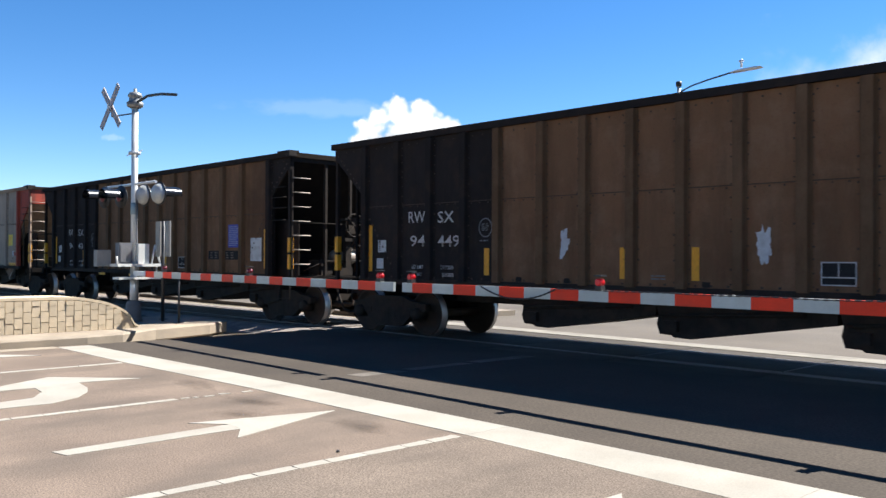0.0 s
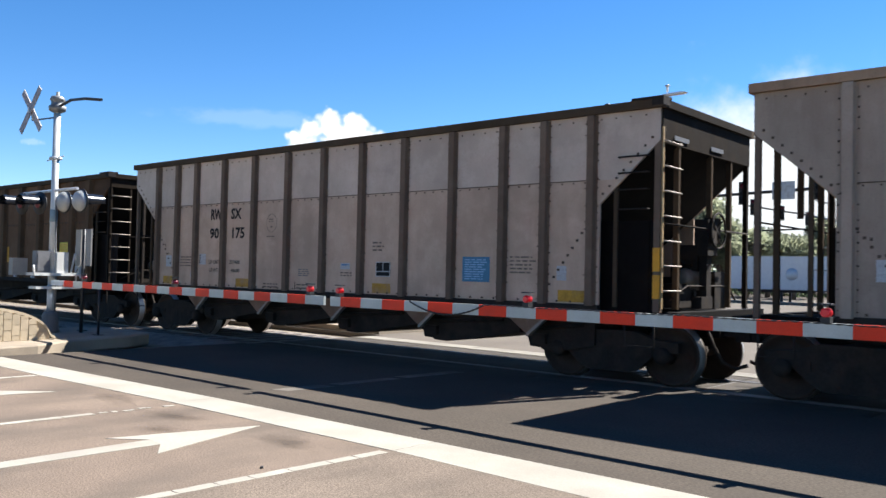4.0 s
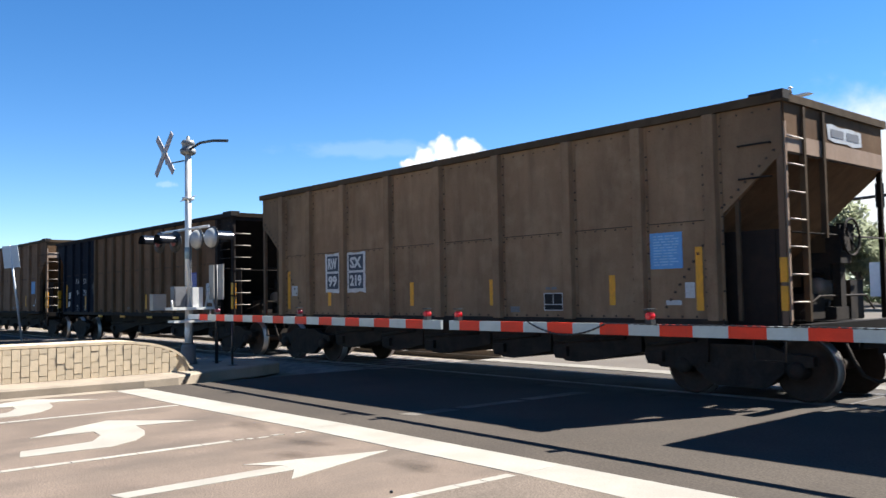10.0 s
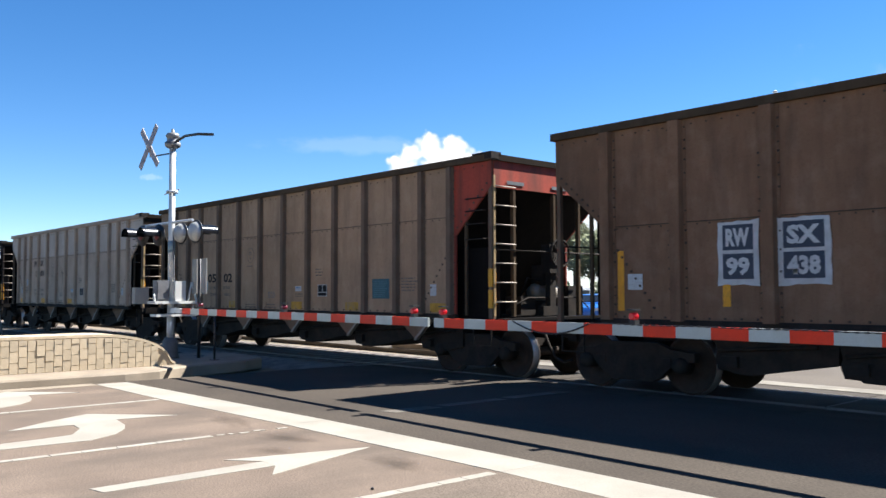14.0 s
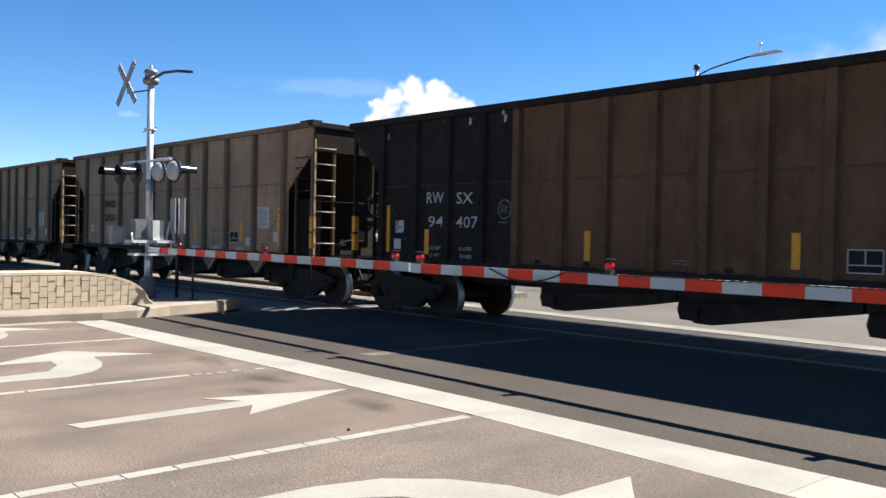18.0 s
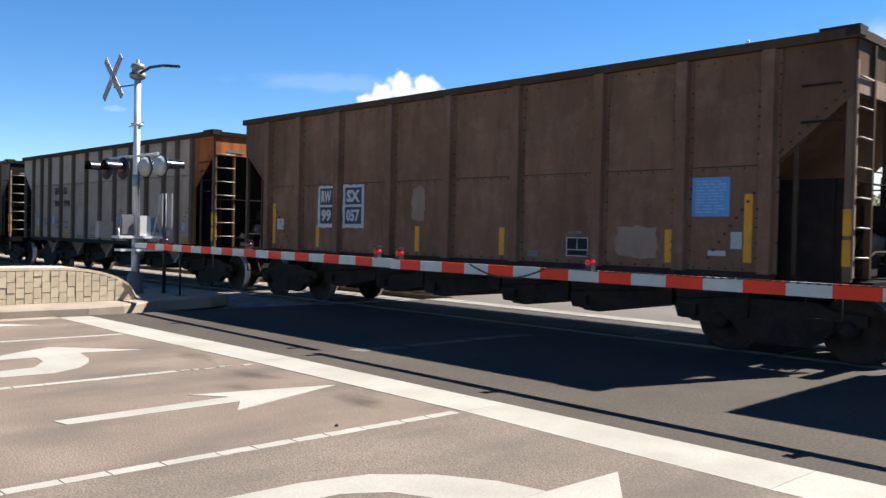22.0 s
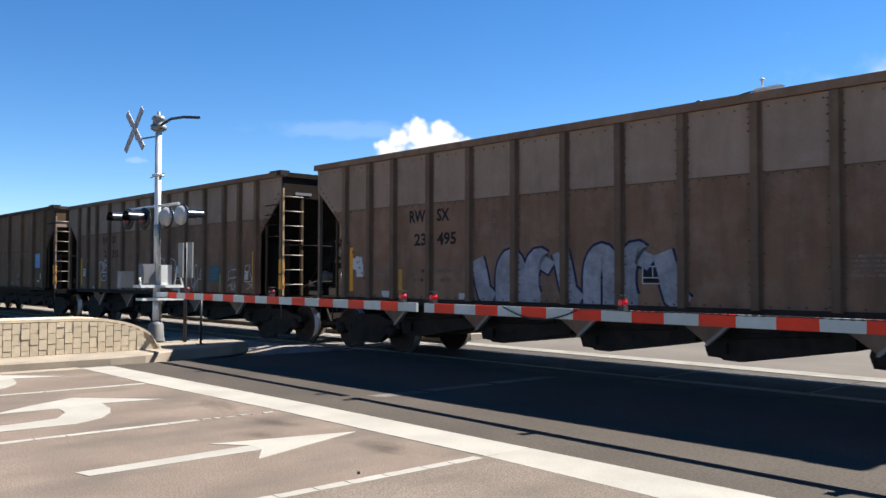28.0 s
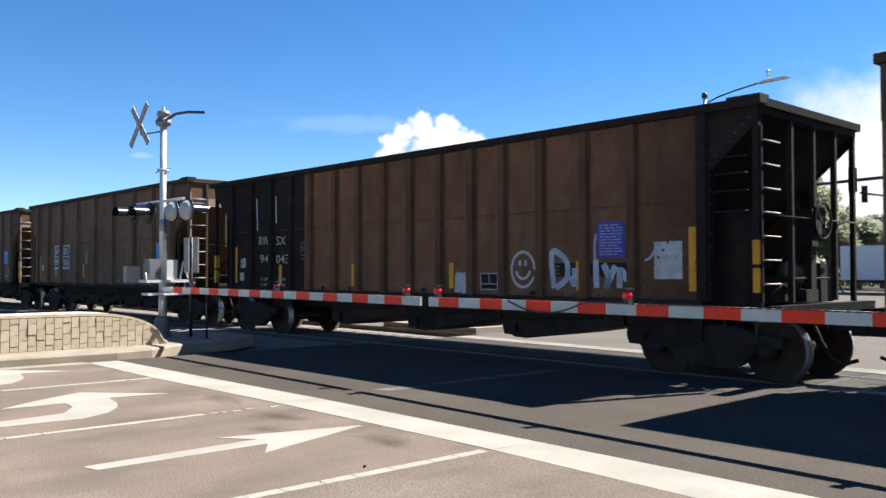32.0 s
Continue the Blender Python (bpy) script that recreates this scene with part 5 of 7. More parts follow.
    if kind == "B":
        def torn():
            bm = bmesh.new()
            prism(bm, [(-0.5, 0.0), (-0.3, -0.03), (0.1, -0.02), (0.3, -0.05), (0.62, -0.01), (0.6, 0.2), (0.2, 0.22), (-0.1, 0.2), (-0.4, 0.23), (-0.54, 0.21)], "x", 0, 0.006)
            return finish("end_plate", bm)
        ep_ = part("end_plate", keep("torn_plate", torn), PLATE, car, "torn white sticker with dark number fields on the end wall", at=(e + 0.022, 0.2, top - 0.46))
        for yy in (-0.42, 0.1):
            part("number_field", keep("end_field", lambda: finish("number_field", boxes((0.006, 0.01, 0, 0.42, 0.04, 0.16)))), CASE, ep_, at=(0, yy, 0))
    if tank:
        part("brake_rigging", keep("rigging", rigging), UNDER, car, "dark brake cylinder, boxes and pipes", at=(e, 0, 0))
    if brake:
        bm_key = "brake_wheel"
        def bw():
            bm = bmesh.new()
            ring = [(0, 0.27 * math.cos(a), 0.27 * math.sin(a)) for a in (2 * math.pi * i / 20 for i in range(21))]
            tube(bm, ring, 0.018, 6, caps=False)
            for i in range(4):
                a = math.pi / 4 + math.pi * i / 2
                tube(bm, [(-0.04, 0, 0), (0, 0.26 * math.cos(a), 0.26 * math.sin(a))], 0.012, 5)
            box(bm, -0.16, -0.03, -0.16, 0.16, -0.2, 0.2)
            return finish("brake_wheel", bm)
        part("brake_wheel", keep(bm_key, bw), UNDER, car, at=(e + 0.1, 0.15, 2.33))
        part("brake_housing", keep("brake_housing", lambda: finish("brake_housing", boxes((-0.2, 0.02, -0.14, 0.2, 1.95, 2.5), (-0.14, -0.02, -0.08, 0.08, SILL, 1.95), (-0.3, 0.0, -0.3, 0.1, SILL - 0.02, 1.32)), None, 0.02)), UNDER, car, "dark hand-brake housing with its chain pipe", at=(e + 0.02, 0.05, 0))
    for nm, me, pm in keep(("hop", kind), lambda: hopper_mesh(kind, length)):
        part(nm, me, pm, car)
    part("floor_sheet", keep(("floor", kind), lambda: finish("floor_sheet", boxes((-e + 2.2, e - 2.2, -HALF + 0.03, HALF - 0.03, SILL + 0.02, SILL + 0.05)))), UNDER, car)
    part("centre_sill", keep(("centre", kind), lambda: finish("centre_sill", boxes((-e + 2.0, e - 2.0, -0.2, 0.2, 0.7, 1.05)))), UNDER, car)
    cars.append((car, left + e))
    return car


def ybars(car, items, z=1.28, h=0.47, ends=True):
    """Upright yellow reflective markers: short ones along the side, tall ones near both ends."""
    bar_me = keep("bar", lambda: finish("yellow_marker", boxes((-0.5, 0.5, -0.004, 0.0, 0, 1))))
    near, last = {"A": (1.18, 1.0), "B": (1.29, 1.31), "C": (1.42, 1.3), "D": (1.27, 1.25), "E": (1.36, 1.33)}[car["build"]]
    tall = [(near, 1.3, 0.92), (car["half"] * 2 - last, 1.3, 0.92)] if ends else []
    for x, z0, hh in [(x, z, h) for x in items] + tall:
        part("yellow_marker", bar_me, YELLOW_WORN if car["build"] == "D" and hh < 0.6 else YELLOW, car, at=(on_side(car, x), -HALF - 0.0225, z0)).scale = (0.115, 1, hh)


# rear end of each car at the start, leading car first
LEFT = (2.3, -14.58, -31.53, -47.27, -62.62, -79.26, -94.69, -111.44, -126.94, -143.91, -159.5, -175.05, -190.5, -207.41, -223.07,
        -238.6, -254.06, -269.64, -285.39, -300.99, -316.15, -331.7, -347.23, -364.08, -379.6, -395.1, -410.6)


def mark_a(car, n1, n2, bars_at, left_card=True):
    """Lettering of a black-panel car."""
    ybars(car, bars_at)
    for word, x0, x1, z0, h in (("RW", 2.32, 2.78, 2.24, 0.21), ("SX", 3.12, 3.54, 2.22, 0.21), (n1, 2.37, 2.78, 1.79, 0.21), (n2, 3.12, 3.68, 1.78, 0.21),
                                ("LD LMT", 2.42, 2.74, 1.37, 0.07), ("LT WT", 2.42, 2.7, 1.23, 0.07), ("211200", 3.2, 3.53, 1.37, 0.07), ("51000", 3.24, 3.53, 1.23, 0.07)):
        lettering(car, word, x0, x1, z0, z0 + h, STENCIL, 0.004)
    ring = bmesh.new()
    ribbon(ring, [(on_side(car, 4.31) + 0.15 * math.cos(a), 2.11 + 0.16 * math.sin(a)) for a in (2 * math.pi * i / 24 for i in range(25))], 0.02, -HALF - 0.025)
    part("round_emblem", ring, CASE, car, "faint round painted emblem")
    bars(car, 4.22, 4.4, 2.05, 2.19, 4, CASE, seed=4)
    bars(car, 4.18, 4.42, 1.86, 1.91, 1, CASE, seed=4)
    box_mark(car, 10.03, 10.46, 1.26, 1.56)
    plate(car, "notice", 12.62, 13.14, 1.8, 2.36, BLUENOTE, "royal blue printed notice")
    bars(car, 12.66, 13.1, 1.83, 2.33, 11, GREYPRINT)
    patch(car, 13.65, 14.13, 1.47, 2.03, PLATE, "white pasted sheet, rippled", int(n2), 0.03)
    for x0, x1 in ((11.65, 12.19), (12.43, 13.19)):
        plate(car, "data_panel", x0, x1, 1.5, 1.72, DARKTEXT, "black data panel with small marks")
        bars(car, x0 + 0.1, x0 + 0.22, 1.52, 1.7, 3, FAINTINK, seed=int(x0 * 10))
        bars(car, x0 + 0.32, x0 + 0.46, 1.52, 1.7, 3, FAINTINK, seed=int(x0 * 20))
    for x0 in (4.9, 7.05, 9.4, 11.45, 13.5):
        part("sill_plate", keep("sillplate", lambda: finish("sill_plate", boxes((0, 0.42, -0.012, 0.0, 0, 0.07)))), YELLOW, car, "small yellow plate under the sill", at=(on_side(car, x0), -HALF - 0.05, SILL - 0.17))
    if left_card:
        plate(car, "tag_card", 1.42, 1.66, 1.68, 1.92, PLATE)
        bars(car, 1.44, 1.5, 1.7, 1.9, 5, DARKTEXT, seed=9)
        plate(car, "tag_card", 1.38, 1.58, 1.36, 1.56, PLATE)
    bars(car, 7.6, 7.86, 1.27, 1.36, 2, CASE, seed=5)
    for x in (5.0, 6.0, 8.4, 11.2):
        patch(car, x, x + 0.14, 1.18, 1.27, UNDER, "dark grease smudge at the sill", int(x * 7))


def mark_b(car, n1, n2, bars_at, bar_z=1.38, shift=0.0):
    """Stickers of a tall brown car."""
    ybars(car, bars_at, bar_z)
    for x0, x1, a, b in ((2.97 + shift, 3.52 + shift, "RW", n1), (3.84 + shift, 4.48 + shift, "SX", n2)):
        sheet = patch(car, x0 - 0.04, x1 + 0.04, 1.66, 2.58, STICKER, "torn white backing with dark number fields", int(x0 * 100) + int(n2), 0.07)
        sheet.location.y -= 0.013
        for z0, word in ((2.16, a), (1.76, b)):
            plate(car, "number_field", x0 + 0.05, x1 - 0.05, z0, z0 + 0.35, NAVY, y=0.017)
            lettering(car, word, x0 + 0.1, x1 - 0.1, z0 + 0.05, z0 + 0.3, STICKER, 0.045).location.y -= 0.021
    plate(car, "notice", 11.86, 12.42, 1.92, 2.46, SKYBLUE, "light blue printed notice")
    bars(car, 11.92, 12.37, 1.96, 2.43, 11, PALEBLUE)
    box_mark(car, 9.68, 10.1, 1.29, 1.59)
    plate(car, "tag_card", 1.42, 1.68, 1.62, 1.86, PLATE)
    plate(car, "tag_card", 12.45, 12.61, 1.48, 1.71, PLATE)
    plate(car, "tag_card", 12.12, 12.38, 1.38, 1.45, PLATE)
    plate(car, "tag_card", 8.88, 9.1, 1.26, 1.36, CASE)
    bars(car, 9.72, 10.06, 1.62, 1.72, 1, CASE, seed=3)
    e = car["half"]
    part("patch", keep("endpatch", lambda: finish("patch", boxes((-0.005, 0.005, -1.55, 1.55, 3.29, 3.52)))), TAUPE_UPPER, car, "pale tan band across the end", at=(e + 0.025, 0, 0.15))


def mark_c(car, n1, n2, bars_at, bar_z=1.62):
    """Dark number panel of a long brown car."""
    ybars(car, bars_at, bar_z)
    plate(car, "number_panel", 3.11, 3.8, 1.25, 2.7, BLACKCAR, "black painted number panel")
    plate(car, "number_panel", 4.08, 5.02, 1.25, 2.7, BLACKCAR, "black painted number panel")
    for s, x0, x1, z0 in (("RW", 3.33, 3.76, 2.32), ("SX", 4.18, 4.54, 2.32), (n1, 3.4, 3.73, 1.9), (n2, 4.17, 4.6, 1.9)):
        lettering(car, s, x0, x1, z0, z0 + 0.25, STENCIL)
    for s, x0, x1, z0 in (("LD LMT", 3.38, 3.7, 1.54), ("LT WT", 3.4, 3.66, 1.36), ("235400", 4.26, 4.6, 1.54), ("50600", 4.32, 4.6, 1.36)):
        lettering(car, s, x0, x1, z0, z0 + 0.08, STENCIL, 0.004)
    box_mark(car, 11.65, 12.18, 1.42, 1.72, CASE)
    for x in (3.2, 4.5, 5.5, 8.05, 9.55, 10.72):
        patch(car, x, x + 0.42, 1.17, 1.25, PLATE, "chalky white strip along the sill", int(x * 10), 0.3)


def mark_d(car, lines, notice=None, data=True, ink=None, card=(2.84, 1.66)):
    """Lettering of a ribbed aluminium car: lines of (text, x0, x1, z0)."""
    for s, x0, x1, z0 in lines:
        lettering(car, s, x0, x1, z0, z0 + 0.24, ink or DARKTEXT)
    if data:
        for s, x0, x1, z0 in (("LD LMT", 3.2, 3.6, 1.68), ("LT WT", 3.24, 3.56, 1.5), ("237400", 3.98, 4.36, 1.68), ("48600", 4.04, 4.36, 1.5)):
            lettering(car, s, x0, x1, z0, z0 + 0.085, FAINTINK)
        ring = bmesh.new()
        ribbon(ring, [(on_side(car, 5.42) + 0.165 * math.cos(a), 2.54 + 0.185 * math.sin(a)) for a in (2 * math.pi * i / 24 for i in range(25))], 0.013, -HALF - 0.025)
        part("round_emblem", ring, FAINTINK, car, "faint round painted emblem")
        bars(car, 5.33, 5.51, 2.55, 2.64, 2, FAINTINK, seed=4)
        bars(car, 5.39, 5.45, 2.43, 2.5, 1, FAINTINK, seed=5)
        bars(car, 5.26, 5.58, 2.24, 2.29, 1, FAINTINK, seed=4)
        if car["pale"]:
            cx, cz = card
            plate(car, "tag_card", cx, cx + 0.24, cz, cz + 0.24, PLATE, "white paper card with a printed edge")
            bars(car, cx, cx + 0.06, cz + 0.02, cz + 0.23, 5, DARKTEXT, seed=9)
    bars(car, 5.18, 5.75, 1.2, 1.32, 2, FAINTINK, seed=12)
    bars(car, 6.26, 6.76, 1.2, 1.33, 2, FAINTINK, seed=13)
    plate(car, "writing_bar", 6.2, 6.22, 1.2, 1.34, DARKTEXT)
    bars(car, 6.3, 6.72, 1.46, 1.62, 4, CASE, seed=14)
    bars(car, 7.55, 7.86, 1.48, 1.58, 2, FAINTINK, seed=15)
    plate(car, "tag_card", 7.54, 7.8, 1.62, 1.74, PLATE, "small white printed label")
    bars(car, 7.57, 7.77, 1.68, 1.73, 1, SPRAY_BLUE, seed=2)
    bars(car, 2.07, 2.62, 1.6, 1.86, 4, FAINTINK, seed=7)
    bars(car, 11.5, 12.05, 1.6, 1.9, 5, FAINTINK, seed=8)
    bars(car, 8.4, 8.72, 1.95, 2.15, 3, FAINTINK, seed=11)
    box_mark(car, 8.49, 8.86, 1.5, 1.77)
    plate(car, "tag_card", 1.45, 1.68, 1.6, 1.86, PLATE)
    if not car["pale"]:
        plate(car, "tag_card", 7.46, 7.7, 1.5, 1.6, PLATE)
    plate(car, "tag_card", 12.38, 12.55, 1.52, 1.74, PLATE)
    for x in (1.2, 1.38, 1.54):
        patch(car, x, x + 0.03, 2.3 - (x - 1.2) * 1.2, 2.34 - (x - 1.2) * 1.2, RIVET, "bolt hole", int(x * 100), 0.1)
    if notice:
        plate(car, "notice", 10.53, 11.1, 1.46, 1.87, notice, "light blue printed notice")
        bars(car, 10.58, 11.05, 1.49, 1.84, 9, TEALPRINT if notice == TEALDULL else PALEBLUE)


def white_cards(car, xs, seed=1):
    """Pale strips and cards along the sill."""
    rnd = random.Random(seed)
    for x in xs:
        plate(car, "tag_card", x, x + rnd.uniform(0.25, 0.42), 1.19, 1.19 + rnd.uniform(0.07, 0.13), PLATE)


def yellow_low(car, xs, paint=YELLOW_WORN):
    for x in xs:
        patch(car, x, x + 0.47, 1.2, 1.38, paint, "worn yellow panel on the lower side", int(x * 10), 0.04)


RW_SX = [("RW", 3.13, 3.58, 2.67), ("SX", 3.93, 4.29, 2.67)]
SOOTY = dict(end_paint=BLACKCAR, right_width=0.89, chord=BLACKCAR, corner_paint=BLACKCAR)

# cars in train order, leading first
# Leading car is never in view; added for the shadow it throws.
c = hopper_car("D", LEFT[0], GREYCAR, "unseen leading hopper car, added for its shadow on the road", rib_paint=RIBBROWN)
mark_d(c, RW_SX)
c = hopper_car("A", LEFT[1], BROWN, "brown coal hopper car with black number end and yellow markers", rib_paint=BROWN_RIB, left_paint=BLACKCAR, left_width=4.54, **SOOTY)
mark_a(c, "94", "449", (4.34, 7.12, 8.31))
patch(c, 5.92, 6.13, 1.55, 2.1, PLATE, "white torn paper patch", 2, 0.55)
patch(c, 9.18, 9.42, 1.48, 2.08, PLATE, "white torn paper patch", 3, 0.5)
spray(c, [((3.68, 2.0), (3.7, 1.62))], 0.05, SPRAY_WHITE, "run of white paint")
c = hopper_car("A", LEFT[2], BROWN, "brown coal hopper car with black ends and a blue notice", rib_paint=BROWN_RIB, left_paint=BLACKCAR, left_width=4.63, **SOOTY)
mark_a(c, "94", "406", (3.56, 6.12, 9.27, 12.24))
patch(c, 5.25, 5.42, 1.24, 1.7, PLATE, "white torn paper patch", 4, 0.6)
c = hopper_car("E", LEFT[3], PALEWORN, "pale grey ribbed coal hopper car with faded red end", end_paint=REDEND, right_width=1.12, rib_paint=PALEWORN, chord=GREYCAR, slope_paint=GREYCAR, rail_paint=PALEDULL)
mark_d(c, [("7154", 2.85, 3.9, 1.95)])
plate(c, "notice", 11.94, 12.4, 1.94, 2.36, YELLOWNOTE, "yellow printed notice")
bars(c, 11.98, 12.36, 1.97, 2.33, 8, YELLOW)
yellow_low(c, [5.2, 6.3, 9.68])
patch(c, 12.0, 12.78, 1.18, 1.29, YELLOW, "worn yellow strip", 41, 0.1)
plate(c, "tag_card", 12.58, 12.82, 1.56, 1.68, REDEND)
c = hopper_car("D", LEFT[4], PALECAR, "pale aluminium ribbed coal hopper car, dusty lower half", rib_paint=RIBBROWN, upper=PALE_UPPER)
mark_d(c, [("RW", 3.25, 3.66, 2.65), ("SX", 4.0, 4.38, 2.65), ("901", 3.22, 3.68, 2.23), ("175", 4.06, 4.5, 2.23)], notice=TEALNOTE)
yellow_low(c, [1.34, 4.22, 8.4, 12.4])
patch(c, 2.47, 2.68, 1.36, 1.52, PLATE, "torn scrap of white paper", 42)
c = hopper_car("C", LEFT[5], BROWN, "long dark brown coal hopper car with white spray strokes", rib_paint=BROWN_RIB, chord=RIBDARK)
mark_c(c, "97", "104", (3.14, 6.24, 9.15, 12.2))
spray(c, [((5.52, 1.42), (5.32, 1.86), (5.6, 2.02), (5.67, 1.46)), ((5.61, 1.92), (5.8, 1.94), (5.99, 1.73), (6.01, 1.2)),
    ((5.66, 2.06), (5.8, 2.14), (5.94, 2.08), (5.8, 2), (5.66, 2.06)), ((5.87, 1.73), (5.99, 1.94), (6.2, 1.97)),
    ((5.5, 1.44), (5.32, 1.27), (5.47, 1.17), (6.01, 1.17)), ((6.64, 1.42), (6.64, 1.96), (6.8, 2.01), (6.93, 1.69)),
    ((7.25, 1.99), (7.06, 2.03), (6.89, 1.83), (6.88, 1.47), (7.19, 1.41), (7.33, 1.51), (7.25, 1.86), (7.27, 2.04), (7.5, 2.02)), ((7.08, 1.78), (7.14, 1.49)),
    ], 0.035, SPRAY_WHITE, "white sprayed outline strokes")
spray(c, [((6.39, 1.4), (6.64, 1.18), (6.86, 1.37)), ((6.93, 1.39), (7.27, 1.25), (7.29, 1.42)),
    ((7.85, 2.01), (7.98, 1.97), (7.9, 1.62), (8.15, 1.28), (7.84, 1.24)), ((8.08, 1.5), (8.27, 1.45), (8.36, 1.72), (8.44, 1.4), (8.15, 1.47)),
    ((8.29, 1.25), (8.44, 1.37), (8.47, 1.19))], 0.035, SPRAY_WHITE, "white sprayed outline strokes")
spray(c, [((4.55, 1.76), (4.69, 1.52), (4.82, 1.66), (4.77, 1.42), (4.98, 1.66), (4.9, 1.46), (5.06, 1.32)), ((4.69, 1.5), (5.01, 1.48))], 0.03, SPRAY_WHITE, "small white scrawl", 2)
plate(c, "notice", 12.58, 13.1, 1.74, 2.2, YELLOWNOTE, "yellow printed notice")
bars(c, 12.63, 13.05, 1.78, 2.16, 9, YELLOW)
patch(c, 13.46, 14.04, 1.2, 2.2, PLATE, "white pasted paper with scrawl", 5, 0.3)
spray(c, [((13.6, 1.35), (13.75, 1.6), (13.65, 1.9), (13.9, 1.8), (13.8, 1.4), (13.95, 1.3)), ((13.55, 1.65), (13.95, 1.68))], 0.035, BROWN, "brown scrawl over paper", 2)
spray(c, [((12.6, 1.4), (12.7, 1.62), (12.76, 1.4), (12.85, 1.62), (12.93, 1.36), (13.05, 1.6))], 0.03, SPRAY_WHITE, "small white scrawl")
c = hopper_car("D", LEFT[6], TAUPE, "taupe ribbed coal hopper car with a light blue notice", chord=TAUPE, rib_paint=TAUPE_RIB, upper=TAUPE_UPPER)
mark_d(c, [("RW", 3.24, 3.71, 2.68), ("SX", 4.03, 4.38, 2.67), ("23", 3.4, 3.73, 2.25), ("102", 4.08, 4.54, 2.25)], notice=TEALNOTE, ink=RIBDARK)
ybars(c, (3.07, 5.08, 8.99, 11.2))
patch(c, 1.38, 1.7, 1.56, 2.2, PLATE, "white torn paper patch", 6)
white_cards(c, [2.4, 4.4, 7.44, 9.34, 11.5], 2)
c = hopper_car("C", LEFT[7], BROWN, "long dark brown coal hopper car with black number panel", rib_paint=BROWN_RIB)
mark_c(c, "97", "122", (3.28, 5.6, 9.87))
plate(c, "notice", 12.68, 13.18, 1.86, 2.36, YELLOWNOTE, "yellow printed notice")
bars(c, 12.73, 13.13, 1.9, 2.32, 9, YELLOW)
patch(c, 13.6, 14.02, 1.5, 2.08, PLATE, "white torn paper patch", 7)
patch(c, 13.8, 14.06, 1.32, 1.62, PLATE, "white torn paper patch", 17)
plate(c, "tag_card", 1.58, 1.84, 1.66, 1.88, PLATE)
c = hopper_car("B", LEFT[8], BROWN_OLIVE, "tall brown coal hopper car with white number stickers", slope_paint=BROWN_RIB)
mark_b(c, "99", "219", (3.08, 6.09, 8.41, 11.13))
c = hopper_car("A", LEFT[9], BROWN, "brown coal hopper car with blue-black number end", rib_paint=BROWN_RIB, left_paint=BLUEBLACK, left_width=4.48, **SOOTY)
mark_a(c, "94", "785", (3.4, 6.24, 9.26))
c = hopper_car("B", LEFT[10], BROWN_TALL, "tall brown coal hopper car with number stickers and a pale patch", slope_paint=BROWN_RIB)
mark_b(c, "99", "438", (3.06, 5.9, 8.39, 11.01))
patch(c, 6.0, 6.34, 1.8, 2.32, TAUPE_UPPER, "pale round patch of paint", 8)
c = hopper_car("D", LEFT[11], GREYCAR, "dusty grey ribbed coal hopper car with dull red end", rib_paint=RIBBROWN, end_paint=REDEND, right_width=1.06)
mark_d(c, [("93", 2.44, 2.98, 1.86), ("05", 3.1, 3.56, 1.86), ("02", 4.0, 4.47, 1.86)], notice=TEALDULL)
yellow_low(c, [1.5, 4.3, 7.36, 9.56, 12.36])
c = hopper_car("D", LEFT[12], PALECAR, "pale aluminium ribbed coal hopper car, clean lettering", rib_paint=PALEDULL, upper=PALE_UPPER, chord=PALEDULL)
mark_d(c, RW_SX + [("12", 3.32, 3.56, 2.26), ("031", 3.92, 4.36, 2.26)], card=(2.12, 1.92))
yellow_low(c, [1.36, 4.1, 7.2], YELLOW)
spray(c, [((6.54, 2.42), (6.62, 2.36), (6.72, 2.3)), ((6.54, 2.42), (6.46, 2.34), (6.42, 2.22)), ((6.56, 2.4), (6.62, 2.2), (6.6, 1.96))], 0.035, SPRAY_DARK, "dark splash running down the sheet")
c = hopper_car("A", LEFT[13], BROWN_DARK, "dark brown coal hopper car with chipped black number end", rib_paint=BROWN_RIB, left_paint=BLACKCAR, left_width=4.55, **SOOTY)
mark_a(c, "94", "407", (2.33, 6.08, 9.39))
for i, (x, z) in enumerate(((1.1, 3.5), (2.75, 3.7), (3.4, 3.62), (2.9, 3.1), (4.2, 3.72), (4.25, 3.6))):
    patch(c, x, x + 0.07, z, z + 0.16, PLATE, "chipped paint showing bare metal", 20 + i, 0.5)
c = hopper_car("E", LEFT[14], GREYCAR, "dusty grey-brown ribbed coal hopper car with a white notice", rib_paint=RIBBROWN, slope_paint=ENDGRIME_SHADE, chord=TAUPE)


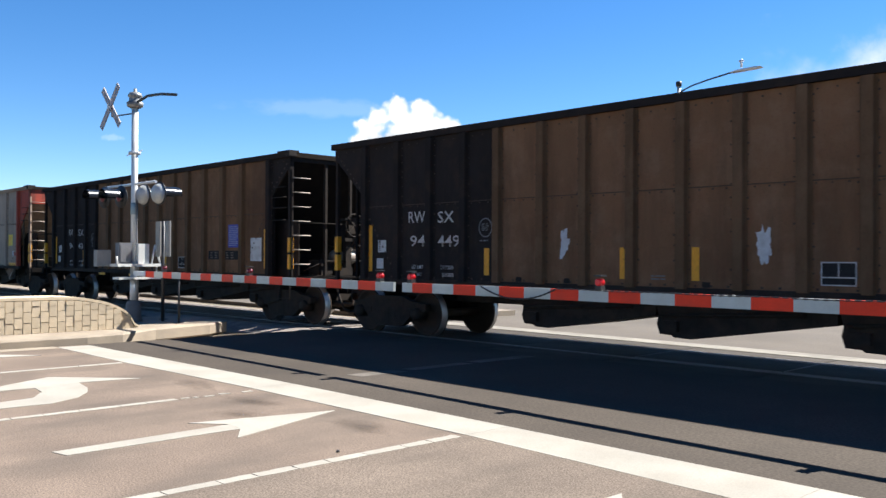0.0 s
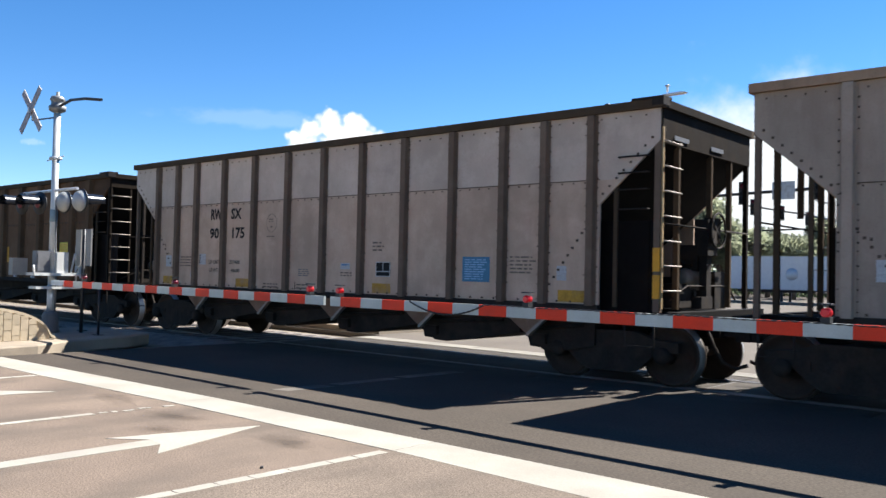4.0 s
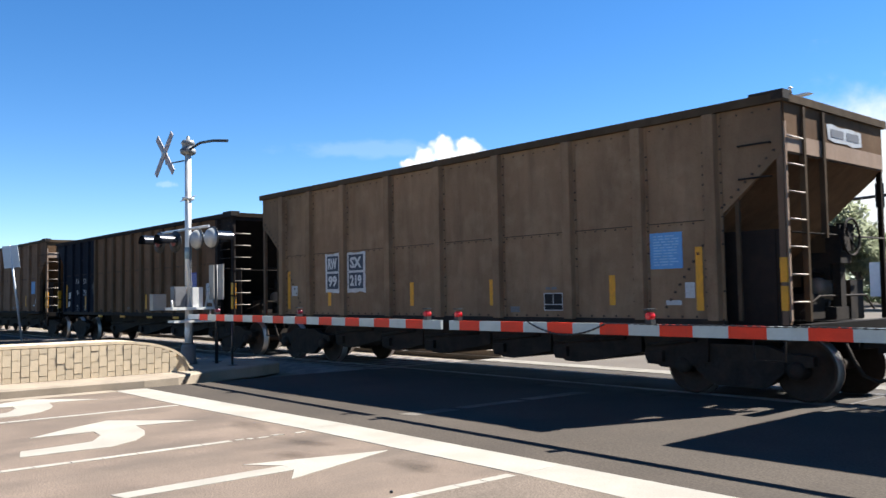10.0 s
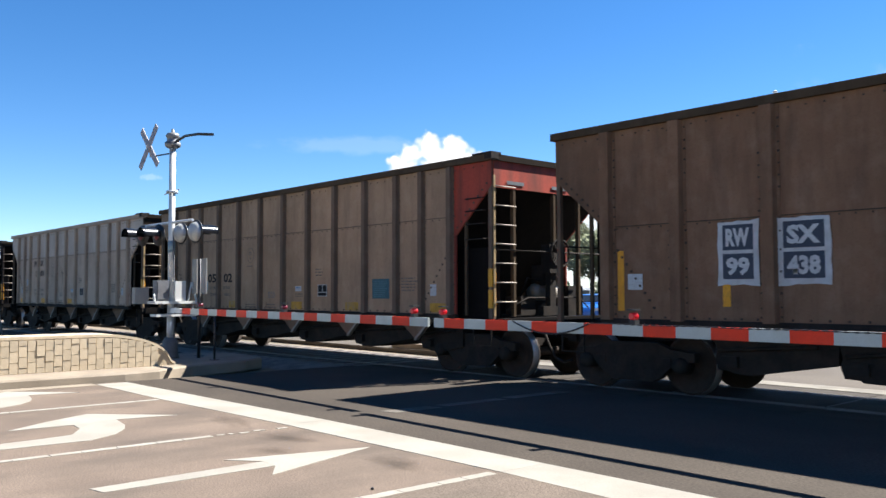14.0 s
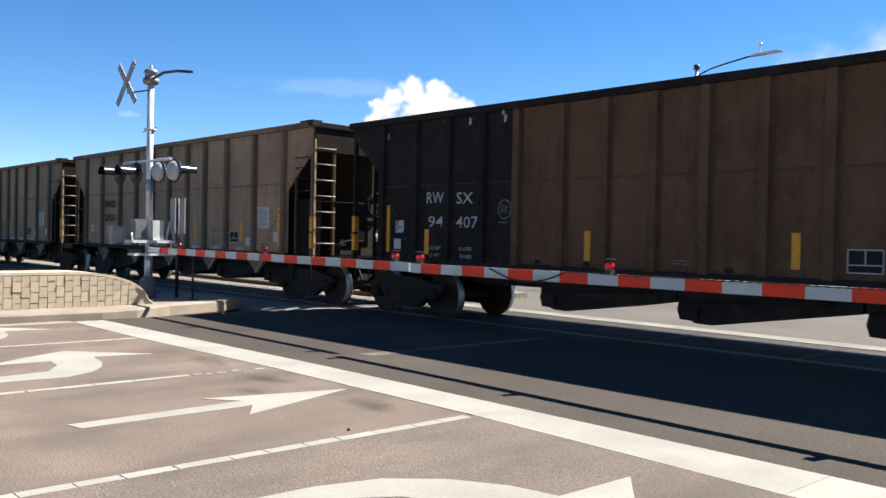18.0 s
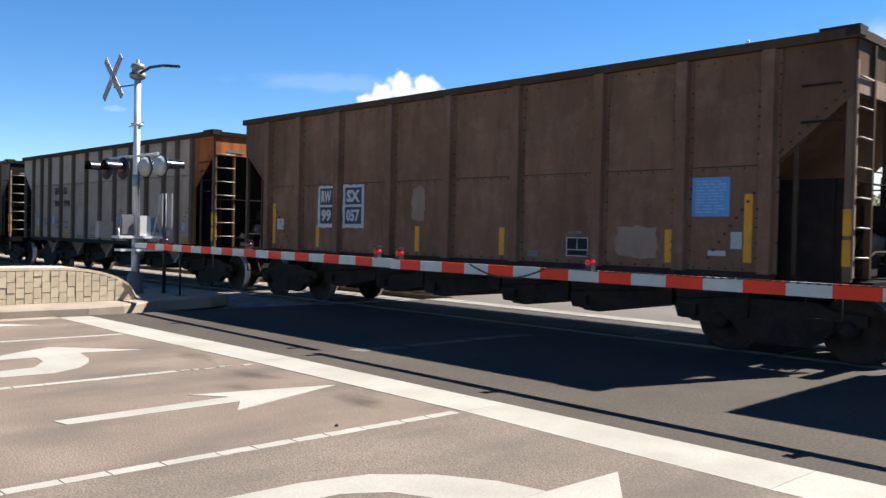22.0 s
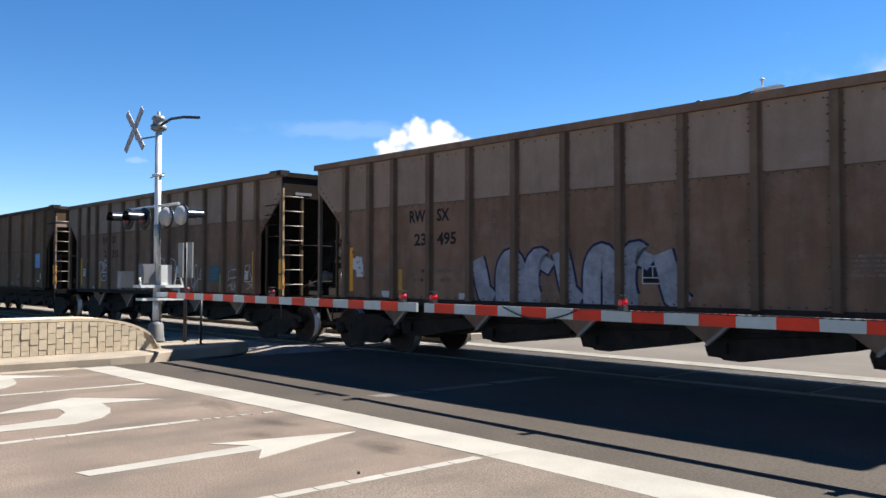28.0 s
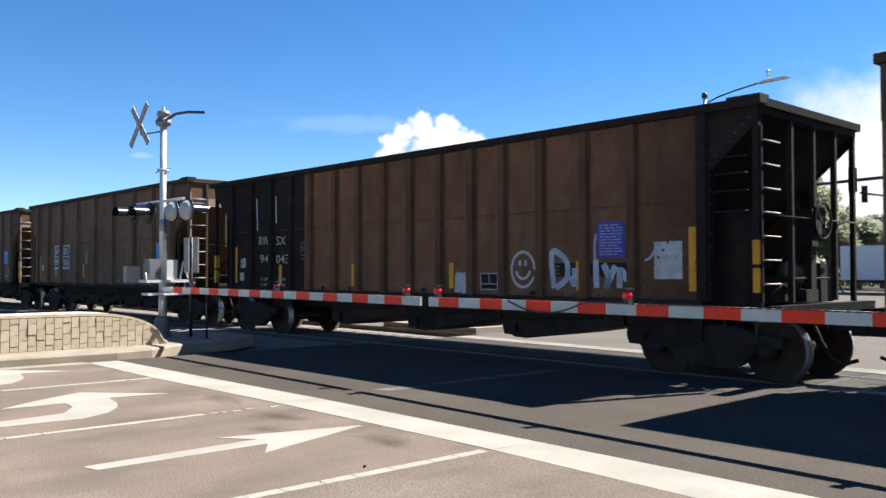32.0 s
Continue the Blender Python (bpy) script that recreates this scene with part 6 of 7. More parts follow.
def mark_e(car, number, bars_at):
    """Lettering and cards of a bay-windowed grey car."""
    for word, z0 in (("RWSX", 2.33), (number, 1.9)):
        lettering(car, word, 2.63, 3.49, z0, z0 + 0.235, DARKTEXT)
    ybars(car, bars_at, 1.42, 0.45)
    plate(car, "notice", 11.93, 12.43, 1.74, 2.24, PLATE, "white printed notice")
    bars(car, 11.98, 12.38, 1.77, 2.21, 11, CASE)
    box_mark(car, 10.6, 11.02, 1.37, 1.65)
    plate(car, "tag_card", 11.37, 11.62, 1.3, 1.5, PLATE)
    plate(car, "tag_card", 12.63, 12.81, 1.42, 1.64, PLATE)
    plate(car, "tag_card", 1.44, 1.74, 1.56, 1.8, PLATE, "white paper card with a printed edge")
    bars(car, 1.44, 1.51, 1.58, 1.79, 5, DARKTEXT, seed=9)
    for x in (2.99, 4.18, 4.95, 6.09, 7.5, 8.54, 9.68, 10.89):
        plate(car, "sill_patch", x, x + 0.38, 1.17, 1.25, PLATE)
    for x0, x1, z0, z1, n in ((4.25, 4.7, 1.34, 1.5, 3), (9.7, 10.2, 1.3, 1.5, 3), (5.3, 5.7, 1.36, 1.48, 2), (9.68, 10.1, 1.62, 1.72, 2)):
        bars(car, x0, x1, z0, z1, n, RIBBROWN, seed=int(x0 * 10))


mark_e(c, "23561", (2.84, 5.2, 8.76, 11.15))
spray(c, [((6.2, 1.45), (6.15, 1.75), (6.4, 1.82), (6.45, 1.5)), ((6.5, 1.8), (6.55, 1.45), (6.75, 1.6), (6.85, 1.8), (6.9, 1.45)), ((7.17, 1.48), (7.3, 1.7), (7.38, 1.5), (7.22, 1.56), (7.53, 1.48))], 0.06, SPRAY_NAVY, "faded dark blue scrawl")
c = hopper_car("E", LEFT[15], GREYCAR, "dusty grey ribbed coal hopper car with black scrawl", rib_paint=RIBBROWN, slope_paint=ENDGRIME_SHADE, chord=TAUPE)
mark_e(c, "23533", (2.69, 5.86, 8.53))
spray(c, [((6.27, 1.53), (6.09, 1.43), (6.1, 1.23), (6.28, 1.15), (6.51, 1.36), (6.32, 1.62), (6.34, 1.93), (6.58, 1.54), (6.48, 1.49)), ((6.58, 1.54), (6.67, 1.87), (6.94, 1.63), (7, 1.2)),
    ((6.73, 1.36), (6.63, 1.63), (6.82, 1.72)), ((6.96, 1.72), (7.22, 1.85), (7.3, 1.55), (7.12, 1.2)),
    ((7.3, 1.55), (7.56, 1.85), (7.78, 1.68), (7.83, 1.36), (7.58, 1.22), (7.35, 1.38), (7.65, 1.68)), ((7.88, 1.24), (7.91, 1.77), (8.01, 1.83), (8.09, 1.29)),
    ((8.12, 1.77), (8.15, 1.33), (8.33, 1.42), (8.3, 1.81), (8.48, 1.77))], 0.05, SPRAY_DARK, "dark sprayed outline strokes")
spray(c, [((8.67, 1.87), (9.08, 1.85)), ((8.75, 1.78), (8.83, 1.68), (8.9, 1.78), (8.94, 1.68), (9.05, 1.8), (9.16, 1.65)),
    ((8.67, 1.19), (8.7, 1.41), (8.87, 1.51), (9.02, 1.36), (9.03, 1.21)), ((1.52, 2), (1.97, 2.03)),
    ((1.57, 1.86), (2.14, 1.83), (2.26, 2))], 0.03, SPRAY_DARK, "thin dark scrawl")
spray(c, [((3.02, 1.78), (3.35, 1.62), (3.61, 1.26))], 0.13, SPRAY_DARK, "smeared dark stroke", 2)
c = hopper_car("B", LEFT[16], BROWN_TALL, "tall brown coal hopper car with pale paint blotches", slope_paint=BROWN_RIB)
mark_b(c, "99", "057", (2.98, 6.16, 8.3, 11.5), 1.26, 0.06)
patch(c, 10.56, 11.36, 1.28, 1.8, TAUPE_UPPER, "pale blotch of overpaint", 9)
patch(c, 5.98, 6.38, 1.8, 2.5, TAUPE_UPPER, "pale blotch of overpaint", 10)
c = hopper_car("D", LEFT[17], PALEDULL, "pale grey ribbed coal hopper car with orange end", end_paint=ORANGE, right_width=1.06, rib_paint=RIBBROWN, upper=PALECAR, rail_paint=BROWN_RIB)
mark_d(c, [("RW", 3.15, 3.58, 2.65), ("SX", 3.93, 4.28, 2.65), ("900", 3.12, 3.6, 2.22), ("998", 3.96, 4.49, 2.22)], notice=TEALDULL)
yellow_low(c, [1.3, 3.95, 7.2, 9.55, 12.38])
plate(c, "tag_card", 11.5, 11.71, 1.36, 1.5, PLATE)
c = hopper_car("D", LEFT[18], TAUPE, "two-tone taupe ribbed coal hopper car with blue notice", chord=TAUPE, rib_paint=TAUPE_RIB, upper=TAUPE_UPPER)
mark_d(c, [("RW", 3.12, 3.6, 2.68), ("SX", 3.85, 4.18, 2.67), ("23", 3.25, 3.62, 2.27), ("376", 3.88, 4.36, 2.26)], notice=TEALDULL, ink=RIBDARK)
ybars(c, (2.8, 5.33, 7.8, 10.41))
plate(c, "tag_card", 2.14, 2.34, 1.93, 2.12, PLATE)
white_cards(c, [7.39, 9.31, 11.49], 5)
patch(c, 7.35, 7.7, 1.18, 1.36, SPRAY_WHITE, "thin white scrawl", 45, 0.6)
c = hopper_car("D", LEFT[19], TAUPE, "two-tone taupe ribbed coal hopper car with sprayed notice", chord=TAUPE, rib_paint=TAUPE_RIB, upper=TAUPE_UPPER)
mark_d(c, [], notice=SKYBLUE)
spray(c, [((10.5, 1.9), (10.6, 1.72), (10.68, 1.86)), ((10.62, 1.72), (10.6, 1.6)), ((10.85, 1.84), (10.72, 1.78), (10.76, 1.62), (10.88, 1.7), (10.85, 1.84)), ((10.93, 1.6), (10.95, 1.84), (11.06, 1.78), (10.96, 1.68))], 0.045, SPRAY_NAVY, "dark scrawl over the notice", 3)
ybars(c, (3.08, 5.47, 8.97, 11.2))
white_cards(c, [5.0, 7.5, 9.34, 11.5], 6)
c = hopper_car("D", LEFT[20], TAUPE, "taupe ribbed coal hopper car with large blue and white graffiti", chord=TAUPE, rib_paint=TAUPE_RIB, upper=TAUPE_UPPER)
mark_d(c, [("RW", 3.16, 3.63, 2.65), ("SX", 3.95, 4.3, 2.65), ("23", 3.3, 3.66, 2.2), ("495", 3.96, 4.48, 2.2)], ink=DARKTEXT)
ybars(c, (2.88,))
patch(c, 1.3, 1.66, 1.74, 2.04, PLATE, "white torn paper patch", 46)
fat_letters(c, 4.85, 9.3, 1.18, 2.2, SPRAY_GREY, SPRAY_NAVY, 0.34, 7, 23)
white_cards(c, [2.3, 4.55], 8)
c = hopper_car("D", LEFT[21], TAUPE, "taupe ribbed coal hopper car with many pale scrawls", rail_paint=RUNG_TAN, chord=TAUPE, rib_paint=TAUPE_RIB, upper=TAUPE_UPPER)
mark_d(c, [("RW", 3.16, 3.61, 2.66), ("SX", 3.95, 4.29, 2.66), ("23", 3.3, 3.64, 2.21), ("215", 3.96, 4.44, 2.2)], notice=TEALDULL, ink=RIBDARK)
ybars(c, (2.95, 5.87, 8.26, 11.16), 1.2)
spray(c, [((2.94, 1.7), (2.88, 2.06), (3.27, 2.02), (3.22, 1.76), (3.55, 1.75), (3.6, 2.08), (3.27, 2.11)), ((6.32, 1.16), (6.27, 1.95), (6.75, 1.58), (6.37, 1.26)),
    ((6.79, 1.89), (6.96, 1.87), (6.88, 1.27)), ((7.36, 1.48), (7.24, 2.04), (7.6, 2.14), (7.83, 1.93), (7.68, 1.58), (8.06, 1.58)),
    ((7.75, 2.06), (7.98, 2.15), (7.91, 1.73), (7.68, 1.63)), ((8.28, 1.83), (8.24, 2.1), (8.54, 1.99), (8.46, 1.73)),
    ((7.28, 1.13), (7.44, 1.89), (7.68, 1.93)), ((7.6, 1.23), (7.6, 1.48), (7.76, 1.46), (7.79, 1.24))], 0.02, SPRAY_WHITE, "thin pale outline strokes")
spray(c, [((9.43, 1.84), (9.56, 1.31), (9.73, 1.45), (9.66, 1.81), (9.82, 1.9), (9.89, 1.5), (10.11, 1.86), (10.04, 1.54)), ((9.66, 1.18), (9.79, 1.47), (10.14, 1.5), (10.11, 1.19)),
    ((11.57, 1.55), (11.6, 1.73), (12.02, 1.77), (11.96, 1.59), (11.65, 1.55), (11.55, 1.49)), ((11.54, 1.34), (11.7, 1.4), (11.78, 1.26), (11.96, 1.41)),
    ((12.42, 1.85), (12.61, 1.89), (12.58, 1.71), (12.41, 1.71), (12.42, 1.85)), ((12.49, 1.69), (12.39, 1.49), (12.72, 1.49), (12.65, 1.69)),
    ((12.56, 1.41), (12.75, 1.4), (12.51, 1.28))], 0.022, SPRAY_WHITE, "thin pale scrawls")
spray(c, [((2.9, 2.05), (2.97, 1.7), (3.12, 1.76), (3.1, 2.05), (2.9, 2.05)), ((3.14, 2.03), (3.25, 2), (3.23, 1.78), (3.14, 1.8), (3.14, 2.03)),
    ((3.31, 2.08), (3.35, 1.85), (3.48, 2), (3.56, 1.83), (3.64, 2.03)), ((3.64, 1.94), (3.64, 1.76), (3.12, 1.72)),
    ((3.08, 1.49), (3.27, 1.63), (3.52, 1.57), (3.39, 1.46), (3.08, 1.47))], 0.022, SPRAY_WHITE, "thin pale loops and an oval", 2)
spray(c, [((5.37, 1.72), (5.18, 1.73), (5.16, 1.3), (5.37, 1.29)), ((5.43, 1.73), (5.42, 1.27)),
    ((5.62, 1.7), (5.48, 1.73), (5.5, 1.31), (5.65, 1.35))], 0.035, SPRAY_DARK, "dark block strokes")
for x, z in ((9.5, 1.2), (11.6, 1.18), (6.35, 1.2), (8.3, 1.15)):
    patch(c, x, x + 0.45, z, z + 0.32, TAUPE_UPPER, "hazy pale overspray", int(x * 10), 0.5)
white_cards(c, [2.33, 4.54, 8.4], 7)
c = hopper_car("B", LEFT[22], BROWN_DULL, "tall brown coal hopper car with blue and yellow graffiti", slope_paint=ENDGRIME_SHADE)
mark_b(c, "99", "213", (2.52, 5.7, 8.5, 11.47), 1.26)
BUBBLES = [((4.74, 2.03), (5.11, 2.05), (5.36, 1.79), (5.41, 1.21), (4.89, 1.2)), ((5.58, 1.99), (5.84, 2.07), (5.9, 2.14), (6.11, 2.14), (6.03, 1.88), (5.97, 1.67), (6.22, 1.43), (6.11, 1.24), (5.72, 1.24), (5.56, 1.57)),
    ((6.07, 1.67), (6.37, 1.76), (6.64, 1.58), (6.62, 1.26), (6.24, 1.25), (6.2, 1.46))]
blob(c, [((4.61, 2.09), (5.02, 2.2), (5.36, 2.06), (5.72, 2.19), (5.92, 2.34), (6.15, 2.18), (6.52, 2.11), (6.57, 1.84), (6.71, 1.52), (6.62, 1.24), (6.26, 1.21), (6.07, 1.26), (5.72, 1.2), (4.85, 1.18), (4.68, 1.64))][0], SPRAY_BLUE, "blue sprayed bubble outline")
for shape in BUBBLES:
    blob(c, shape, SPRAY_YELLOW, "ochre sprayed bubble", 1)
spray(c, [((4.94, 1.54), (5.32, 1.62)), ((5.6, 1.76), (5.92, 1.76))], 0.07, SPRAY_BLUE, "blue sprayed stroke", 2)
spray(c, [((6.26, 2.06), (6.48, 1.99), (6.44, 1.85), (6.22, 1.76))], 0.07, SPRAY_YELLOW, "ochre sprayed stroke", 2)
c = hopper_car("A", LEFT[23], BROWN, "brown coal hopper car with white graffiti and a sprayed ring", rib_paint=BROWN_RIB, left_paint=BLACKCAR, left_width=4.33, **SOOTY)
mark_a(c, "94", "043", (3.3, 6.2, 9.26, 12.25))
smile_ring(c, 11.05, 1.62, 0.26, 0.055, SPRAY_WHITE)
spray(c, [((11.74, 1.31), (11.7, 1.9), (11.99, 1.77), (12.01, 1.48), (11.78, 1.31)), ((12.17, 1.64), (12.17, 1.37), (12.09, 1.51)),
    ((12.59, 1.77), (12.61, 1.33)), ((12.74, 1.7), (12.84, 1.49), (12.78, 1.33), (12.97, 1.67)),
    ((13.04, 1.33), (13.06, 1.61), (13.19, 1.46), (13.26, 1.67), (13.24, 1.31))], 0.1, SPRAY_PALE, "thick white brushed strokes", 2)
spray(c, [((12.58, 1.73), (12.57, 1.99), (12.6, 2.17))], 0.045, SPRAY_PALE, "run of white paint", 2)
spray(c, [((13.5, 1.75), (13.6, 1.8), (13.7, 1.95))], 0.04, SPRAY_PALE, "run of white paint", 2)
spray(c, [((2.2, 3.4), (2.25, 2.6)), ((3.1, 3.4), (3.12, 2.75))], 0.04, SPRAY_WHITE, "thin pale drip", 2)
patch(c, 9.34, 9.66, 1.16, 1.6, PLATE, "white torn paper patch", 13)
c = hopper_car("B", LEFT[24], BROWN_TALL, "tall brown coal hopper car with faded stickers", slope_paint=BROWN_RIB)
mark_b(c, "99", "316", (3.06, 5.9, 8.39, 11.01))
patch(c, 6.0, 6.34, 1.82, 2.33, TAUPE_UPPER, "pale round patch of paint", 14)
c = hopper_car("B", LEFT[25], TAUPE, "tall taupe coal hopper car at the tail", slope_paint=BROWN_RIB)
mark_b(c, "99", "104", (3.06, 5.9, 8.39, 11.01))
c = hopper_car("D", LEFT[26], GREYCAR, "dusty grey ribbed coal hopper car at the tail", rib_paint=RIBBROWN)
mark_d(c, RW_SX)


# seconds, and how far the tips of the short and the long gate arm stand off in the wind
SWAY = [(0, 0.02, 0.01), (1, 0.011, 0.016), (2, 0.031, -0.004), (5, 0.05, -0.008), (6, 0.061, -0.036), (7, 0.02, -0.046), (8, 0.046, -0.009), (9, 0.056, -0.03), (10, -0.028, -0.043), (11, 0.071, -0.005), (13, 0.012, -0.023), (14, 0.031, -0.024),
        (17, 0.046, 0.062), (18, 0.063, -0.063), (19, 0.035, 0.031), (20, 0.032, -0.054), (21, 0.063, -0.023), (22, -0.053, -0.22), (23, -0.035, 0.072), (24, 0.002, -0.145), (25, 0.087, 0.174), (26, 0.011, -0.125), (29, 0.077, 0.093), (30, -0.021, -0.076), (31, 0.089, -0.048), (32, 0.03, 0.02)]


def motions():
    """The train rolls by at a steady speed; each wheelset turns while its car passes; the gate arms sway a little."""
    for arm_, side, pivot, reach in ((gate_a, 1, 0.0, 8.1), (gate_b, 2, 16.9, -16.9)):
        home = arm_.matrix_basis.copy() @ pose(pivot, 0, 0)
        walk(arm_, [(row[0], home @ pose(0, 0, 0, 0, 0, math.degrees(row[side] / reach)) @ pose(-pivot, 0, 0)) for row in SWAY])
    for car, x0 in cars:
        walk(car, [(t, pose(x0 + SPEED * t, track_y(x0 + SPEED * t), 0, 0, 0, math.degrees(math.atan(SKEW)))) for t in range(-2, 35, 2)])
    start = {car: x0 for car, x0 in cars}
    for car, ws, dx, tx in wheelsets:
        t_in = (-46.0 - start[car] - tx) / SPEED
        t_out = (8.0 - start[car] - tx) / SPEED
        f0, f1 = max(0, math.floor(t_in * FPS)), min(32 * FPS, math.ceil(t_out * FPS))
        if f1 <= f0:
            continue
        times = sorted({0, *range(f0, f1 + 1), 32 * FPS})
        rows = []
        for k in times:
            t = min(max(k, f0), f1) / FPS
            rows.append((k / FPS, pose(dx, 0, WHEEL_R, 0, math.degrees(SPEED * (t - f0 / FPS) / WHEEL_R) % 360, 0)))
        walk(ws, rows)

# ---- beyond the track ----
tan_kerb = slab("kerb_far", -19.5, -15.6, 14.75, 17.2, -0.1, 0.14, CONCRETE, "pale concrete kerb island beyond the track", "kerb")
slab("pavement_kerb", -70, 40, 56.0, 57.5, -0.1, 0.13, CONCRETE, "pale concrete kerb and pavement across the street", "pavement")

street = tagged(empty("street_lamp", pose(-15.75, 25.7, 0)), "grey curved-arm street lamp beyond the track", "street lamp")
part("pole", made(tube, [(0, 0, 0), (0, 0, 4), (0, 0, 7.55)], [0.11, 0.085, 0.06], 10), GALV, street)
part("pole_cap", made(lathe, [(0.02, 7.5), (0.1, 7.52), (0.1, 7.68), (0.02, 7.7)], 10), BLACK, street)
part("lamp_arm", made(tube, [(0, 0, 7.3), (0.5, 0, 7.47), (1.1, 0, 7.58), (1.9, 0, 7.69), (2.5, 0, 7.71)], 0.028, 8), BLACK, street)
bm = bmesh.new()
prism(bm, [(1.95, 7.68), (2.2, 7.73), (2.85, 7.745), (3.0, 7.72), (2.85, 7.69)], "y", -0.14, 0.14)
part("luminaire", bm, GALV, street)
part("photocell", made(lathe, [(0.02, 7.8), (0.04, 7.81), (0.04, 7.98), (0.1, 8.02), (0.02, 8.07)], 8, "z", (2.3, 0, 0)), GALV, street)


def signal_head(parent, x, y, z, yaw):
    ob = part("signal_head", finish("signal_head", boxes((-0.17, 0.17, -0.12, 0.12, -0.52, 0.52)), None, 0.02), BLACK, parent)
    ob.matrix_basis = pose(x, y, z, 0, 0, yaw)
    for i, m in enumerate((RED_LENS, BLACK, BLACK)):
        part("lens", made(lathe, [(0.02, -0.13), (0.12, -0.125), (0.12, -0.12)], 12, "y", (0, 0, 0.33 - 0.33 * i)), m, ob)
        bm = bmesh.new()
        tube(bm, [(0, -0.12, 0.33 - 0.33 * i), (0, -0.34, 0.31 - 0.33 * i)], 0.13, 10, caps=False)
        part("visor", bm, BLACK, ob)


near_signal = tagged(empty("traffic_signal", pose(0, 0, 0)), "dark mast-arm traffic signal across the street", "traffic signal", group="traffic signals")
part("pole", made(tube, [(-4.0, 38, 0), (-4.0, 38, 6.6)], 0.13, 10), BLACK, near_signal)
part("mast_arm", made(tube, [(-4.0, 38, 5.75), (-10, 38, 5.7), (-16, 38, 5.55), (-20.6, 38, 5.4)], [0.1, 0.09, 0.07, 0.05], 8), BLACK, near_signal)
signal_head(near_signal, -15.95, 37.85, 5.55, 20)
signal_head(near_signal, -12.6, 37.85, 5.65, 20)
signal_head(near_signal, -20.3, 37.85, 5.4, 20)
part("street_sign", boxes((-14.6, -13.6, 37.86, 37.9, 5.2, 6.0)), PLATE, near_signal, "pale sign panel on the arm")
far_signal = tagged(empty("traffic_signal", pose(0, 0, 0)), "dark mast-arm traffic signal on the far corner", "traffic signal", group="traffic signals")
part("pole", made(tube, [(-23.4, 76, 0), (-23.4, 76, 7.0)], 0.13, 10), BLACK, far_signal)
part("mast_arm", made(tube, [(-23.4, 76, 6.7), (-22.9, 66, 6.65), (-22.3, 54, 6.4)], [0.1, 0.09, 0.06], 8), BLACK, far_signal)
for x, y in ((-22.25, 54.5), (-22.5, 60.2), (-22.9, 66.5)):
    signal_head(far_signal, x, y, 6.35, 20)
part("second_arm", made(tube, [(-23.4, 76, 6.2), (-30.0, 75, 6.0), (-36.0, 74, 5.9)], [0.09, 0.07, 0.05], 8), BLACK, far_signal)
signal_head(far_signal, -35.5, 73.9, 5.8, 20)
signal_head(far_signal, -33.2, 74.3, 5.8, 20)


def vehicle(m, colour, label, kind="car"):
    """A road vehicle: body shell, windows, wheels, lamps; nose towards +x."""
    ob = tagged(empty("parked_car" if kind == "car" else "parked_van", m), label, "car" if kind == "car" else "van")
    if kind == "car":
        low = [(-2.2, 0.35), (-2.25, 0.75), (-2.1, 0.95), (-1.2, 1.0), (1.0, 0.98), (2.05, 0.8), (2.2, 0.6), (2.15, 0.35)]
        cab = [(-1.75, 0.97), (-1.2, 1.38), (-0.7, 1.46), (0.3, 1.44), (1.1, 0.97)]
        glass = [(-1.5, 1.0), (-1.08, 1.33), (0.24, 1.37), (0.88, 1.0)]
    else:
        low = [(-2.4, 0.4), (-2.45, 0.9), (-2.4, 1.1), (1.2, 1.1), (2.2, 0.95), (2.4, 0.75), (2.4, 0.4)]
        cab = [(-2.38, 1.08), (-2.3, 1.75), (-2.0, 1.84), (0.4, 1.82), (1.35, 1.08)]
        glass = [(-2.2, 1.15), (-2.12, 1.66), (0.33, 1.68), (1.05, 1.15)]
    bm = bmesh.new()
    prism(bm, low, "y", -0.9, 0.9)
    part("body", finish("body", bm, None, 0.06), colour, ob)
    bm = bmesh.new()
    prism(bm, cab, "y", -0.76, 0.76)
    part("cabin", finish("cabin", bm, None, 0.05), colour, ob)
    for s in (-1, 1):
        bm = bmesh.new()
        prism(bm, glass, "y", s * 0.762, s * 0.772)
        part("side_window", bm, GLASS_DARK, ob)
    xw = cab[-1][0]
    ws = part("windscreen", boxes((-0.01, 0.01, -0.68, 0.68, -0.28, 0.3)), GLASS_DARK, ob)
    ws.matrix_basis = pose(xw - 0.36, 0, cab[-1][1] + 0.25, 0, -55, 0)
    for x in (-1.35, 1.4):
        for y in (-0.82, 0.82):
            w = part("wheel", keep("tyre", lambda: finish("wheel", made(lathe, [(0.05, -0.1), (0.28, -0.1), (0.33, -0.07), (0.33, 0.07), (0.28, 0.1), (0.05, 0.1)], 18, "y"))), TYRE, ob, at=(x, y, 0.33))
            part("rim", keep("rim", lambda: finish("rim", made(lathe, [(0.02, -0.11), (0.2, -0.108), (0.2, 0.108), (0.02, 0.11)], 14, "y"))), CHROME, w)
    for y in (-0.65, 0.65):
        part("headlamp", boxes((low[-2][0] - 0.06, low[-2][0] + 0.01, y - 0.16, y + 0.16, 0.62, 0.76)), WHITE, ob)
        part("tail_lamp", boxes((low[1][0] - 0.02, low[1][0] + 0.06, y - 0.12, y + 0.12, 0.72, 0.9)), RED_LENS, ob)
    return ob


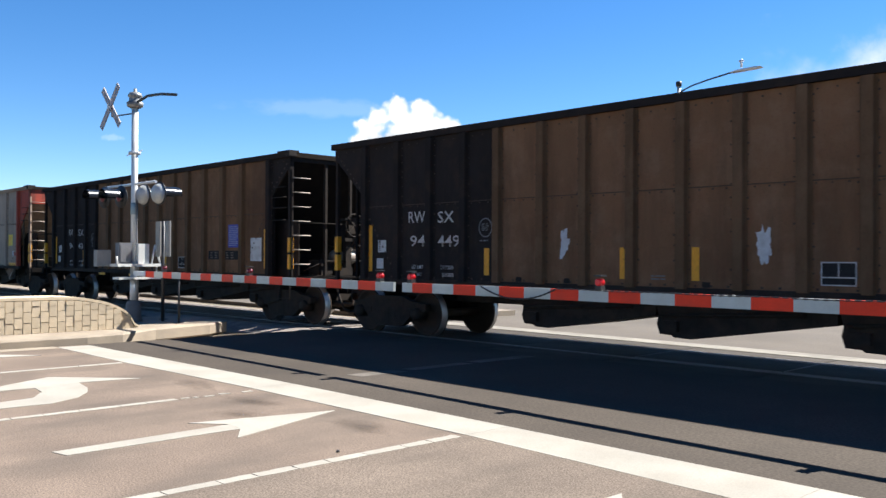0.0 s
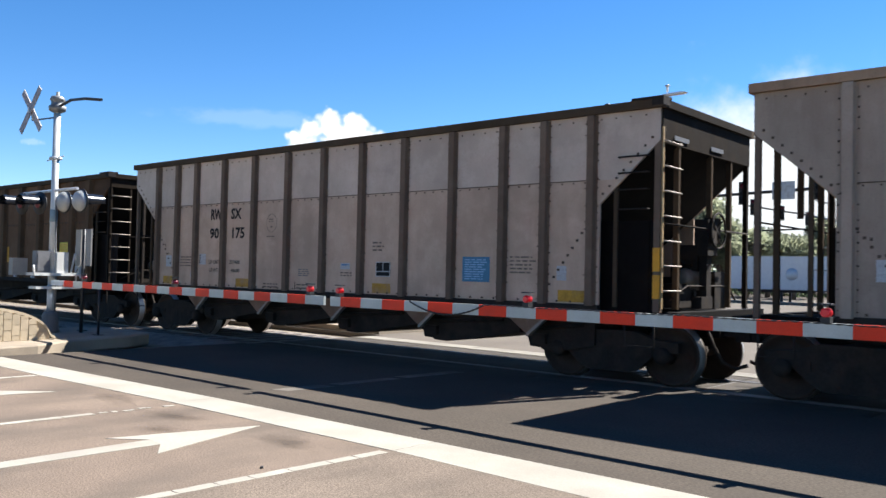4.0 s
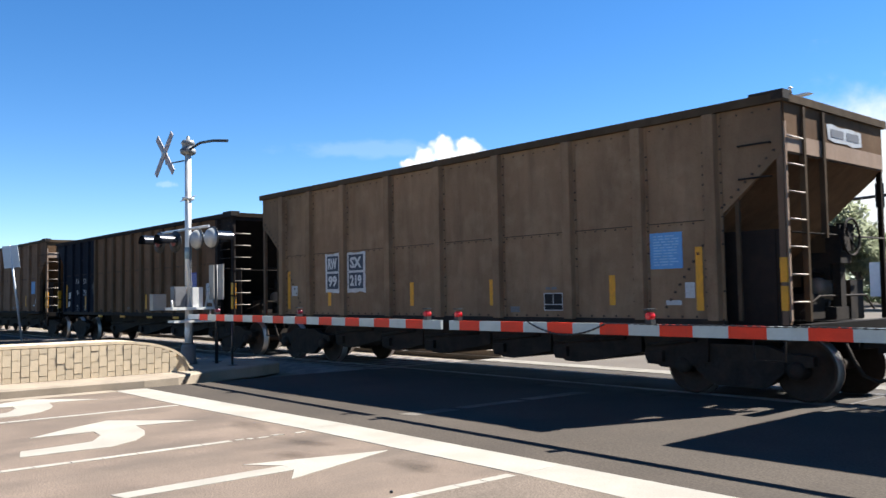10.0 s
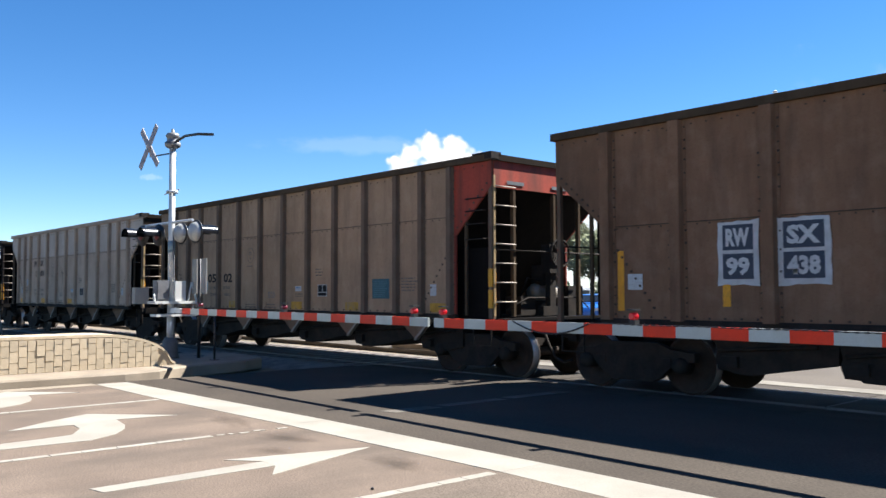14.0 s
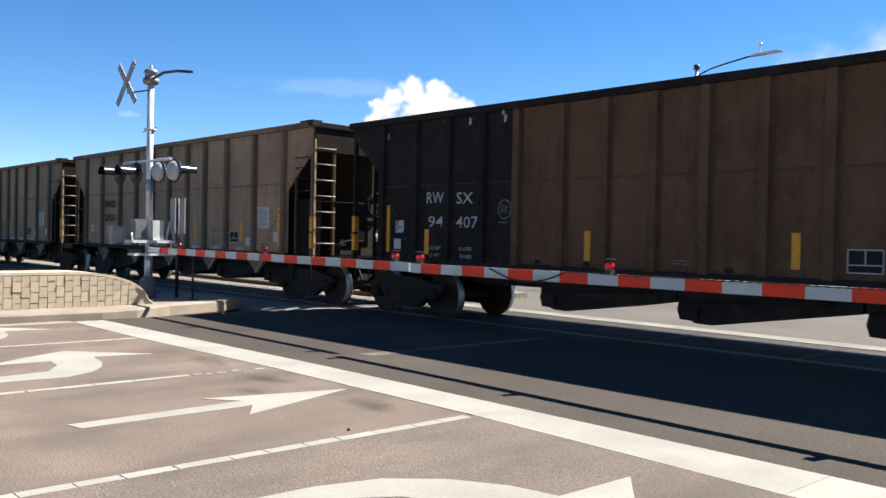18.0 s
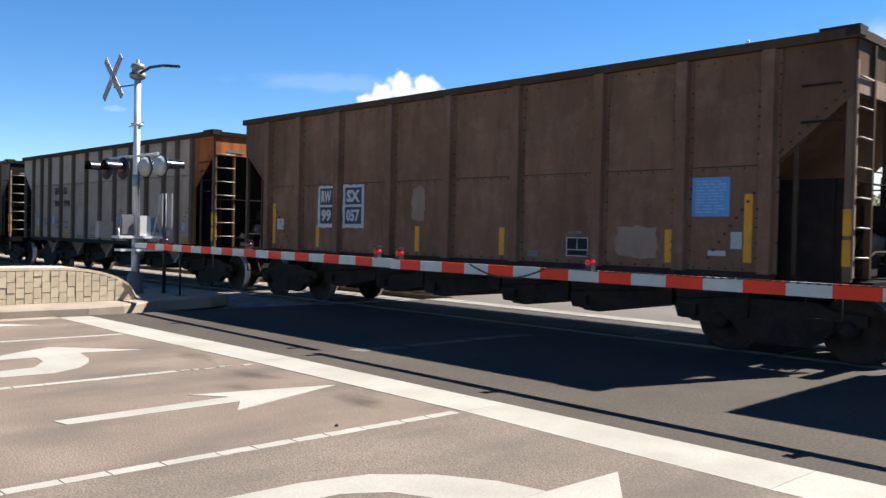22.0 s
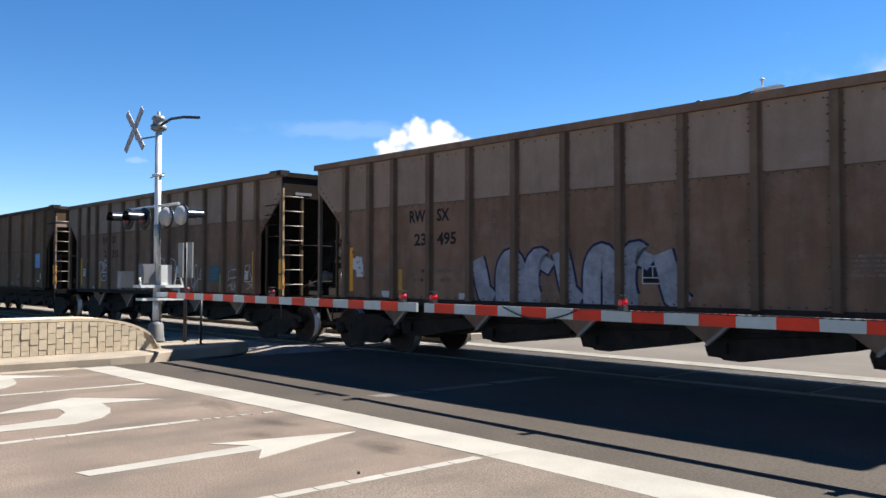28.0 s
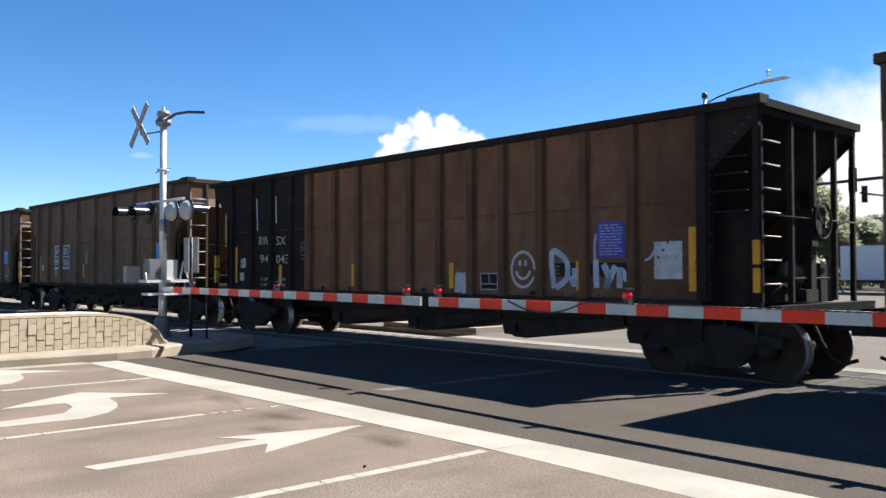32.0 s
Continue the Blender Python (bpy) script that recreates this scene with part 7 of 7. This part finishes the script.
CAR_BLUE = mat("blue_car_paint", (0.03, 0.16, 0.5), 0.3, vary=0.03, bump=0, coat=0.6)
CAR_NAVY = mat("navy_car_paint", (0.03, 0.06, 0.16), 0.3, vary=0.03, bump=0, coat=0.6)
CAR_RED = mat("red_car_paint", (0.42, 0.02, 0.03), 0.3, vary=0.03, bump=0, coat=0.6)
CAR_SILVER = mat("silver_car_paint", (0.5, 0.52, 0.54), 0.3, 0.4, vary=0.03, bump=0, coat=0.6)
vehicle(pose(-28.5, 35.2, 0, 0, 0, -70), CAR_BLUE, "bright blue car waiting beyond the track")
vehicle(pose(-24.5, 36.5, 0, 0, 0, -70), CAR_SILVER, "silver car waiting beyond the track")
vehicle(pose(-24.2, 41.0, 0, 0, 0, 8), CAR_RED, "red saloon car crossing beyond the track")
vehicle(pose(-28.3, 53.0, 0, 0, 0, -100), CAR_NAVY, "dark blue van crossing beyond the track", "van")
vehicle(pose(-33.0, 37.5, 0, 0, 0, -75), CAR_SILVER, "white off-road car waiting beyond the track", "van")

trailer = tagged(empty("box_trailer", pose(-17.5, 58.5, 0)), "long white box trailer standing across the street", "trailer")
part("box_body", finish("box_body", boxes((-7.5, 7.5, -1.25, 1.25, 0.95, 3.2)), None, 0.04), WHITE, trailer)
part("underframe", boxes((-7.2, 7.2, -0.5, 0.5, 0.75, 0.95)), BLACK, trailer)
part("side_emblem", made(lathe, [(0.02, -1.262), (0.42, -1.262), (0.42, -1.256)], 16, "y", (-3.2, 0, 2.0)), GALV, trailer, "faded grey emblem")
for x in (4.5, 5.6):
    for y in (-1.0, 1.0):
        part("wheel", keep("big_tyre", lambda: finish("wheel", made(lathe, [(0.05, -0.13), (0.42, -0.13), (0.5, -0.09), (0.5, 0.09), (0.42, 0.13), (0.05, 0.13)], 18, "y"))), TYRE, trailer, at=(x, y, 0.5))
for y in (-0.8, 0.8):
    part("landing_leg", boxes((-4.1, -3.95, y - 0.06, y + 0.06, 0.0, 0.8)), BLACK, trailer)

store = tagged(empty("low_building", pose(-10, 118, 0)), "long low white building far behind the street", "building", kind="")
part("wall", boxes((-26, 40, 0, 18, 0, 4.2)), STUCCO, store)
part("roof", boxes((-26.4, 40.4, -0.4, 18.4, 4.2, 4.6)), ROOFING, store)
for i in range(11):
    wn_ = part("window", boxes((-23 + 5.6 * i, -20 + 5.6 * i, -0.05, 0.02, 1.2, 2.9)), GLASS_DARK, store)


def leaf_cloud(bm, centre, radii, count, size, rnd):
    for _ in range(count):
        while True:
            p = Vector((rnd.uniform(-1, 1), rnd.uniform(-1, 1), rnd.uniform(-1, 1)))
            if 0.25 < p.length < 1:
                break
        p = Vector((p.x * radii[0], p.y * radii[1], p.z * radii[2])) + Vector(centre)
        a = Vector((rnd.gauss(0, 1), rnd.gauss(0, 1), rnd.gauss(0, 1))).normalized()
        b = a.orthogonal().normalized()
        s = size * rnd.uniform(0.6, 1.5)
        bm.faces.new([bm.verts.new(p + a * s * u + b * s * 0.5 * v + a.cross(b) * s * 0.2 * w) for u, v, w in ((-1, 0, 0), (0, -0.9, 1), (1, 0, 0), (0, 0.9, 1))])


def tree_meshes(seed, height, spread):
    rnd = random.Random(seed)
    tb = bmesh.new()
    tube(tb, [(0, 0, 0), (0.06, 0, height * 0.22), (0.0, 0.05, height * 0.45), (0.1, 0.1, height * 0.8)], [0.22, 0.17, 0.12, 0.03], 8)
    crown = bmesh.new()
    for i in range(11):
        a = rnd.uniform(0, 6.28)
        h = height * rnd.uniform(0.4, 0.92)
        r = spread * rnd.uniform(0.3, 0.85) * (1.15 - h / height)
        tip = (r * math.cos(a), r * math.sin(a), h)
        tube(tb, [(0, 0, h * 0.6), (tip[0] * 0.5, tip[1] * 0.5, h * 0.85), tip], [0.08, 0.05, 0.02], 6)
        leaf_cloud(crown, tip, (spread * rnd.uniform(0.3, 0.55), spread * rnd.uniform(0.3, 0.55), height * rnd.uniform(0.1, 0.2)), 430, 0.15, rnd)
    return finish("trunk", tb, BARK), finish("crown", crown, LEAF)


variants = [tree_meshes(3, 5.6, 2.8), tree_meshes(5, 6.6, 2.4), tree_meshes(8, 4.6, 3.0)]
rnd = random.Random(12)
for az, d, v, k in ((-25.4, 68, 1, 1.0), (-24.2, 74, 0, 0.95), (-22.6, 78, 2, 1.0), (-21.3, 82, 0, 0.9), (-19.8, 76, 2, 0.9), (-18.2, 80, 1, 0.8), (-33.4, 70, 1, 1.15), (-35.0, 76, 0, 1.0), (-36.6, 72, 2, 0.9), (-31.0, 82, 2, 0.8),
                    (-29.0, 84, 0, 0.7), (-38.6, 76, 0, 1.0), (-40.5, 80, 1, 0.9), (-43.0, 84, 2, 1.0), (-27.2, 86, 2, 0.8), (-47.0, 90, 0, 1.0), (-52.0, 95, 1, 1.0), (-14.0, 85, 0, 1.0), (-9.0, 88, 1, 1.0), (-58.0, 100, 2, 1.1)):
    k *= 1.3 if -46 < az < -8 else 1.0
    m = pose(d * math.sin(radians(az)), d * math.cos(radians(az)), -0.13, 0, 0, rnd.uniform(0, 360)) @ Matrix.Diagonal((k, k, k, 1))
    tree = tagged(empty("tree"), "leafy green street tree behind the road", "tree", group="street trees")
    tree.matrix_basis = m
    part("trunk", variants[v][0], BARK, tree)
    part("crown", variants[v][1], LEAF, tree)
hedge = bmesh.new()
rnd = random.Random(4)
for i in range(230):
    az = radians(-62 + 60 * i / 230 + rnd.uniform(-0.2, 0.2))
    d = rnd.uniform(86, 100)
    h = rnd.uniform(1.3, 2.6)
    leaf_cloud(hedge, (d * math.sin(az), d * math.cos(az), h * 0.5), (1.6, 1.6, h * 0.6), 70, 0.26, rnd)
tagged(new("shrubs", finish("shrubs", hedge, mat("shrub_leaf", (0.10, 0.125, 0.05), 0.85, vary=0.4, big=0.3, fine=3, bump=0))), "band of green and straw shrubs behind the street", "shrubs", kind="stuff")

# ---- clouds in the distance ----
def sky_point(az, el, d):
    a, e_ = radians(az), radians(el)
    return Vector((d * math.sin(a) * math.cos(e_), d * math.cos(a) * math.cos(e_), EYE + d * math.sin(e_)))


def cumulus_material(lobes):
    """Heaped cloud: lobes (x, y, radius) with a billowing fractal edge, greyer in its folds."""
    m = bpy.data.materials.new("cumulus_white")
    m.use_nodes = True
    n, l = m.node_tree.nodes, m.node_tree.links
    n.remove(n["Principled BSDF"])
    em, tr, mx = n.new("ShaderNodeEmission"), n.new("ShaderNodeBsdfTransparent"), n.new("ShaderNodeMixShader")
    co = n.new("ShaderNodeTexCoord")

    def math_(op, a, b, c=0.0):
        x = n.new("ShaderNodeMath")
        x.operation = op
        for k, v in enumerate((a, b, c)):
            if isinstance(v, (int, float)):
                x.inputs[k].default_value = v
            else:
                l.new(v, x.inputs[k])
        return x.outputs[0]

    def tex(scale, detail):
        t = n.new("ShaderNodeTexNoise")
        t.inputs["Scale"].default_value, t.inputs["Detail"].default_value, t.inputs["Roughness"].default_value = scale, detail, 0.55
        l.new(co.outputs["Object"], t.inputs["Vector"])
        return t.outputs["Fac"]

    def voro(scale):
        t = n.new("ShaderNodeTexVoronoi")
        t.feature = "SMOOTH_F1"
        t.inputs["Scale"].default_value, t.inputs["Smoothness"].default_value = scale, 0.35
        l.new(co.outputs["Object"], t.inputs["Vector"])
        return t.outputs["Distance"]

    field = None
    for cx, cy, r in lobes:
        d = n.new("ShaderNodeVectorMath")
        d.operation = "DISTANCE"
        l.new(co.outputs["Object"], d.inputs[0])
        d.inputs[1].default_value = (cx, cy, 0)
        f = math_("MULTIPLY_ADD", d.outputs["Value"], -1.0, r)
        field = f if field is None else math_("SMOOTH_MAX", field, f, 0.12)
    edge = math_("MULTIPLY_ADD", math_("SUBTRACT", tex(2.4, 5), 0.5), 0.24, field)
    edge = math_("MULTIPLY_ADD", math_("SUBTRACT", voro(5.0), 0.4), -0.16, edge)
    edge = math_("MULTIPLY_ADD", math_("SUBTRACT", voro(11.0), 0.4), -0.08, edge)
    r = n.new("ShaderNodeMapRange")
    r.interpolation_type = "SMOOTHSTEP"
    r.inputs["From Min"].default_value, r.inputs["From Max"].default_value = -0.03, 0.09
    l.new(edge, r.inputs["Value"])
    shade = n.new("ShaderNodeMapRange")
    shade.interpolation_type = "SMOOTHSTEP"
    shade.inputs["From Min"].default_value, shade.inputs["From Max"].default_value = 0.42, 0.75
    grey = n.new("ShaderNodeTexGradient")
    grey.gradient_type = "SPHERICAL"
    mp = n.new("ShaderNodeMapping")
    mp.inputs["Location"].default_value = (-0.32, 0.32, 0)
    mp.inputs["Scale"].default_value = (1.9, 1.9, 1.0)
    l.new(co.outputs["Object"], mp.inputs["Vector"])
    l.new(mp.outputs["Vector"], grey.inputs["Vector"])
    l.new(math_("MULTIPLY_ADD", grey.outputs["Fac"], 0.5, math_("MULTIPLY", tex(3.0, 4), 0.6)), shade.inputs["Value"])
    mixc = n.new("ShaderNodeMix")
    mixc.data_type = "RGBA"
    mixc.inputs["A"].default_value = (0.385, 0.385, 0.385, 1)
    mixc.inputs["B"].default_value = (0.235, 0.25, 0.275, 1)
    l.new(shade.outputs["Result"], mixc.inputs["Factor"])
    l.new(mixc.outputs["Result"], em.inputs["Color"])
    l.new(r.outputs["Result"], mx.inputs["Fac"])
    l.new(tr.outputs[0], mx.inputs[1])
    l.new(em.outputs[0], mx.inputs[2])
    l.new(mx.outputs[0], n["Material Output"].inputs["Surface"])
    return m


def haze_material(name, density, scale, stretch, seed, power):
    m = bpy.data.materials.new(name)
    m.use_nodes = True
    n, l = m.node_tree.nodes, m.node_tree.links
    n.remove(n["Principled BSDF"])
    out = n["Material Output"]
    em, tr, mx = n.new("ShaderNodeEmission"), n.new("ShaderNodeBsdfTransparent"), n.new("ShaderNodeMixShader")
    em.inputs["Color"].default_value = (0.93, 0.97, 1.0, 1)
    em.inputs["Strength"].default_value = power
    co, mp, nz = n.new("ShaderNodeTexCoord"), n.new("ShaderNodeMapping"), n.new("ShaderNodeTexNoise")
    mp.inputs["Scale"].default_value = stretch
    mp.inputs["Location"].default_value = (seed, seed * 0.7, 0)
    nz.inputs["Scale"].default_value, nz.inputs["Detail"].default_value, nz.inputs["Roughness"].default_value = scale, 6, 0.6
    gr = n.new("ShaderNodeTexGradient")
    gr.gradient_type = "SPHERICAL"
    a = n.new("ShaderNodeMath")
    a.operation = "MULTIPLY_ADD"
    r = n.new("ShaderNodeMapRange")
    r.interpolation_type = "SMOOTHSTEP"
    r.inputs["From Min"].default_value, r.inputs["From Max"].default_value, r.inputs["To Max"].default_value = 0.66, 1.15, density
    l.new(co.outputs["Object"], mp.inputs["Vector"])
    l.new(mp.outputs["Vector"], nz.inputs["Vector"])
    l.new(co.outputs["Object"], gr.inputs["Vector"])
    l.new(gr.outputs["Fac"], a.inputs[0])
    a.inputs[1].default_value = 1.0
    l.new(nz.outputs["Fac"], a.inputs[2])
    l.new(a.outputs[0], r.inputs["Value"])
    l.new(r.outputs["Result"], mx.inputs["Fac"])
    l.new(tr.outputs[0], mx.inputs[1])
    l.new(em.outputs[0], mx.inputs[2])
    l.new(mx.outputs[0], out.inputs["Surface"])
    return m


def haze(name, az, el, wide, high, d, material, label):
    bm = bmesh.new()
    bmesh.ops.create_grid(bm, x_segments=2, y_segments=2, size=1.0)
    ob = new(name, finish(name, bm, material))
    c_ = sky_point(az, el, d)
    ob.matrix_basis = look(c_, (0, 0, EYE)) @ Matrix.Diagonal((d * math.tan(radians(wide)), d * math.tan(radians(high)), 1, 1))
    return tagged(ob, label, "cloud", kind="structure")


CLOUD_AZ, CLOUD_EL, CLOUD_HALF = -50.0, 8.3, 4.6
LOBES = [((az - CLOUD_AZ) / -CLOUD_HALF, (el - CLOUD_EL) / CLOUD_HALF, r / CLOUD_HALF) for az, el, r in
         ((-53.1, 7.3, 0.9), (-52.1, 8.3, 1.1), (-51.3, 9.3, 0.95), (-50.2, 9.6, 1.2), (-48.8, 9.7, 1.15), (-49.5, 8.3, 1.8), (-47.6, 8.7, 1.05), (-46.7, 8.4, 0.9), (-46.0, 7.4, 1.0))]
haze("cumulus_cloud", CLOUD_AZ, CLOUD_EL, CLOUD_HALF, CLOUD_HALF, 2000, cumulus_material(LOBES), "bright white cumulus cloud low in the blue sky")
haze("thin_cloud", -55.3, 9.9, 7.5, 0.9, 2300, haze_material("thin_cloud_veil", 0.1, 1.6, (2.5, 0.5, 1), 3.0, 0.44), "thin streak of cloud in the blue sky")
haze("thin_cloud", -68.6, 7.4, 0.9, 0.3, 2300, haze_material("small_cloud_veil", 0.16, 1.6, (2, 0.5, 1), 6.0, 0.44), "small wisp of cloud in the blue sky")
haze("cloud_bank", -20.0, 5.3, 12.5, 10.0, 2400, haze_material("cloud_bank_white", 1.0, 1.6, (1.3, 1, 1), 8.0, 0.36), "soft white cloud bank low over the trees")
haze("cloud_bank", -36.0, 3.2, 12.0, 5.0, 2450, haze_material("cloud_bank_pale", 0.95, 1.8, (1.3, 1, 1), 5.0, 0.345), "soft white cloud bank low over the trees")


motions()
